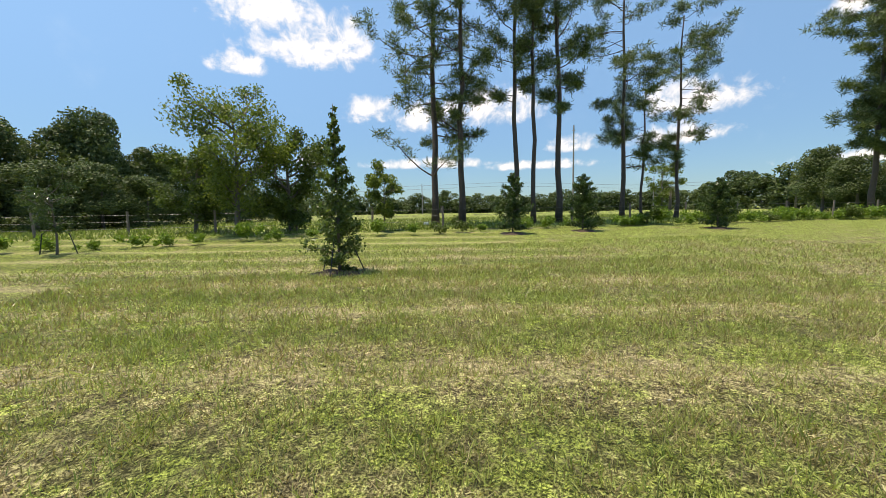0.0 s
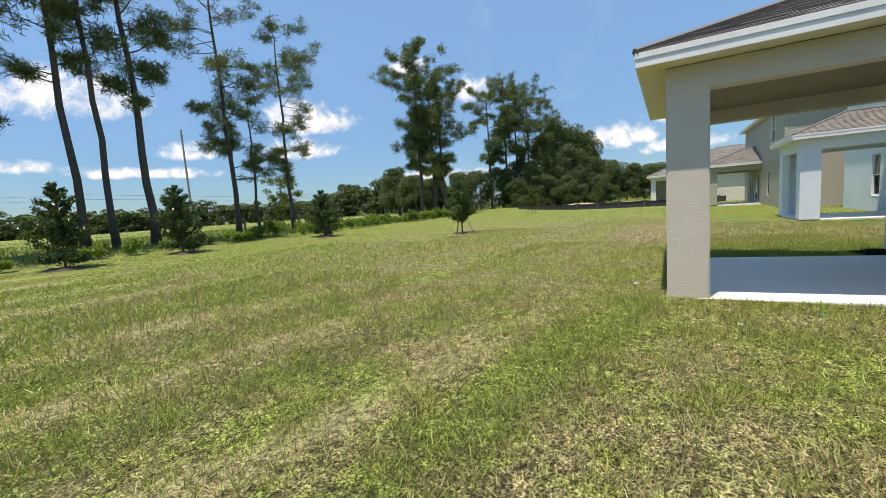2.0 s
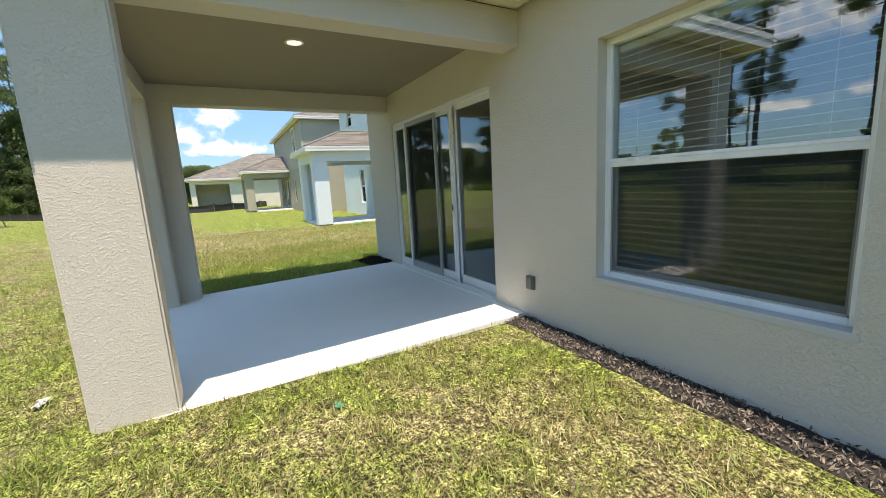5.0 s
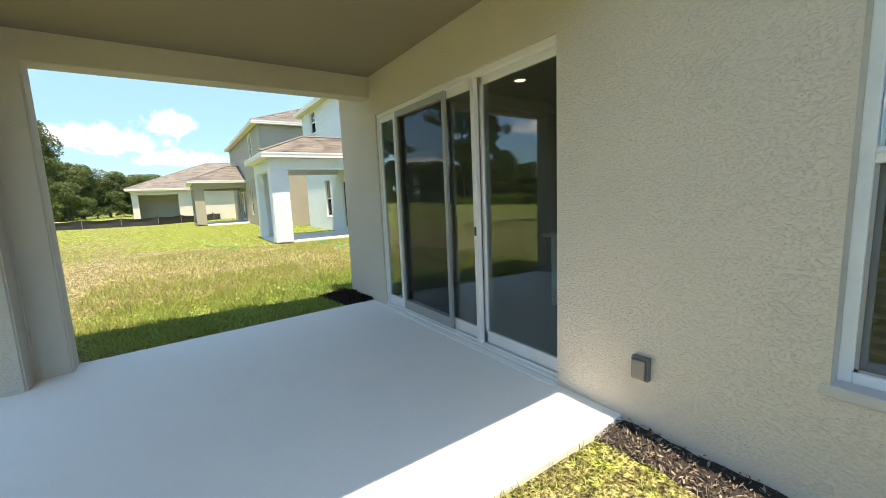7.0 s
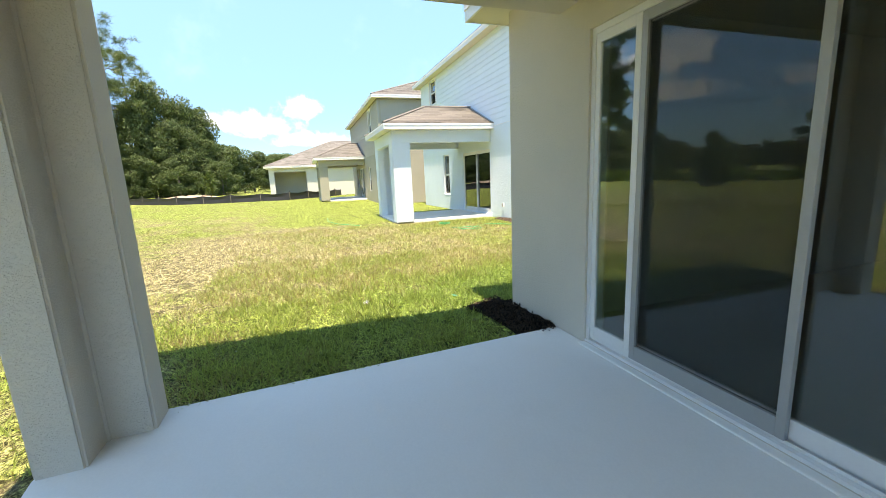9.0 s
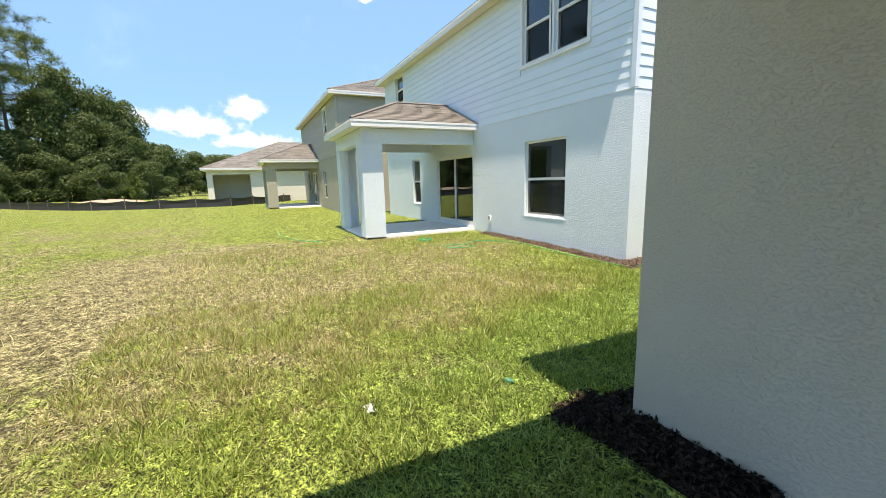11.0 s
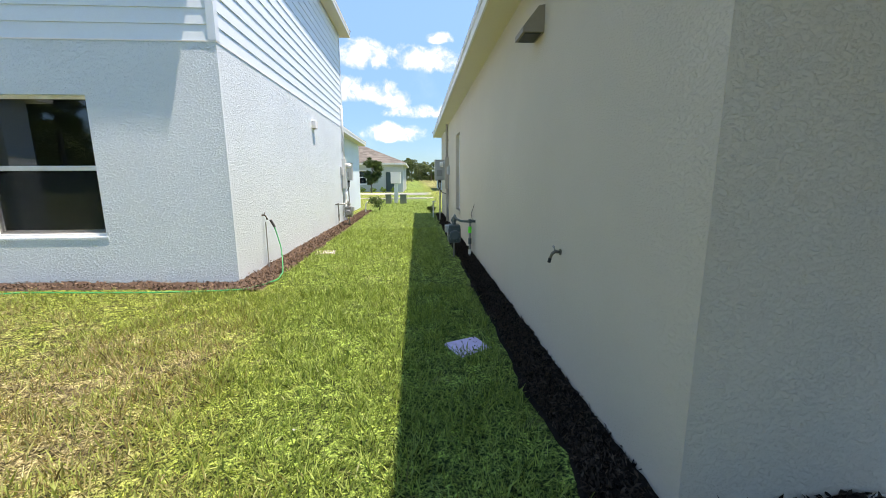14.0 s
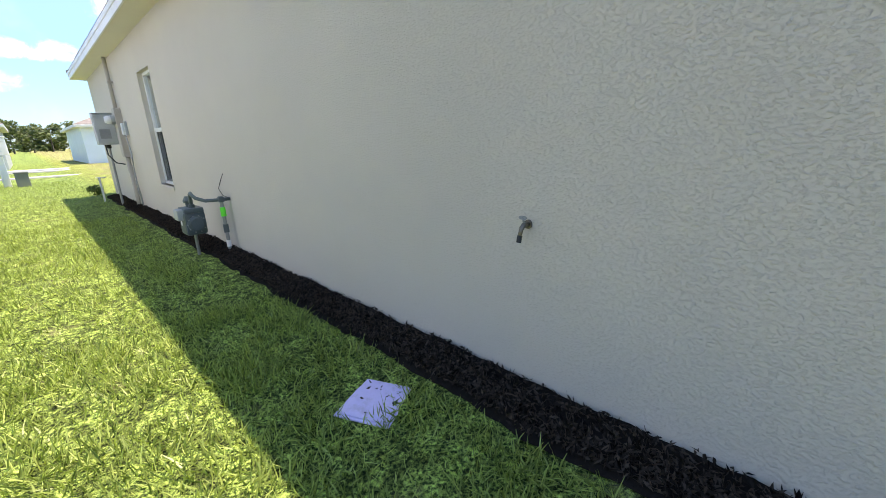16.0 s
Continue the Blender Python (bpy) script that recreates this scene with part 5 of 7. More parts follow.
def broadleaf(name, at, height, crown, seed, mat, label, category="tree", group="", trunk_r=0.12, n_limbs=12, clumps=26, per=120, leaf=(0.16, 0.09), bare=0.28, spread=0.9, bark=OAKBARK, trunks=1):
    """A broad-leaved tree: trunk, forking limbs and leaves gathered in clumps at their ends, with gaps between. crown: half widths."""
    rng = np.random.default_rng(seed)
    tree = thing(name, at, label, category, group)
    bm = bmesh.new()
    ends = []
    for k in range(trunks):
        lean = Vector((rng.normal() * 0.22 * (trunks > 1), rng.normal() * 0.22 * (trunks > 1), 1.0)).normalized()
        base = Vector((0.16 * k - 0.08 * (trunks - 1), 0.1 * (k % 2), -0.08))
        axis = curve_points(rng, base, lean, height * 0.82, 0.02, 8, 0.06)
        tube(bm, axis, [trunk_r * (1 - 0.8 * i / 8) for i in range(9)], 9)
    part("trunk", bm, bark, tree, smooth=True)
    bm = bmesh.new()
    for i in range(n_limbs):
        f = bare + (0.95 - bare) * (i + rng.random()) / n_limbs
        k = min(7, int(f * 8))
        b0 = axis[k].lerp(axis[min(8, k + 1)], f * 8 - k)
        ang = 2.4 * i + rng.normal() * 0.4
        taper = math.sin(math.pi * min(1.0, 0.25 + 0.75 * (1 - f) / (1 - bare))) ** 0.6
        ln = crown * max(0.3, taper) * rng.uniform(0.75, 1.1)
        pts = curve_points(rng, b0, (math.cos(ang) * spread, math.sin(ang) * spread, rng.uniform(0.25, 0.9)), ln, 0.02, 6, 0.18)
        tube(bm, pts, [max(0.008, trunk_r * 0.42 * (1 - 0.85 * j / 6)) for j in range(7)], 6)
        ends += [pts[3], pts[5], pts[6]]
        for _ in range(2):
            q = curve_points(rng, pts[3], Vector(pts[4] - pts[3]).normalized() + Vector(rng.normal(size=3) * 0.7), ln * 0.45, 0.0, 4, 0.2)
            tube(bm, q, [max(0.006, trunk_r * 0.2 * (1 - 0.8 * j / 4)) for j in range(5)], 5)
            ends += [q[2], q[4]]
    ends.append(axis[-1])
    part("limb_work", bm, bark, tree, smooth=True)
    picks = [ends[i] for i in rng.permutation(len(ends))[:clumps]] + [axis[-1]]
    pts = np.concatenate([in_blob(rng, int(per * rng.uniform(0.5, 1.4)), list(p), np.array([1, 1, 0.75]) * crown * rng.uniform(0.16, 0.36), 0.1) for p in picks])
    o = new("crown", quick_mesh("crown", leaves(rng, pts, leaf[0], leaf[1], 0.1), 4, mat))
    o.parent = tree
    return tree


def cone_tree(name, at, height, half, seed, mat, label, group, leaf=(0.13, 0.06), n=2600, stakes=True, mulch=True, taper=0.72, ragged=0.3, lift=0.12, stems=1):
    """A young evergreen: upright stem, short limbs, dense leaves in a ragged cone; stakes and straps, mulch ring."""
    rng = np.random.default_rng(seed)
    tree = thing(name, at, label, "tree", group)
    part("trunk", tubed([(0, 0, -0.1), (0.02, 0.0, height * 0.4), (0, 0.01, height)], [0.04, 0.028, 0.006], 7), OAKBARK, tree, smooth=True)
    bm = bmesh.new()
    pts = []
    limbs = int(26 * height / 2.5)
    for i in range(limbs):
        f = lift + (0.97 - lift) * (i + rng.random()) / limbs
        ang = 2.4 * i
        w = half * (min(1.0, (f - lift) * 5 + 0.45)) * (1 - f) ** taper * 1.35 * rng.uniform(1 - ragged, 1 + ragged * 0.6)
        b = (0.01, 0, f * height)
        q = curve_points(rng, b, (math.cos(ang), math.sin(ang), 0.55 * min(1.0, f * 4) - 0.2 * (f < 0.12)), max(0.06, w), 0.04, 4, 0.12)
        tube(bm, q, [0.012, 0.01, 0.008, 0.006, 0.004], 4)
        for j in range(1, 5):
            pts.append(in_blob(rng, max(3, int(n / limbs / 4 * min(1.5, 0.12 + 1.3 * w / half))), list(q[j]), np.array([1, 1, 1.1]) * (0.05 + 0.18 * w), 0.0))
    part("limb_work", bm, OAKBARK, tree, smooth=True)
    o = new("crown", quick_mesh("crown", leaves(rng, np.concatenate(pts), leaf[0], leaf[1], 0.35), 4, mat))
    o.parent = tree
    if stakes:
        for k in range(3):
            a = 2 * math.pi * k / 3 + seed
            foot = Vector((math.cos(a) * 0.62, math.sin(a) * 0.62, 0.0))
            tie = Vector((math.cos(a) * 0.03, math.sin(a) * 0.03, min(1.3, height * 0.42)))
            part("stake", tubed([foot + Vector((0, 0, -0.06)), foot.lerp(tie, 0.42)], 0.014, 6), STAKE, tree)
            part("strap", tubed([foot.lerp(tie, 0.4), tie], 0.008, 5), BLACK, tree, "black tie strap")
    if mulch:
        bm = bmesh.new()
        ring = [bm.verts.new((math.cos(t) * r * (1 + 0.15 * math.sin(3 * t + seed)), math.sin(t) * r * (1 + 0.12 * math.cos(5 * t)), z)) for r, z in ((0.75, -0.03),) for t in [2 * math.pi * i / 18 for i in range(18)]]
        inner = [bm.verts.new((v.co.x * 0.55, v.co.y * 0.55, 0.05 + 0.02 * math.sin(i * 2.1))) for i, v in enumerate(ring)]
        mid = bm.verts.new((0, 0, 0.07))
        for i in range(18):
            j = (i + 1) % 18
            bm.faces.new((ring[i], ring[j], inner[j], inner[i]))
            bm.faces.new((inner[i], inner[j], mid))
        part("mulch_ring", bm, REDMULCH, tree, "ring of brown mulch", smooth=True)
    return tree


def bush_mesh(seed, mat, n=420, r=(0.34, 0.34, 0.34), leaf=(0.12, 0.06)):
    rng = np.random.default_rng(seed)
    pts = [in_blob(rng, n // 6, (rng.normal() * r[0] * 0.45, rng.normal() * r[1] * 0.45, r[2] * rng.uniform(0.55, 1.35)), np.array(r) * 0.55, 0.1) for _ in range(6)]
    return quick_mesh("leaves", leaves(rng, np.concatenate(pts), *leaf, 0.5), 4, mat)


def on_ground(x, y, dz=0.0):
    return (x, y, ground_z(x, y) + dz)


# row of tall pines along the fence
PINES = [(4.53, 26.9, 21, 0.26, 5.4, 520, 0.27, 1), (6.18, 25.95, 21.5, 0.32, 4.2, 480, 0.25, 2), (9.8, 25.4, 21, 0.38, 3.7, 430, 0.2, 3), (10.9, 25.0, 22, 0.5, 3.0, 300, 0.17, 4),
         (12.7, 25.0, 20, 0.36, 4.0, 450, 0.23, 5), (18.9, 27.0, 18.0, 0.32, 4.2, 420, 0.2, 6), (20.5, 26.9, 9.8, 0.42, 2.2, 130, 0.12, 7), (23.6, 27.0, 15.2, 0.26, 3.2, 300, 0.16, 8)]
for x, y, h, bare, reach, tufts, r, sd in PINES:
    pine(on_ground(x, y), h, 100 + sd, bare, reach, tufts, r, lean=(0.3 * math.sin(sd), 0.2), low_limbs=2 if sd in (1, 2, 6) else 0)

# pine groups further off
for az, dist, h, sd in ((58.0, 59, 23.0, 21), (59.8, 60, 21.2, 22), (61.0, 59, 16.5, 23)):
    pine((dist * math.sin(radians(az)), dist * math.cos(radians(az)), 0.4), h, sd, 0.28, 5.2, 560, 0.30, label="tall bushy pine at the wood's edge", needle_len=0.45)
for az, dist, h, sd in ((67.5, 78, 21, 31), (69.8, 80, 24, 32), (71.2, 82, 23, 33), (72.8, 80, 22, 34), (74.5, 88, 21, 35)):
    pine((dist * math.sin(radians(az)), dist * math.cos(radians(az)), 0.35), h, sd, 0.36, 4.8, 400, 0.28, label="tall pine in the far stand", needle_len=0.55)


def wood_crown(seed, n, leaf):
    """A unit crown of many lumps; the leaves lie outwards on each lump, so that tops catch the light and gaps stay dark."""
    rng = np.random.default_rng(seed)
    pts, outs = [], []
    lumps = 34
    for i in range(lumps):
        a = rng.uniform(0, 2 * math.pi)
        z = rng.uniform(0.05, 0.90)
        k = 1.0 - 0.62 * z * z
        rr = rng.uniform(0.25, 0.72) * k
        c = np.array((math.cos(a) * rr, math.sin(a) * rr, z))
        d = random_dirs(rng, n // lumps, 0.35)
        r = rng.uniform(0.72, 1.08, n // lumps)[:, None]
        pts.append(c + d * r * np.array([0.25, 0.25, 0.125]) * rng.uniform(0.6, 1.25))
        outs.append(d)
    pts, outs = np.concatenate(pts), np.concatenate(outs)
    keep = pts[:, 2] > 0.01
    pts, outs = pts[keep], outs[keep] + rng.normal(size=(keep.sum(), 3)) * 0.7
    outs /= np.linalg.norm(outs, axis=1)[:, None]
    a = np.cross(outs, random_dirs(rng, len(pts)))
    a /= np.linalg.norm(a, axis=1)[:, None] + 1e-6
    b = np.cross(outs, a)
    ln = leaf * rng.uniform(0.6, 1.3, len(pts))[:, None]
    flat = np.array([1.0, 1.0, 0.5])
    quad = np.stack([pts - a * ln * 0.5 * flat, pts + b * ln * 0.32 * flat, pts + a * ln * 0.5 * flat, pts - b * ln * 0.32 * flat], axis=1)
    return quick_mesh("crown", quad.reshape(-1, 3), 4, WOODLEAF)


CROWNS = [wood_crown(s, 17000, 0.048) for s in (1, 2, 3, 4)]
BIGCROWNS = [wood_crown(s, 2300, 0.125) for s in (5, 6, 7)]


def wood_tree(x, y, h, w, k, rng, far=False, label="dark broad-leaved tree at the wood's edge"):
    t = thing("woodland_tree", (x, y, 0.3), label, "tree", "edge of the woods", turn=rng.uniform(0, 360))
    part("trunk", tubed([(0, 0, -0.3), (0.05, 0, h * 0.3), (0, 0.1, h * 0.6)], [h * 0.025, h * 0.02, h * 0.01], 6), OAKBARK, t)
    src = BIGCROWNS if far else CROWNS
    o = new("crown", src[k % len(src)])
    o.parent = t
    o.scale = (w, w, h)


rng = np.random.default_rng(77)
# wood on the rising side, close
for az, dist, h, w in ((-52, 44, 8.5, 5), (-47, 42, 9, 5), (-43, 46, 9.4, 5.5), (-39, 44, 9, 5), (-36, 47, 9.6, 5), (-33, 45, 9.8, 5.2), (-30.5, 46, 9.6, 4.6), (-28, 48, 9, 4.6), (-25.5, 47, 8, 4.2), (-23, 50, 7.6, 4.2), (-20.5, 50, 6.6, 4),
                       (-35, 38, 5.4, 3.6), (-30, 39, 5.6, 3.6), (-26, 40, 4.6, 3.2), (-41, 38, 6, 3.6), (-18, 54, 6, 4), (-14, 58, 5.5, 4), (-10, 64, 5.4, 4.4)):
    wood_tree(dist * math.sin(radians(az)), dist * math.cos(radians(az)), h * rng.uniform(0.93, 1.06), w, int(rng.integers(4)), rng)
# stand on the far side of the houses
for az, dist, h, w in ((63.5, 74, 7, 5), (66, 78, 8, 5), (69, 84, 8, 5), (72, 86, 9, 6), (75.0, 82, 14, 5.5), (76.6, 84, 17.5, 6), (77.4, 83, 11, 5), (78.2, 86, 16, 6), (79.0, 84, 10, 5), (79.8, 88, 14, 5.5), (80.6, 85, 8.5, 4.6), (81.4, 90, 12, 5), (82.2, 88, 7.5, 4.6), (83, 92, 9, 5.5), (84, 92, 6.5, 5), (75.8, 80, 9, 4.6), (73.2, 80, 8, 5), (70.4, 80, 7.6, 5), (85, 95, 7.6, 6), (87, 98, 7.4, 6), (89.5, 104, 7.2, 7), (92, 110, 7.4, 7),
                       (57, 66, 7, 4.5), (54.5, 70, 8, 4.5), (60, 68, 6.6, 4.5), (74, 78, 6, 4), (78, 78, 5.5, 4), (82, 80, 5, 3.6), (71, 76, 5.2, 3.4)):
    wood_tree(dist * math.sin(radians(az)), dist * math.cos(radians(az)), h * rng.uniform(0.93, 1.06), w, int(rng.integers(4)), rng)
# far tree line round the fields
for az in np.arange(-62, 60, 1.15):
    dist = 172 - 46 * smooth(az, 36, 54) + rng.uniform(-8, 8)
    h = (8.2 + 1.0 * math.sin(az * 0.7) + rng.normal() * 1.1) * (1 + 0.28 * smooth(az, 38, 50) * (1 - 0.2 * smooth(az, 54, 60)))
    wood_tree(dist * math.sin(radians(az)), dist * math.cos(radians(az)), h, rng.uniform(5.5, 8.5), int(rng.integers(3)), rng, True, "far tree of the line beyond the fields")
for az in np.arange(150, 216, 1.4):
    dist = 210 + rng.uniform(-10, 10)
    wood_tree(14 + dist * math.sin(radians(az)), -3 + dist * math.cos(radians(az)), rng.uniform(9, 13), rng.uniform(6, 9), int(rng.integers(3)), rng, True, "far tree of the line beyond the street")
for az in np.arange(94, 150, 3.5):
    dist = 150 + rng.uniform(-10, 10)
    wood_tree(dist * math.sin(radians(az)), dist * math.cos(radians(az)), rng.uniform(8, 11), rng.uniform(6, 9), int(rng.integers(3)), rng, True, "far tree behind the houses")

# trees in and before the fence
broadleaf("oak_tree", on_ground(-6.7, 22.0), 7.4, 3.2, 11, LIGHTLEAF, "light green open-crowned oak by the fence", n_limbs=22, clumps=84, per=170, trunk_r=0.15, leaf=(0.16, 0.09), bare=0.2)
broadleaf("oak_tree", on_ground(-4.3, 23.4), 5.6, 2.6, 12, OAKLEAF, "dense dark green oak beside the fence", n_limbs=16, clumps=76, per=210, trunk_r=0.16, leaf=(0.17, 0.10), bare=0.10)
broadleaf("oak_tree", on_ground(-9.6, 24.5), 5.0, 2.4, 13, OAKLEAF, "low spreading oak in front of the wood", n_limbs=14, clumps=60, per=190, trunk_r=0.12, leaf=(0.17, 0.10), bare=0.10)
broadleaf("young_tree", on_ground(0.9, 22.2), 3.6, 1.35, 14, LIGHTLEAF, "small round-crowned tree behind the fence", n_limbs=13, clumps=40, per=120, trunk_r=0.05, leaf=(0.15, 0.09), bare=0.3)
broadleaf("young_tree", on_ground(30.5, 37.0), 6.4, 2.2, 15, LIGHTLEAF, "yellow-green tree beyond the pines", n_limbs=11, clumps=30, per=90, trunk_r=0.1, leaf=(0.24, 0.14), bare=0.15)
sap = broadleaf("young_oak", on_ground(-10.9, 16.2), 2.9, 1.05, 16, MAGLEAF, "young staked oak with feathery grey-green crown", n_limbs=14, clumps=34, per=80, trunk_r=0.045, leaf=(0.09, 0.035), bare=0.34)
for sx in (-0.75, 0.75):
    part("stake", tubed([(sx * 0.8, 0.1, -0.06), (sx * 0.55, 0.05, 0.75)], 0.018, 6), STAKE, sap)
    part("strap", tubed([(sx * 0.55, 0.05, 0.72), (0.0, 0.0, 1.05)], 0.008, 5), BLACK, sap, "black tie strap")
cone_tree("holly_tree", on_ground(-0.74, 9.45), 3.85, 0.62, 17, HOLLYLEAF, "tall narrow young holly, staked, in a mulch ring", "young evergreens", n=6000, leaf=(0.10, 0.055), ragged=0.3, lift=0.02, taper=0.95)
for x, y, h, w, sd in ((6.95, 18.5, 3.0, 0.92, 18), (10.9, 18.8, 2.95, 0.92, 19), (18.3, 18.0, 2.7, 0.88, 20)):
    cone_tree("evergreen_sapling", on_ground(x, y), h, w, sd, MAGLEAF, "young broad-leaved evergreen in a ring of brown mulch", "young evergreens", n=7000, stakes=False, lift=0.06)
cone_tree("magnolia_sapling", on_ground(20.2, 9.9), 2.75, 0.92, 24, MAGLEAF, "young dark magnolia on several thin stems, tied to stakes", "young evergreens", n=6400, stakes=True, lift=0.2, mulch=True)
cone_tree("magnolia_sapling", on_ground(44.0, 13.4), 3.0, 1.0, 25, OAKLEAF, "young staked tree on the far lawn", "young evergreens", n=2200, stakes=True, lift=0.22, leaf=(0.16, 0.09))
cone_tree("magnolia_sapling", on_ground(57.0, 8.5), 3.2, 0.9, 26, OAKLEAF, "young tree beside the silt fence", "young evergreens", n=1600, stakes=False, mulch=False, lift=0.2, leaf=(0.18, 0.1))


def palm(at, h, seed):
    rng = np.random.default_rng(seed)
    t = thing("cabbage_palm", at, "cabbage palm with drooping fan fronds", "palm", "palms")
    part("trunk", tubed([(0, 0, -0.2), (0.05, 0, h * 0.5), (0, 0, h)], [0.2, 0.16, 0.15], 8), OAKBARK, t, smooth=True)
    quads = []
    for i in range(34):
        a, e = rng.uniform(0, 2 * math.pi), rng.uniform(-0.7, 1.1)
        d = np.array([math.cos(a) * math.cos(e), math.sin(a) * math.cos(e), math.sin(e)])
        s = np.array([-math.sin(a), math.cos(a), 0.0])
        b = np.array([0, 0, h]) + d * 0.5
        for k in np.linspace(-1, 1, 9):
            q = d * (1 - 0.25 * abs(k)) + s * k * 0.8
            q[2] -= 0.35
            w = s * 0.05
            quads += [b - w, b + w, b + q * 0.95 + w * 0.2, b + q * 0.95 - w * 0.2]
    o = new("fronds", quick_mesh("fronds", np.array(quads), 4, PALMLEAF))
    o.parent = t


for az, d, h, sd in ((52.4, 92, 5.2, 1), (40.5, 52, 3.2, 2), (45.2, 110, 5.5, 3)):
    palm((d * math.sin(radians(az)), d * math.cos(radians(az)), 0.5), h, sd)

# hedge plants along the fence line
rng = np.random.default_rng(5)
BUSHES = [bush_mesh(s, BUSHLEAF) for s in (1, 2, 3)] + [bush_mesh(4, OAKLEAF, 420)]
x = -17.0
while x < 46:
    y = (17.6 + 0.16 * (x + 10) if x < 8 else 20.5 + 0.02 * x) + rng.normal() * 0.25
    if min(abs(x - c) for c in (6.95, 10.9, 18.3)) > 0.5:
        b = new("bush", BUSHES[int(rng.integers(4)) if x > 3 else int(rng.integers(3))])
        s = rng.uniform(0.95, 1.5) * (1.25 if x > 14 else 1.0)
        b.matrix_basis = pose(*on_ground(x, y, -0.03), 0, 0, rng.uniform(0, 360)) @ Matrix.Diagonal((s, s, s * rng.uniform(0.75, 1.15), 1))
        tagged(b, "small bright green bush planted along the fence" if x < 14 else "leafy green bush in the hedge row", "bush", "planted hedge row")
    x += rng.uniform(0.9, 1.7) if x < 14 else rng.uniform(0.55, 1.0)

# rough grass beyond the fence
rng = np.random.default_rng(9)
n = 26000
px, py = rng.uniform(-34, 48, n), 21.5 + 26 * rng.random(n) ** 1.6
d = random_dirs(rng, n, 2.2)
s = np.cross(d, random_dirs(rng, n))
s /= np.linalg.norm(s, axis=1)[:, None] + 1e-6
b = np.stack([px, py, [ground_z(a, c) for a, c in zip(px, py)]], axis=1)
ln = (0.22 + 0.28 * np.array([max(0, noise.noise((a * 0.2, c * 0.2, 4.0))) for a, c in zip(px, py)]))[:, None] * rng.uniform(0.6, 1.3, n)[:, None]
tri = np.stack([b - s * 0.03, b + s * 0.03, b + d * ln], axis=1).reshape(-1, 3)
tagged(new("field_grass", quick_mesh("field_grass", tri, 3, WEED)), "rough uncut grass in the field beyond the fence", "grass", kind="stuff")


# lawn blades where the walk passes
def lawn_blades():
    rng = np.random.default_rng(3)
    regions = [(-5.5, 7.9, -3.05, 2.2, 2700), (-5.5, 7.9, 2.2, 5.2, 2000), (-6, 9, 5.2, 9.5, 1150), (7.9, 15, 0.5, 4.5, 1200), (9, 22, 4.5, 9.5, 330),
               (11.6, 16.5, -7.2, 0.5, 3800), (16.5, 21.5, -7.2, 0.5, 1100), (15, 26, 0.5, 4.5, 260), (12.9, 15.6, -13.5, -7.2, 1500), (12.9, 15.6, -27.5, -13.5, 330), (-9, 16, 9.5, 15, 220)]
    base = []
    for x0, x1, y0, y1, dens in regions:
        m = int((x1 - x0) * (y1 - y0) * dens)
        p = np.stack([rng.uniform(x0, x1, m), rng.uniform(y0, y1, m)], axis=1)
        base.append(p)
    p = np.concatenate(base)
    keep = np.ones(len(p), bool)
    keep &= ~((p[:, 0] > 12.3) & (p[:, 0] < 12.69) & (p[:, 1] < -2.8))
    keep &= ~((p[:, 0] > 11.6) & (p[:, 0] < 12.78) & (p[:, 1] < -2.66))
    keep &= ~((p[:, 0] < 7.93) & (p[:, 1] < -2.72))
    keep &= ~((p[:, 0] > 12.88) & (p[:, 0] < 13.2) & (p[:, 1] > -5.3) & (p[:, 1] < -4.95))
    keep &= ~((p[:, 0] > 15.55) & (p[:, 1] < -6.95))
    keep &= ~((p[:, 0] > 7.93) & (p[:, 0] < 11.61) & (p[:, 1] < 0.49))
    p = p[keep]
    clump = np.array([noise.noise((a * 2.3, b * 2.3, 0.0)) + 0.6 * noise.noise((a * 7.0, b * 7.0, 5.0)) for a, b in p])
    k = rng.random(len(p)) < 0.62 + 0.55 * clump
    p, clump = p[k], clump[k]
    n = len(p)
    z = np.array([ground_z(a, b) for a, b in p])
    b = np.stack([p[:, 0], p[:, 1], z - 0.006], axis=1)
    d = random_dirs(rng, n, 1.5)
    d[:, 2] = np.abs(d[:, 2]) + 0.12
    flat = rng.random(n) < 0.2
    d[flat, 2] *= 0.25
    d /= np.linalg.norm(d, axis=1)[:, None]
    s = np.cross(d, random_dirs(rng, n))
    s /= np.linalg.norm(s, axis=1)[:, None] + 1e-6
    fresh = ((p[:, 0] > 11.4) & (p[:, 1] < 0.6)).astype(float)
    ln = ((0.064 + 0.036 * np.clip(clump, -0.5, 1)) * rng.uniform(0.6, 1.5, n) * (1 + 0.15 * fresh))[:, None]
    dist = np.clip((p[:, 1] - 3) / 6, 0, 1)
    ln = ln * (1 + 0.35 * dist)[:, None]
    w = (rng.uniform(0.0022, 0.0042, n) * (1 + 0.1 * fresh) * (1 + 1.6 * dist))[:, None]
    bend = random_dirs(rng, n) * 0.25
    bend[:, 2] = -np.abs(bend[:, 2]) * 0.8
    mid = b + d * ln * 0.55
    tip = mid + (d + bend) * ln * 0.5
    quad = np.stack([b - s * w, b + s * w, mid + s * w * 0.8, tip, mid - s * w * 0.8], axis=1).reshape(-1, 3)
    tagged(new("lawn_grass", quick_mesh("lawn_grass", quad, 5, BLADE)), "short lawn grass, part green and part dry straw", "grass", kind="stuff")


lawn_blades()


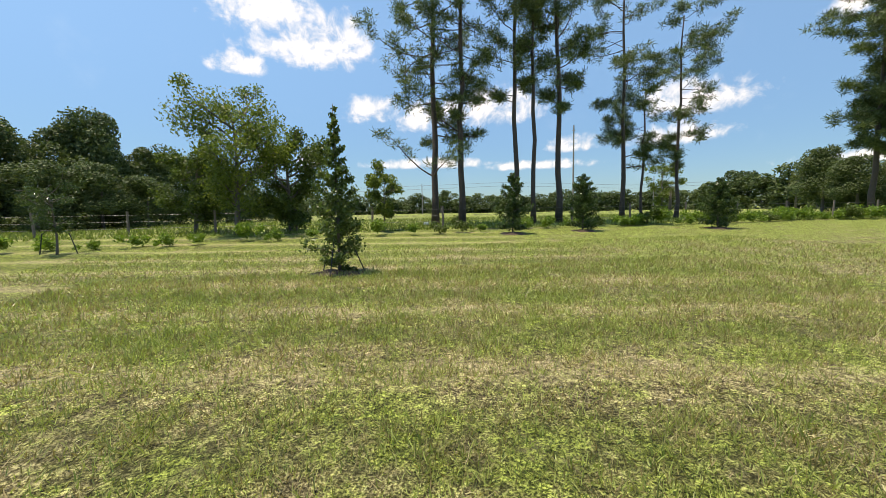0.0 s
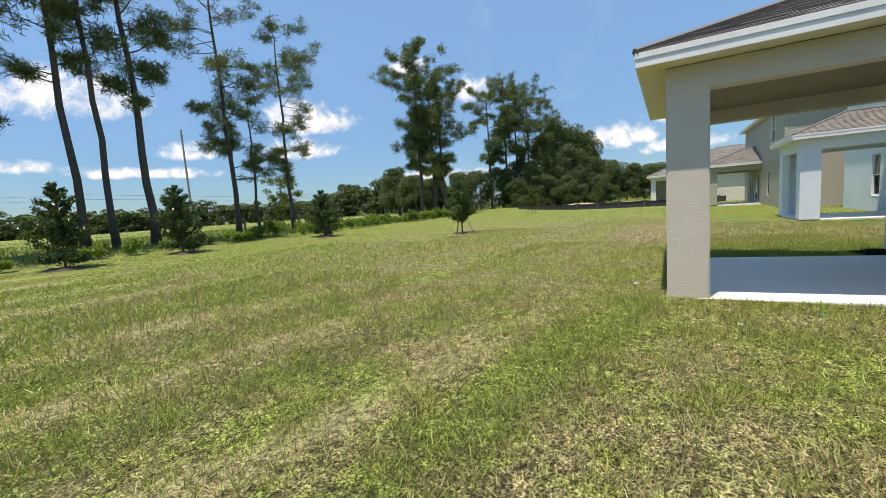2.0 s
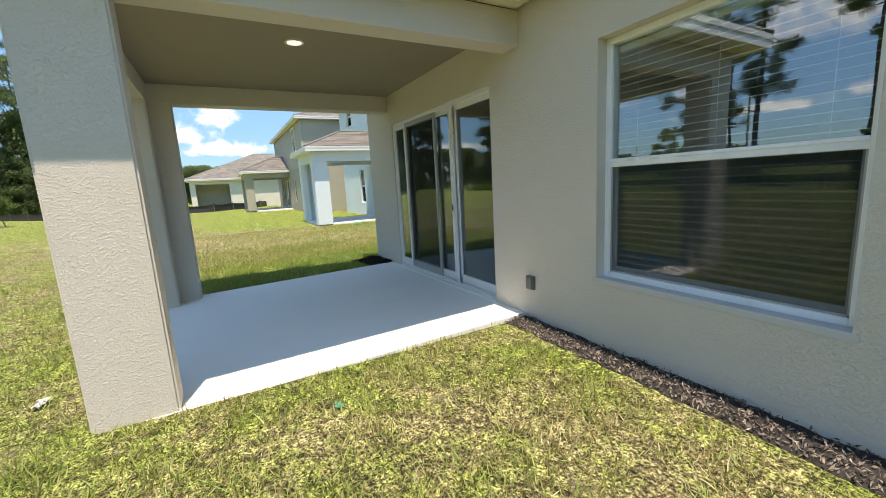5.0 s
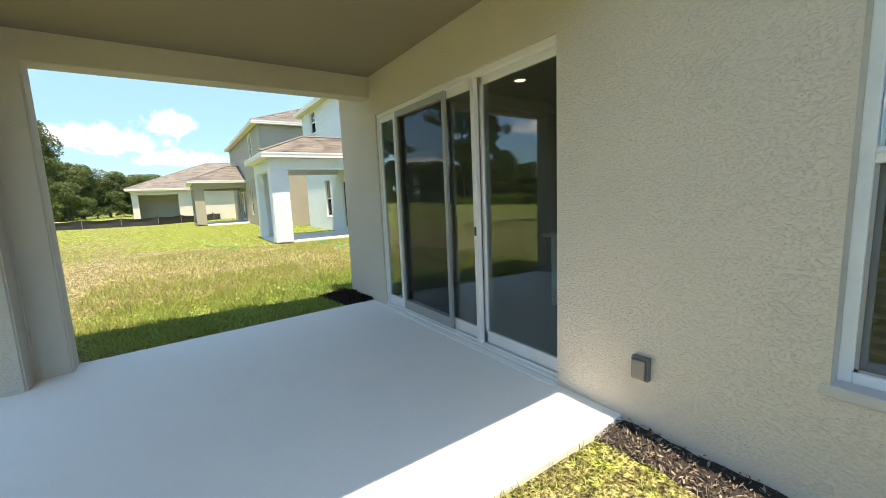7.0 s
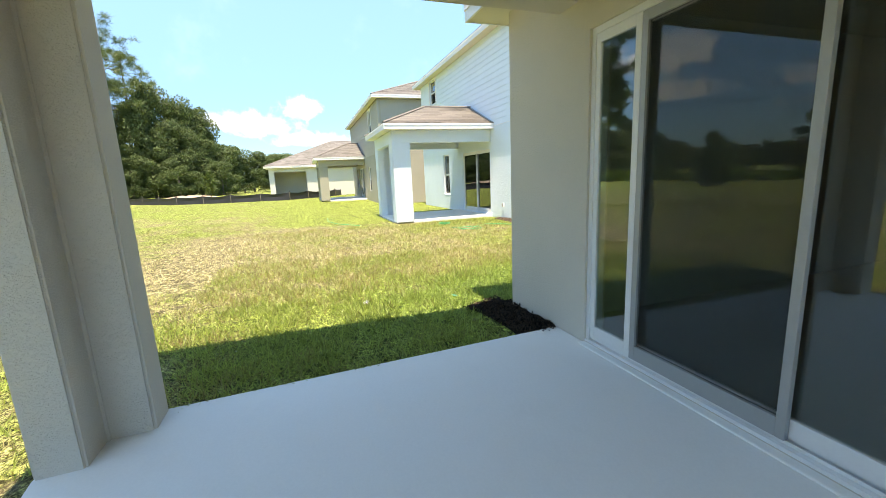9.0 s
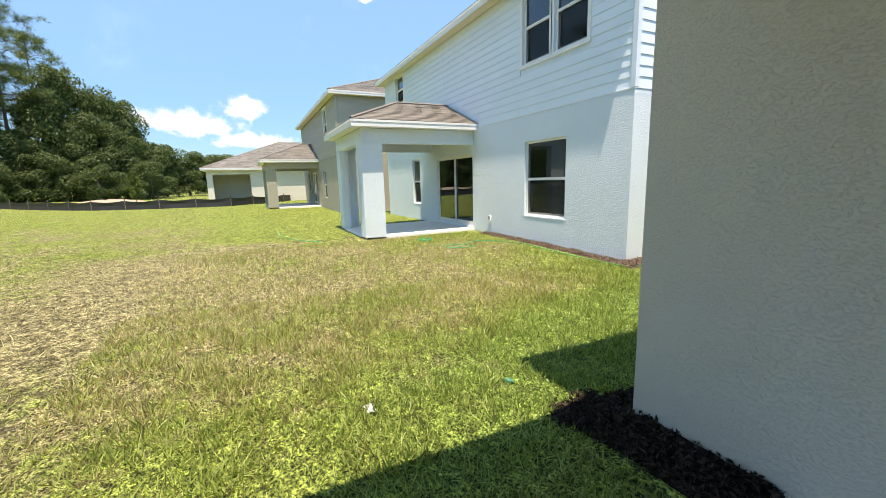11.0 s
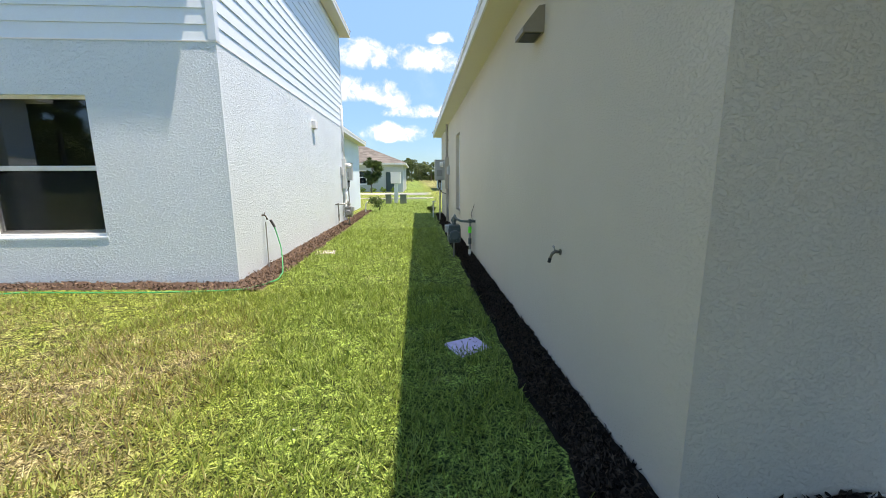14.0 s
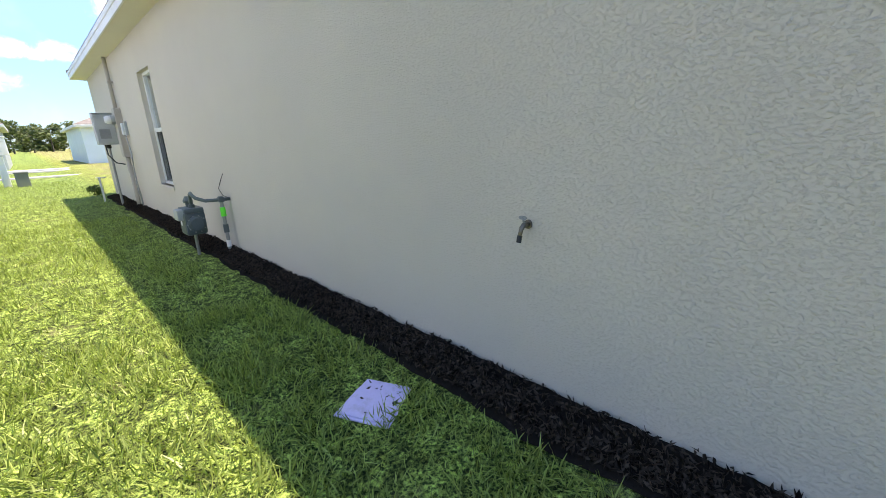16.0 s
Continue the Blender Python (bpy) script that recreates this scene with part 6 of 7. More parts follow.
# ---------------------------------------------------------------- planting beds
def bed(name, line, width, height, mat, chip_mat, label, seed, chips=1500, chip=(0.05, 0.018)):
    """Mulch heaped along a wall. line: (start, end, outward) on the wall's foot; ragged lawn edge, uneven top, loose chips."""
    rng = np.random.default_rng(seed)
    a, b, out = Vector(line[0]), Vector(line[1]), Vector(line[2])
    n = max(6, int((b - a).length / 0.07))
    t = thing(name, label=label, category="mulch bed", kind="structure")
    bm = bmesh.new()
    rows, tops = [], []
    for i in range(n + 1):
        p = a.lerp(b, i / n)
        w = width * (1 + 0.22 * noise.noise((i * 0.11, seed, 0)) + 0.10 * noise.noise((i * 0.5, seed, 3)))
        h = height * (1 + 0.5 * noise.noise((i * 0.16, seed, 7)) + 0.3 * noise.noise((i * 0.6, seed, 9)))
        g = ground_z(p.x, p.y)
        row = []
        for f, k in ((0.0, 1.0), (0.22, 0.95), (0.45, 0.62), (0.72, 0.38), (0.93, 0.2), (1.06, -0.5)):
            q = p + out * (w * f)
            row.append(bm.verts.new((q.x, q.y, g + h * k + 0.02 * noise.noise((q.x * 9, q.y * 9, 1.0)))))
        rows.append(row)
        tops.append((p, w, h, g))
    for r0, r1 in zip(rows, rows[1:]):
        for j in range(5):
            bm.faces.new((r0[j], r0[j + 1], r1[j + 1], r1[j]))
    part("mulch", bm, mat, t, smooth=True)
    pts = []
    for _ in range(chips):
        p, w, h, g = tops[int(rng.integers(len(tops)))]
        f = rng.random() ** 0.65
        k = np.interp(f, (0, 0.22, 0.45, 0.72, 0.93, 1.06), (1, 0.95, 0.62, 0.38, 0.2, 0.0))
        q = p + out * (w * f) + (b - a).normalized() * rng.normal() * 0.04
        pts.append((q.x, q.y, g + h * k + 0.012 + 0.012 * rng.random()))
    c = new("mulch_chips", quick_mesh("mulch_chips", leaves(rng, np.array(pts), chip[0], chip[1], 0.0, 0.2), 4, chip_mat))
    c.parent = t
    tagged(c, kind="stuff")


bed("mulch_bed_side", ((SX, -2.68, 0), (SX, -17.6, 0), (1, 0, 0)), 0.28, 0.042, DARKMULCH, DARKCHIP, "black bark mulch heaped along the shaded side wall", 1, 24000, (0.045, 0.014))
bed("mulch_bed_corner", ((PX1 + 0.03, RY, 0), (SX + 0.34, RY, 0), (0, 1, 0)), 0.36, 0.07, DARKMULCH, DARKCHIP, "black bark mulch at the foot of the wall end", 2, 2600)
bed("mulch_bed_rear", ((-3.4, RY, 0), (PX0 - 0.02, RY, 0), (0, 1, 0)), 0.27, 0.028, GREYMULCH, GREYCHIP, "weathered grey-brown mulch strip under the rear windows", 3, 10000, (0.036, 0.011))
bed("mulch_bed_neighbour", ((16.0, -7.0, 0), (16.0, -20.5, 0), (-1, 0, 0)), 0.42, 0.05, REDMULCH, REDCHIP, "brown bark mulch along the pale side wall", 4, 5600)
bed("mulch_bed_neighbour", ((15.7, -7.34, 0), (20.9, -7.34, 0), (0, 1, 0)), 0.26, 0.04, REDMULCH, REDCHIP, "brown bark mulch under the pale rear wall", 5, 1400)


# ---------------------------------------------------------------- fittings on the side walls
def hose_bib(at, out, label):
    """Brass garden tap; out: +1 or -1, the way along x that it sticks out."""
    t = thing("garden_tap", at, label, "tap")
    t.scale = (0.62, 0.66, 0.72)
    part("flange", tubed([(0, 0, 0), (0.012 * out, 0, 0)], 0.032, 12), BRASS, t)
    part("body", tubed([(0.012 * out, 0, 0), (0.07 * out, 0, 0.005), (0.10 * out, 0, -0.015), (0.125 * out, 0, -0.065)], [0.014, 0.018, 0.018, 0.015], 10), BRASS, t, smooth=True)
    bm = tubed([(0.065 * out, 0, 0.01), (0.085 * out, 0, 0.055)], 0.008, 8)
    for k in range(8):
        a0, a1 = 2 * math.pi * k / 8, 2 * math.pi * (k + 1) / 8
        tube(bm, [(0.085 * out, 0.032 * math.cos(a0), 0.055 + 0.032 * math.sin(a0) * 0.3), (0.085 * out, 0.032 * math.cos(a1), 0.055 + 0.032 * math.sin(a1) * 0.3)], 0.005, 5)
        if k % 2 == 0:
            tube(bm, [(0.085 * out, 0, 0.055), (0.085 * out, 0.032 * math.cos(a0), 0.055 + 0.032 * math.sin(a0) * 0.3)], 0.004, 4)
    part("handwheel", bm, PIPEGREY, t, "grey handwheel")
    part("nozzle", tubed([(0.122 * out, 0, -0.06), (0.135 * out, 0, -0.105)], [0.019, 0.019], 12), BLACK, t, "black threaded nozzle")
    return t


hose_bib((SX, -4.50, 0.91), 1, "brass garden tap on the taupe stucco wall")
hose_bib((16.0, -8.38, 0.86), -1, "brass garden tap on the pale wall with a green hose")

# dryer vent under the eave
v = thing("wall_vent", (SX, -5.21, 2.66), "grey-brown hooded dryer vent high on the side wall", "vent")
bm = bmesh.new()
prof = [(0.0, 0.11), (0.05, 0.10), (0.17, -0.05), (0.17, -0.09), (0.0, -0.09)]
for s in (-0.13, 0.13):
    for p in prof:
        bm.verts.new((p[0], s, p[1]))
bm.verts.ensure_lookup_table()
for i in range(5):
    j = (i + 1) % 5
    bm.faces.new((bm.verts[i], bm.verts[j], bm.verts[5 + j], bm.verts[5 + i]))
bm.faces.new([bm.verts[i] for i in range(5)])
bm.faces.new([bm.verts[9 - i] for i in range(5)])
part("hood", bm, material("vent_paint", (0.28, 0.25, 0.21), 0.6), v)
part("flap", boxes((0.02, 0.15, -0.11, 0.11, -0.097, -0.091)), BLACK, v, "dark slatted flap")


def gas_meter(at, side, paint, label, tag=True):
    """Domestic gas meter on two risers; at: foot of the body's riser; side: +1 when the wall lies towards -x."""
    t = thing("gas_meter", at, label, "gas meter")
    s = side
    body = new("meter_body", None)
    body.empty_display_size = 0.1
    body.parent = t
    bm = boxes((-0.115, 0.115, -0.14, 0.14, 0.28, 0.56), bevel=0.035)
    part("case", bm, paint, body)
    part("case_top", boxes((-0.105, 0.105, -0.15, 0.15, 0.55, 0.61), bevel=0.016), paint, body)
    part("diaphragm_cover", tubed([(0, 0.11, 0.42), (0, 0.165, 0.42), (0, 0.18, 0.42)], [0.10, 0.095, 0.07], 18), paint, body, smooth=False)
    part("diaphragm_cover", tubed([(0, -0.11, 0.42), (0, -0.165, 0.42), (0, -0.18, 0.42)], [0.10, 0.095, 0.07], 18), paint, body)
    part("index_box", boxes((0.115 * s - 0.055, 0.115 * s + 0.055, -0.085, 0.085, 0.47, 0.60), bevel=0.012), BOXGREY, body, "pale grey index box")
    part("label_plate", boxes((0.116 * s - 0.004, 0.116 * s + 0.004, -0.05, 0.0, 0.40, 0.46)), WHITE, body, "small white label")
    bolts = bmesh.new()
    for k in range(10):
        a = 2 * math.pi * k / 10
        tube(bolts, [(0.10 * math.cos(a), 0.16, 0.42 + 0.10 * math.sin(a)), (0.10 * math.cos(a), 0.172, 0.42 + 0.10 * math.sin(a))], 0.008, 6)
    part("bolt_ring", bolts, PIPEGREY, body)
    arc = [(0, 0.07, 0.60), (0, 0.07, 0.72), (0, 0.09, 0.77), (0, 0.13, 0.79), (0, 0.17, 0.77)]
    tail = [(-0.02 * s, 0.24, 0.735), (-0.10 * s, 0.30, 0.70), (-0.22 * s, 0.36, 0.70), (-0.345 * s, 0.40, 0.705)]
    part("outlet_pipe", tubed(arc + tail, 0.021, 10), paint, t, smooth=True)
    part("union", tubed([(0, 0.07, 0.60), (0, 0.07, 0.65)], 0.034, 8), paint, t)
    part("union", tubed([(0, -0.05, 0.60), (0, -0.05, 0.66)], 0.034, 8), paint, t)
    part("regulator", tubed([(0, -0.05, 0.66), (0, -0.05, 0.69), (0, -0.05, 0.74)], [0.05, 0.055, 0.03], 14), paint, t)
    part("riser", tubed([(0, -0.02, -0.15), (0, -0.02, 0.31)], 0.019, 10), PIPEGREY, t, "bare galvanised riser")
    part("wall_riser", tubed([(-0.25 * s, 0.37, -0.2), (-0.25 * s, 0.37, 0.69)], 0.021, 10), PIPEGREY, t)
    part("coupling", tubed([(-0.25 * s, 0.37, 0.30), (-0.25 * s, 0.37, 0.40)], 0.031, 10), paint, t)
    part("coupling", tubed([(-0.25 * s, 0.37, 0.12), (-0.25 * s, 0.37, 0.2)], 0.027, 10), WHITE, t, "pale paper band")
    part("valve", boxes((-0.25 * s - 0.03, -0.25 * s + 0.03, 0.34, 0.40, 0.67, 0.74), bevel=0.012), paint, t)
    if tag:
        part("lockout_tag", tubed([(-0.25 * s, 0.37, 0.50), (-0.25 * s, 0.37, 0.61)], 0.030, 10), GREENTAG, t, "bright green plastic tag")
        part("tracer_wire", tubed([(-0.34 * s, 0.41, 0.71), (-0.30 * s, 0.30, 0.74), (-0.29 * s, 0.22, 0.82), (-0.32 * s, 0.27, 0.93), (-0.33 * s, 0.34, 1.0)], 0.004, 5), BLACK, t, "loose dark tracer wire")
    return t


gas_meter((SX + 0.345, -9.08, ground_z(SX + 0.34, -9.08)), 1, METERGREY, "grey-green gas meter on pipes beside the taupe wall")
gas_meter((16.0 - 0.345, -14.6, ground_z(15.66, -14.6)), -1, PIPEGREY, "grey gas meter on pipes beside the pale wall", False)

TAUPEPAINT = material("taupe_painted_metal", (0.44, 0.40, 0.35), 0.55, vary=0.06, scale=5)
PALEPAINT = material("pale_painted_metal", (0.66, 0.68, 0.69), 0.5, vary=0.06, scale=5)


def electric_service(x, y, s, paint, g, label, top):
    """Meter can with conduit to the eave, round meter, and a small network box. s: +1 when the wall looks towards +x."""
    t = thing("electric_meter", (x, y, g), label, "electric meter")
    part("meter_can", boxes((min(0, 0.12 * s), max(0, 0.12 * s), -0.15, 0.15, 1.15, 2.15), bevel=0.008), paint, t)
    part("cover_seam", boxes((min(0.12 * s, 0.126 * s), max(0.12 * s, 0.126 * s), -0.13, 0.13, 1.18, 1.62), bevel=0.004), paint, t)
    part("meter_collar", tubed([(0.12 * s, 0, 1.92), (0.19 * s, 0, 1.92)], 0.095, 20), BOXGREY, t)
    part("meter_dome", tubed([(0.19 * s, 0, 1.92), (0.25 * s, 0, 1.92), (0.29 * s, 0, 1.92)], [0.085, 0.082, 0.06], 20), WHITE, t, "round white meter face", smooth=True)
    part("conduit", tubed([(0.06 * s, 0.02, 2.15), (0.06 * s, 0.02, top)], 0.036, 10), paint, t, smooth=True)
    part("conduit", tubed([(0.06 * s, 0.05, 1.15), (0.06 * s, 0.05, -0.25)], 0.040, 10), paint, t, smooth=True)
    part("conduit_coupling", tubed([(0.06 * s, 0.05, 0.82), (0.06 * s, 0.05, 0.98)], 0.048, 10), paint, t)
    part("conduit_strap", boxes((min(0, 0.1 * s), max(0, 0.1 * s), -0.04, 0.08, 2.65, 2.68)), paint, t)
    n = thing("network_box", (x, y + 0.36, g + 1.72), "small pale network box with hanging cables", "network box")
    part("case", boxes((min(0, 0.09 * s), max(0, 0.09 * s), -0.075, 0.075, -0.12, 0.12), bevel=0.018), PALEPAINT, n)
    part("bracket", boxes((min(0, 0.05 * s), max(0, 0.05 * s), 0.075, 0.12, -0.13, 0.15), bevel=0.006), BOXGREY, n)
    rng = np.random.default_rng(4)
    for k in range(3):
        pts = [(0.05 * s, 0.02 * k, -0.12), (0.04 * s, 0.03 + 0.05 * k, -0.5), (0.06 * s, 0.10 - 0.04 * k, -0.95), (0.05 * s, 0.02 + 0.06 * k, -1.35), (0.04 * s, 0.05, -1.85)]
        part("cable", tubed(pts, 0.009, 6), PIPEGREY, n, "grey cable")
    loop = [(0.07 * s, 0.10 + 0.09 * math.cos(a), -1.2 + 0.16 * math.sin(a)) for a in np.linspace(0, 6.2, 14)]
    part("cable_coil", tubed(loop, 0.008, 6), PIPEGREY, n, "coiled spare cable")


electric_service(SX, -14.62, 1, TAUPEPAINT, -0.04, "taupe-painted electric meter with conduit up to the eave", 3.19)
electric_service(16.0, -15.75, -1, PALEPAINT, -0.04, "pale-painted electric meter with conduit up the wall", 3.9)


def control_panel(x, y, s, g, label):
    t = thing("control_panel", (x, y, g), label, "control panel")
    a, b = sorted((0.05 * s, 0.42 * s))
    part("case", boxes((a, b, -0.15, 0.15, 1.42, 2.08), bevel=0.012), BOXGREY, t)
    part("door", boxes((a + 0.02, b - 0.02, 0.152, 0.168, 1.45, 2.05), bevel=0.006), BOXGREY, t, "smooth grey door")
    part("label_plate", boxes((a + 0.12, b - 0.06, 0.169, 0.172, 1.55, 1.75)), PIPEGREY, t, "darker grey label")
    part("rain_lip", boxes((a - 0.012, b + 0.012, -0.16, 0.18, 2.08, 2.095), bevel=0.004), BOXGREY, t)
    part("wall_bracket", boxes((min(0, 0.06 * s), max(0, 0.06 * s), -0.1, 0.1, 1.5, 1.56), (min(0, 0.06 * s), max(0, 0.06 * s), -0.1, 0.1, 1.92, 1.98)), PIPEGREY, t)
    part("conduit", tubed([(0.24 * s, 0.0, 1.42), (0.24 * s, 0.0, 1.25), (0.26 * s, 0.02, -0.2)], 0.024, 8), PIPEGREY, t)
    part("conduit_hub", tubed([(0.24 * s, 0, 1.42), (0.24 * s, 0, 1.34)], 0.045, 8), BLACK, t)
    part("cable", tubed([(0.3 * s, 0.05, 1.42), (0.3 * s, 0.08, 1.2), (0.2 * s, 0.18, 1.02), (0.06 * s, 0.26, 0.98)], 0.014, 7), BLACK, t, "black flexible cable")


control_panel(SX, -15.35, 1, -0.04, "grey irrigation control panel on the taupe wall")
control_panel(16.4, -17.7, -1, -0.04, "grey control panel on the pale wall")
st = thing("pipe_stand", (SX + 0.42, -16.9, ground_z(SX + 0.42, -16.9)), "short pale pipe standing in the mulch with a cross arm", "pipe")
part("post", tubed([(0, 0, -0.1), (0, 0, 0.62)], 0.022, 8), PALEPAINT, st)
part("arm", tubed([(-0.1, 0.3, 0.62), (0.05, -0.2, 0.60)], 0.011, 7), BOXGREY, st)
pl = thing("pvc_riser", (15.72, -19.2, ground_z(15.7, -19.2)), "white plastic pipe riser by the pale wall", "pipe")
part("pipe", tubed([(0, 0, -0.1), (0, 0, 0.35), (-0.1, 0.05, 0.5)], 0.03, 9), WHITE, pl)

# green hose
def hose(points, label):
    rng = np.random.default_rng(8)
    pts = []
    for (a, b) in zip(points, points[1:]):
        for k in range(8):
            p = Vector(a).lerp(Vector(b), k / 8)
            pts.append(p + Vector((rng.normal() * 0.006, rng.normal() * 0.006, 0)))
    pts.append(Vector(points[-1]))
    for _ in range(3):
        pts = [pts[0]] + [(pts[i - 1] + pts[i] * 2 + pts[i + 1]) / 4 for i in range(1, len(pts) - 1)] + [pts[-1]]
    return solo("garden_hose", tubed(pts, 0.0095, 8), HOSE, label, "hose", smooth=True)


def hz(x, y):
    return (x, y, ground_z(x, y) + 0.03)


hose([(15.865, -8.38, 0.76), (15.80, -8.36, 0.66), (15.68, -8.25, 0.3), (15.6, -8.0, 0.0), hz(15.5, -7.5), hz(15.75, -7.0), hz(16.4, -6.9), hz(17.2, -6.85), hz(18.5, -6.9), hz(19.3, -6.6), hz(19.7, -6.2), hz(19.3, -5.6), hz(18.95, -5.45),
      hz(19.05, -5.05), hz(19.5, -5.2), hz(19.4, -5.75), hz(18.9, -5.7), hz(19.0, -5.25), hz(19.7, -5.0)], "bright green garden hose trailing over the lawn")
loop = [(20.45 + 0.22 * math.cos(a), -5.1 + 0.16 * math.sin(a), ground_z(20.45, -5.1) + 0.045 + 0.004 * a) for a in np.linspace(0, 11, 16)]
hose(loop, "loose loop of bright green garden hose")
hose([hz(21.8, -2.6), hz(22.6, -2.0), hz(23.8, -1.7), hz(25.0, -1.75)], "length of bright green hose in the grass")
solo("black_hose_end", tubed([(15.865, -8.38, 0.78), (15.80, -8.36, 0.67)], 0.019, 8), BLACK, "black ribbed end of the hose on the tap", "hose end")
solo("drain_rod", tubed([(15.93, -8.34, 0.75), (15.9, -8.25, -0.12)], 0.009, 6), PIPEGREY, "thin grey rod leaning on the pale wall", "rod")

# lids, scraps
def lid(x, y, size, turn, mat, label):
    t = thing("valve_box_lid", (x, y, ground_z(x, y)), label, "lid", turn=turn)
    part("lid", boxes((-size / 2, size / 2, -size * 0.47, size * 0.47, -0.05, 0.016), bevel=0.008), mat, t)
    part("rim", boxes((-size / 2 - 0.014, size / 2 + 0.014, -size * 0.47 - 0.014, size * 0.47 + 0.014, -0.08, 0.006), bevel=0.006), mat, t)
    part("bolt", tubed([(0, size * 0.36, 0.012), (0, size * 0.36, 0.02)], 0.014, 8), BLACK, t)


lid(13.03, -5.05, 0.31, 24, LILAC, "lilac plastic valve box lid set in the grass")
lid(15.35, -9.8, 0.36, 10, PINKLID, "pale pink valve box lid in the grass by the mulch")
rng = np.random.default_rng(12)
pts = np.stack([13.04 + rng.uniform(-0.12, 0.12, 9), -5.10 + rng.uniform(-0.12, 0.12, 9), np.full(9, ground_z(13.04, -5.1) + 0.022)], axis=1)
tagged(new("mulch_crumbs", quick_mesh("mulch_crumbs", leaves(rng, pts, 0.035, 0.012), 4, DARKCHIP)), "crumbs of black mulch on the lilac lid", "mulch", kind="stuff")


def scrap(x, y, size, mat, label, seed, lift=0.035):
    rng = np.random.default_rng(seed)
    bm = bmesh.new()
    n = 5
    g = [[bm.verts.new((x + (i / n - 0.5) * size[0] + rng.normal() * 0.05 * size[0], y + (j / n - 0.5) * size[1] + rng.normal() * 0.05 * size[1], ground_z(x, y) + lift + rng.normal() * 0.05 * size[1])) for i in range(n + 1)] for j in range(n + 1)]
    faces = [bm.faces.new((g[j][i], g[j][i + 1], g[j + 1][i + 1], g[j + 1][i])) for j in range(n) for i in range(n) if rng.random() > 0.08]
    bmesh.ops.solidify(bm, geom=faces, thickness=0.004)
    return solo("litter_scrap", bm, mat, label, "litter")


scrap(13.33, -1.58, (0.105, 0.07), PAPER, "crumpled white paper scrap on the lawn", 1)
scrap(8.62, 0.92, (0.15, 0.075), PAPER, "white paper scrap lying beside the porch pier", 2)
scrap(6.75, -0.18, (0.08, 0.05), PAPER, "pale paper scrap pressed into the lawn", 6, 0.02)
scrap(4.32, -1.98, (0.075, 0.045), TEALFOIL, "shiny teal plastic scrap in the grass", 3)
scrap(7.33, -0.95, (0.07, 0.05), TEALFOIL, "small teal plastic scrap in the grass", 4, 0.02)
scrap(13.27, -2.70, (0.08, 0.055), TEALFOIL, "teal plastic marker in the lawn", 5, 0.025)
for i, (x, y) in enumerate(((1.35, 2.7), (2.0, 2.35), (3.7, 4.4), (4.9, 1.6), (3.2, 1.5), (6.1, 4.7), (2.6, 3.3), (5.6, 2.6), (12.4, -0.3), (14.2, -3.9))):
    scrap(x, y, (0.026, 0.014), PAPER, "small pale fleck of litter in the grass", 20 + i, 0.03)

mk = thing("field_marker", (3.44, 23.93, ground_z(3.44, 23.93)), "small white plastic marker standing in the grass by the fence", "marker")
part("stem", tubed([(0, 0, -0.05), (0, 0, 0.2)], 0.02, 6), STAKE, mk)
part("cap", boxes((-0.14, 0.14, -0.05, 0.05, 0.14, 0.28), bevel=0.02), WHITE, mk)

# ---------------------------------------------------------------- fence, poles, building site
fence = thing("wire_fence", label="old wire field fence on wooden posts", category="fence")
posts = [(-16.6 - 4.2 * 2 + 4.2 * i, 23.4) for i in range(19)]
for i, (x, y) in enumerate(posts):
    z = ground_z(x, y)
    lean = 0.05 * math.sin(i * 2.3)
    part("post", tubed([(x, y, z - 0.3), (x + lean * 0.5, y, z + 0.7), (x + lean, y, z + 1.25)], [0.07, 0.062, 0.058], 8), POST, fence)
for h in (0.35, 0.7, 1.05):
    part("wire", tubed([(x, y - 0.06, ground_z(x, y) + h) for x, y in posts], 0.006, 4), WIRE, fence)

for az, d, h, r in ((28.9, 78, 16.2, 0.2), (7.8, 125, 9.6, 0.16), (38.7, 118, 9, 0.15)):
    px, py = d * math.sin(radians(az)), d * math.cos(radians(az))
    t = thing("utility_pole", (px, py, 0.5), "tall grey utility pole in the field", "utility pole", "utility poles")
    part("pole", tubed([(0, 0, -0.3), (0, 0, h)], [r, r * 0.6], 8), POLE, t)
    part("insulator", tubed([(-0.3, 0, h - 0.9), (0.3, 0, h - 0.9)], 0.06, 6), POLE, t)
for h in (8.0, 9.0):
    pts = [(-120 + 20 * i, 122 - 0.06 * (20 * i), h + 0.6 * math.cos(i * math.pi / 2)) for i in range(15)]
    solo("power_line", tubed(pts, 0.03, 4), WIRE, "thin overhead power line across the fields", "power line")

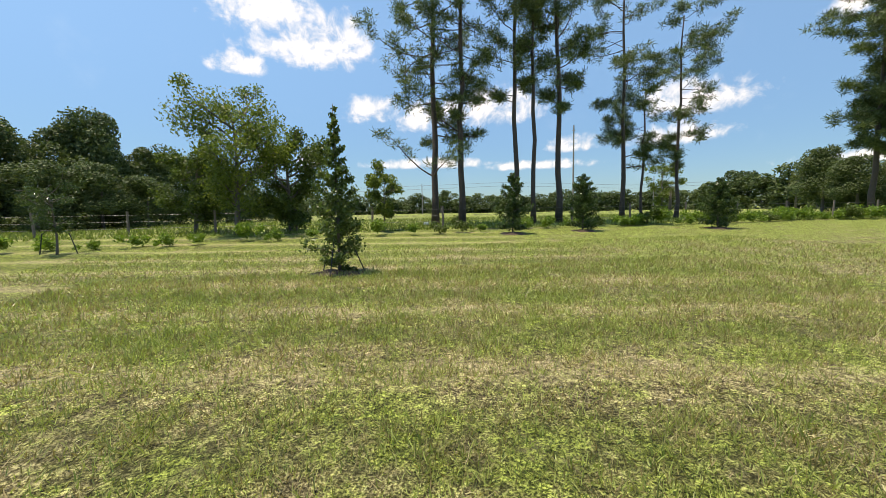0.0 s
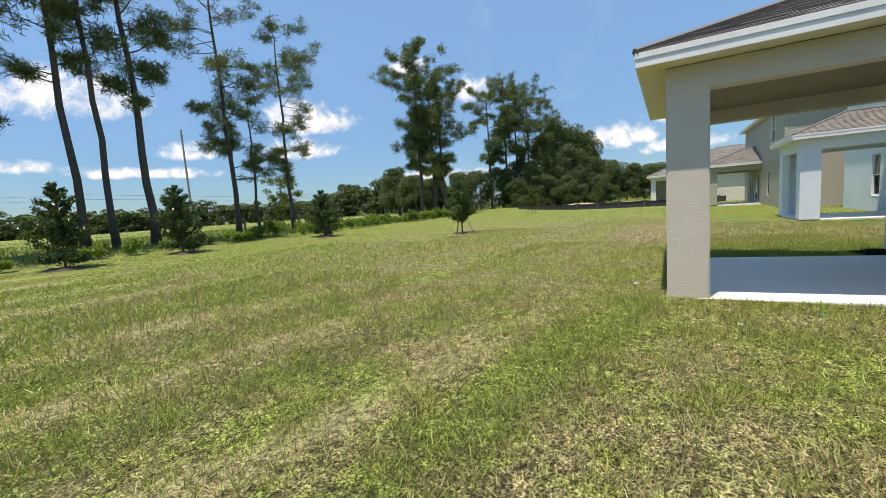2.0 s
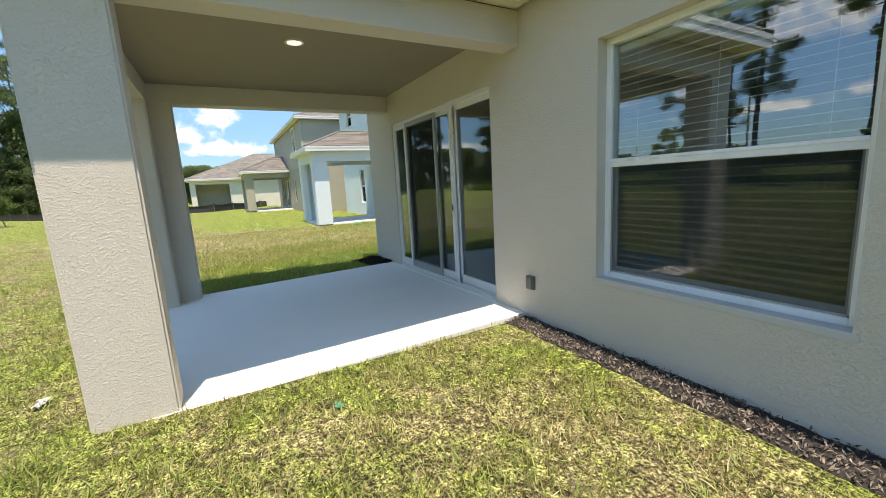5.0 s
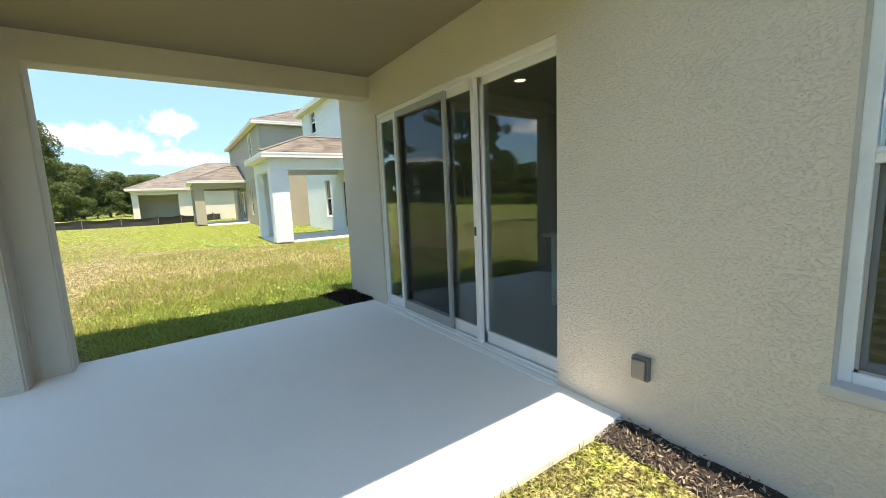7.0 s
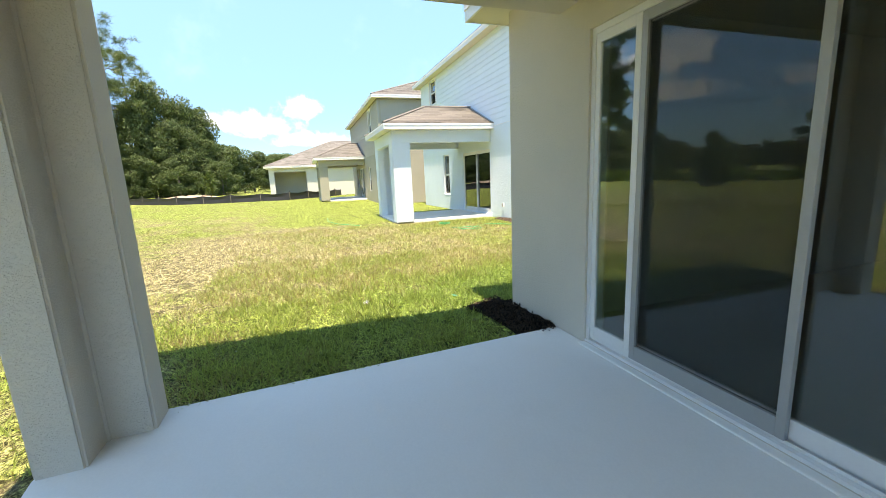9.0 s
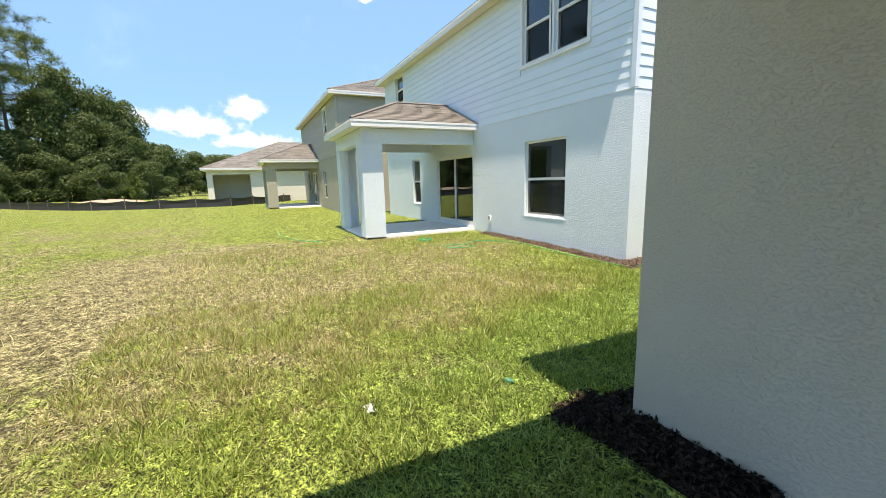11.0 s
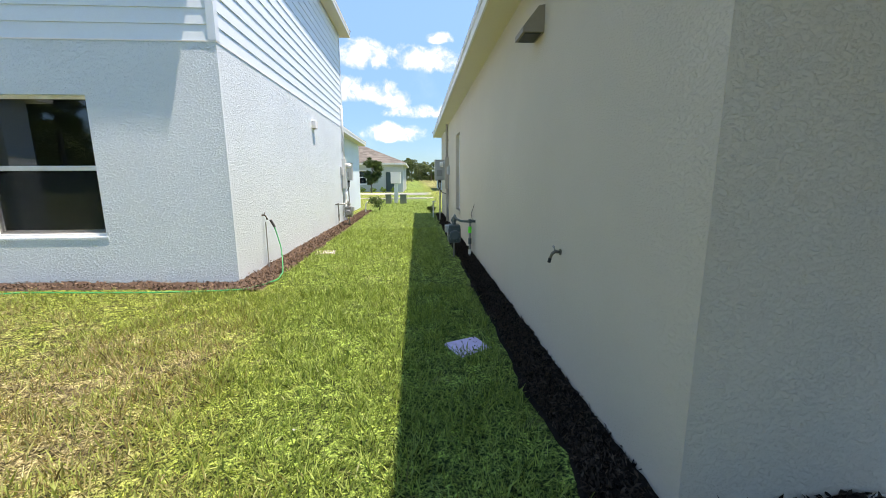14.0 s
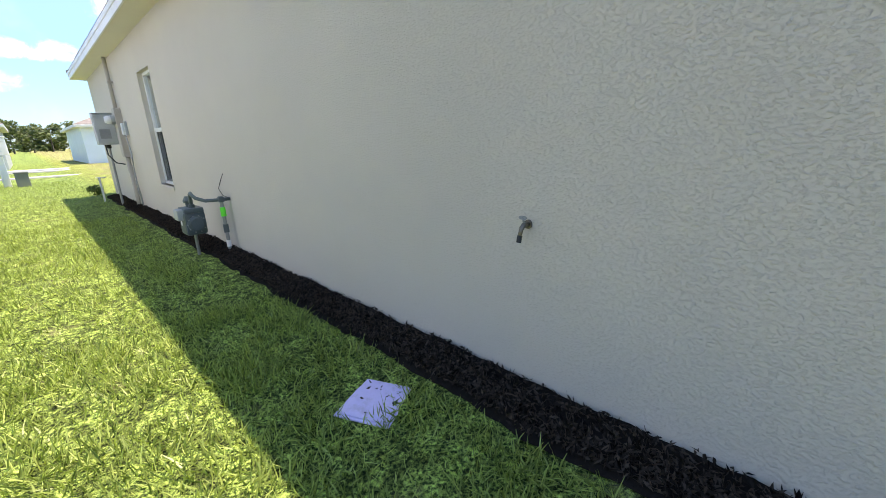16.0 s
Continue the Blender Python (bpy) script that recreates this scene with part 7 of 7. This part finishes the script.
silt = thing("silt_fence", label="black fabric silt fence on wooden stakes", category="fence")
run = [(60.0, 20.5), (54.6, 15.2), (48.7, 9.6), (46.2, 5.0), (45.4, 0.3), (48.5, -2.8), (53.6, -5.0)]
for (x0, y0), (x1, y1) in zip(run, run[1:]):
    n = max(2, round(math.hypot(x1 - x0, y1 - y0) / 2.4))
    for k in range(n):
        a, b = k / n, (k + 1) / n
        bm = bmesh.new()
        m = 8
        prev = None
        for q in range(m + 1):
            f = a + (b - a) * q / m
            x, y = x0 + (x1 - x0) * f, y0 + (y1 - y0) * f
            g = ground_z(x, y)
            sag = 0.10 * math.sin(math.pi * q / m)
            bulge = 0.06 * math.sin(math.pi * q / m)
            col = [bm.verts.new((x + o + bulge * w, y, g + z)) for o, w, z in ((0, 0, -0.05), (0, 1, 0.32), (0, 0, 0.66 - sag), (0.02, 0, 0.66 - sag), (0.02, 1, 0.32), (0.02, 0, -0.05))]
            if prev:
                for c in range(5):
                    bm.faces.new((prev[c], prev[c + 1], col[c + 1], col[c]))
            prev = col
        part("fabric", bm, FABRIC, silt)
        x, y = x0 + (x1 - x0) * a, y0 + (y1 - y0) * a
        part("stake", boxes((x - 0.025, x + 0.025, y - 0.05, y - 0.005, ground_z(x, y) - 0.1, ground_z(x, y) + 0.78)), POST, silt)
bm = bmesh.new()
rings = []
for r, z in ((1.0, -0.1), (0.75, 0.12), (0.4, 0.26), (0.1, 0.32)):
    rings.append([bm.verts.new((60 + 6 * r * math.cos(a) * (1 + 0.2 * math.sin(3 * a)), 11.5 + 3.5 * r * math.sin(a), 0.3 + z * (1 + 0.25 * math.cos(5 * a)))) for a in [2 * math.pi * i / 24 for i in range(24)]])
for p, q in zip(rings, rings[1:]):
    for i in range(24):
        bm.faces.new((p[i], p[(i + 1) % 24], q[(i + 1) % 24], q[i]))
bm.faces.new(rings[-1])
solo("soil_mound", bm, DIRT, "low heap of pale sandy soil behind the silt fence", "soil mound", smooth=True)

# ---------------------------------------------------------------- street side
mb = thing("cluster_mailbox", (14.75, -26.3, ground_z(14.7, -26.3)), "white cluster mailbox on a pedestal by the pavement", "mailbox")
part("pedestal", boxes((-0.11, 0.11, -0.11, 0.11, -0.05, 1.15), bevel=0.01), WHITE, mb)
part("cabinet", boxes((-0.30, 0.30, -0.22, 0.22, 1.2, 1.85), bevel=0.015), WHITE, mb)
for i in range(5):
    part("mail_door", boxes((-0.27, 0.27, 0.221, 0.245, 1.23 + 0.12 * i, 1.325 + 0.12 * i), bevel=0.003), WHITE, mb)
part("cap", boxes((-0.33, 0.33, -0.25, 0.25, 1.85, 1.89), bevel=0.01), WHITE, mb)
UTIL = material("utility_green", (0.16, 0.18, 0.15), 0.55, vary=0.08, scale=5)
for x, y, w in ((15.2, -26.0, 0.34), (14.3, -25.9, 0.38)):
    t = thing("utility_pedestal", (x, y, ground_z(x, y)), "dull green utility box on the grass verge", "utility box", "utility boxes")
    part("body", boxes((-w / 2, w / 2, -0.18, 0.18, -0.05, 0.50), bevel=0.02), UTIL, t)
    part("lid", boxes((-w / 2 - 0.02, w / 2 + 0.02, -0.20, 0.20, 0.50, 0.56), bevel=0.02), UTIL, t)
broadleaf("street_tree", (18.0, -41.8, 0.0), 3.5, 1.25, 51, MAGLEAF, "small round street tree on a thin trunk", n_limbs=12, clumps=60, per=150, trunk_r=0.06, leaf=(0.16, 0.09), bare=0.35)
broadleaf("street_tree", (20.9, -41.9, 0.0), 3.2, 1.1, 52, MAGLEAF, "small street tree before the grey house", n_limbs=12, clumps=30, per=100, trunk_r=0.05, leaf=(0.16, 0.09), bare=0.35)
for x, y, sc, mt, lb in ((15.45, -20.3, 1.3, MAGLEAF, "round dark reddish shrub at the end of the mulch"), (SX + 0.5, -18.0, 0.75, OAKLEAF, "small green shrub at the wall's end")):
    b = new("shrub", bush_mesh(31, mt, 500, leaf=(0.08, 0.04)))
    b.matrix_basis = pose(*on_ground(x, y, -0.03)) @ Matrix.Diagonal((sc, sc, sc, 1))
    tagged(b, lb, "shrub")
row = bush_mesh(33, BUSHLEAF, 360)
for i in range(9):
    b = new("flower_bed_plant", row)
    b.matrix_basis = pose(*on_ground(16.0 + 1.1 * i, -44.9), 0, 0, 40 * i)
    tagged(b, "low green plant in the bed before the grey house", "plant", "front bed plants")
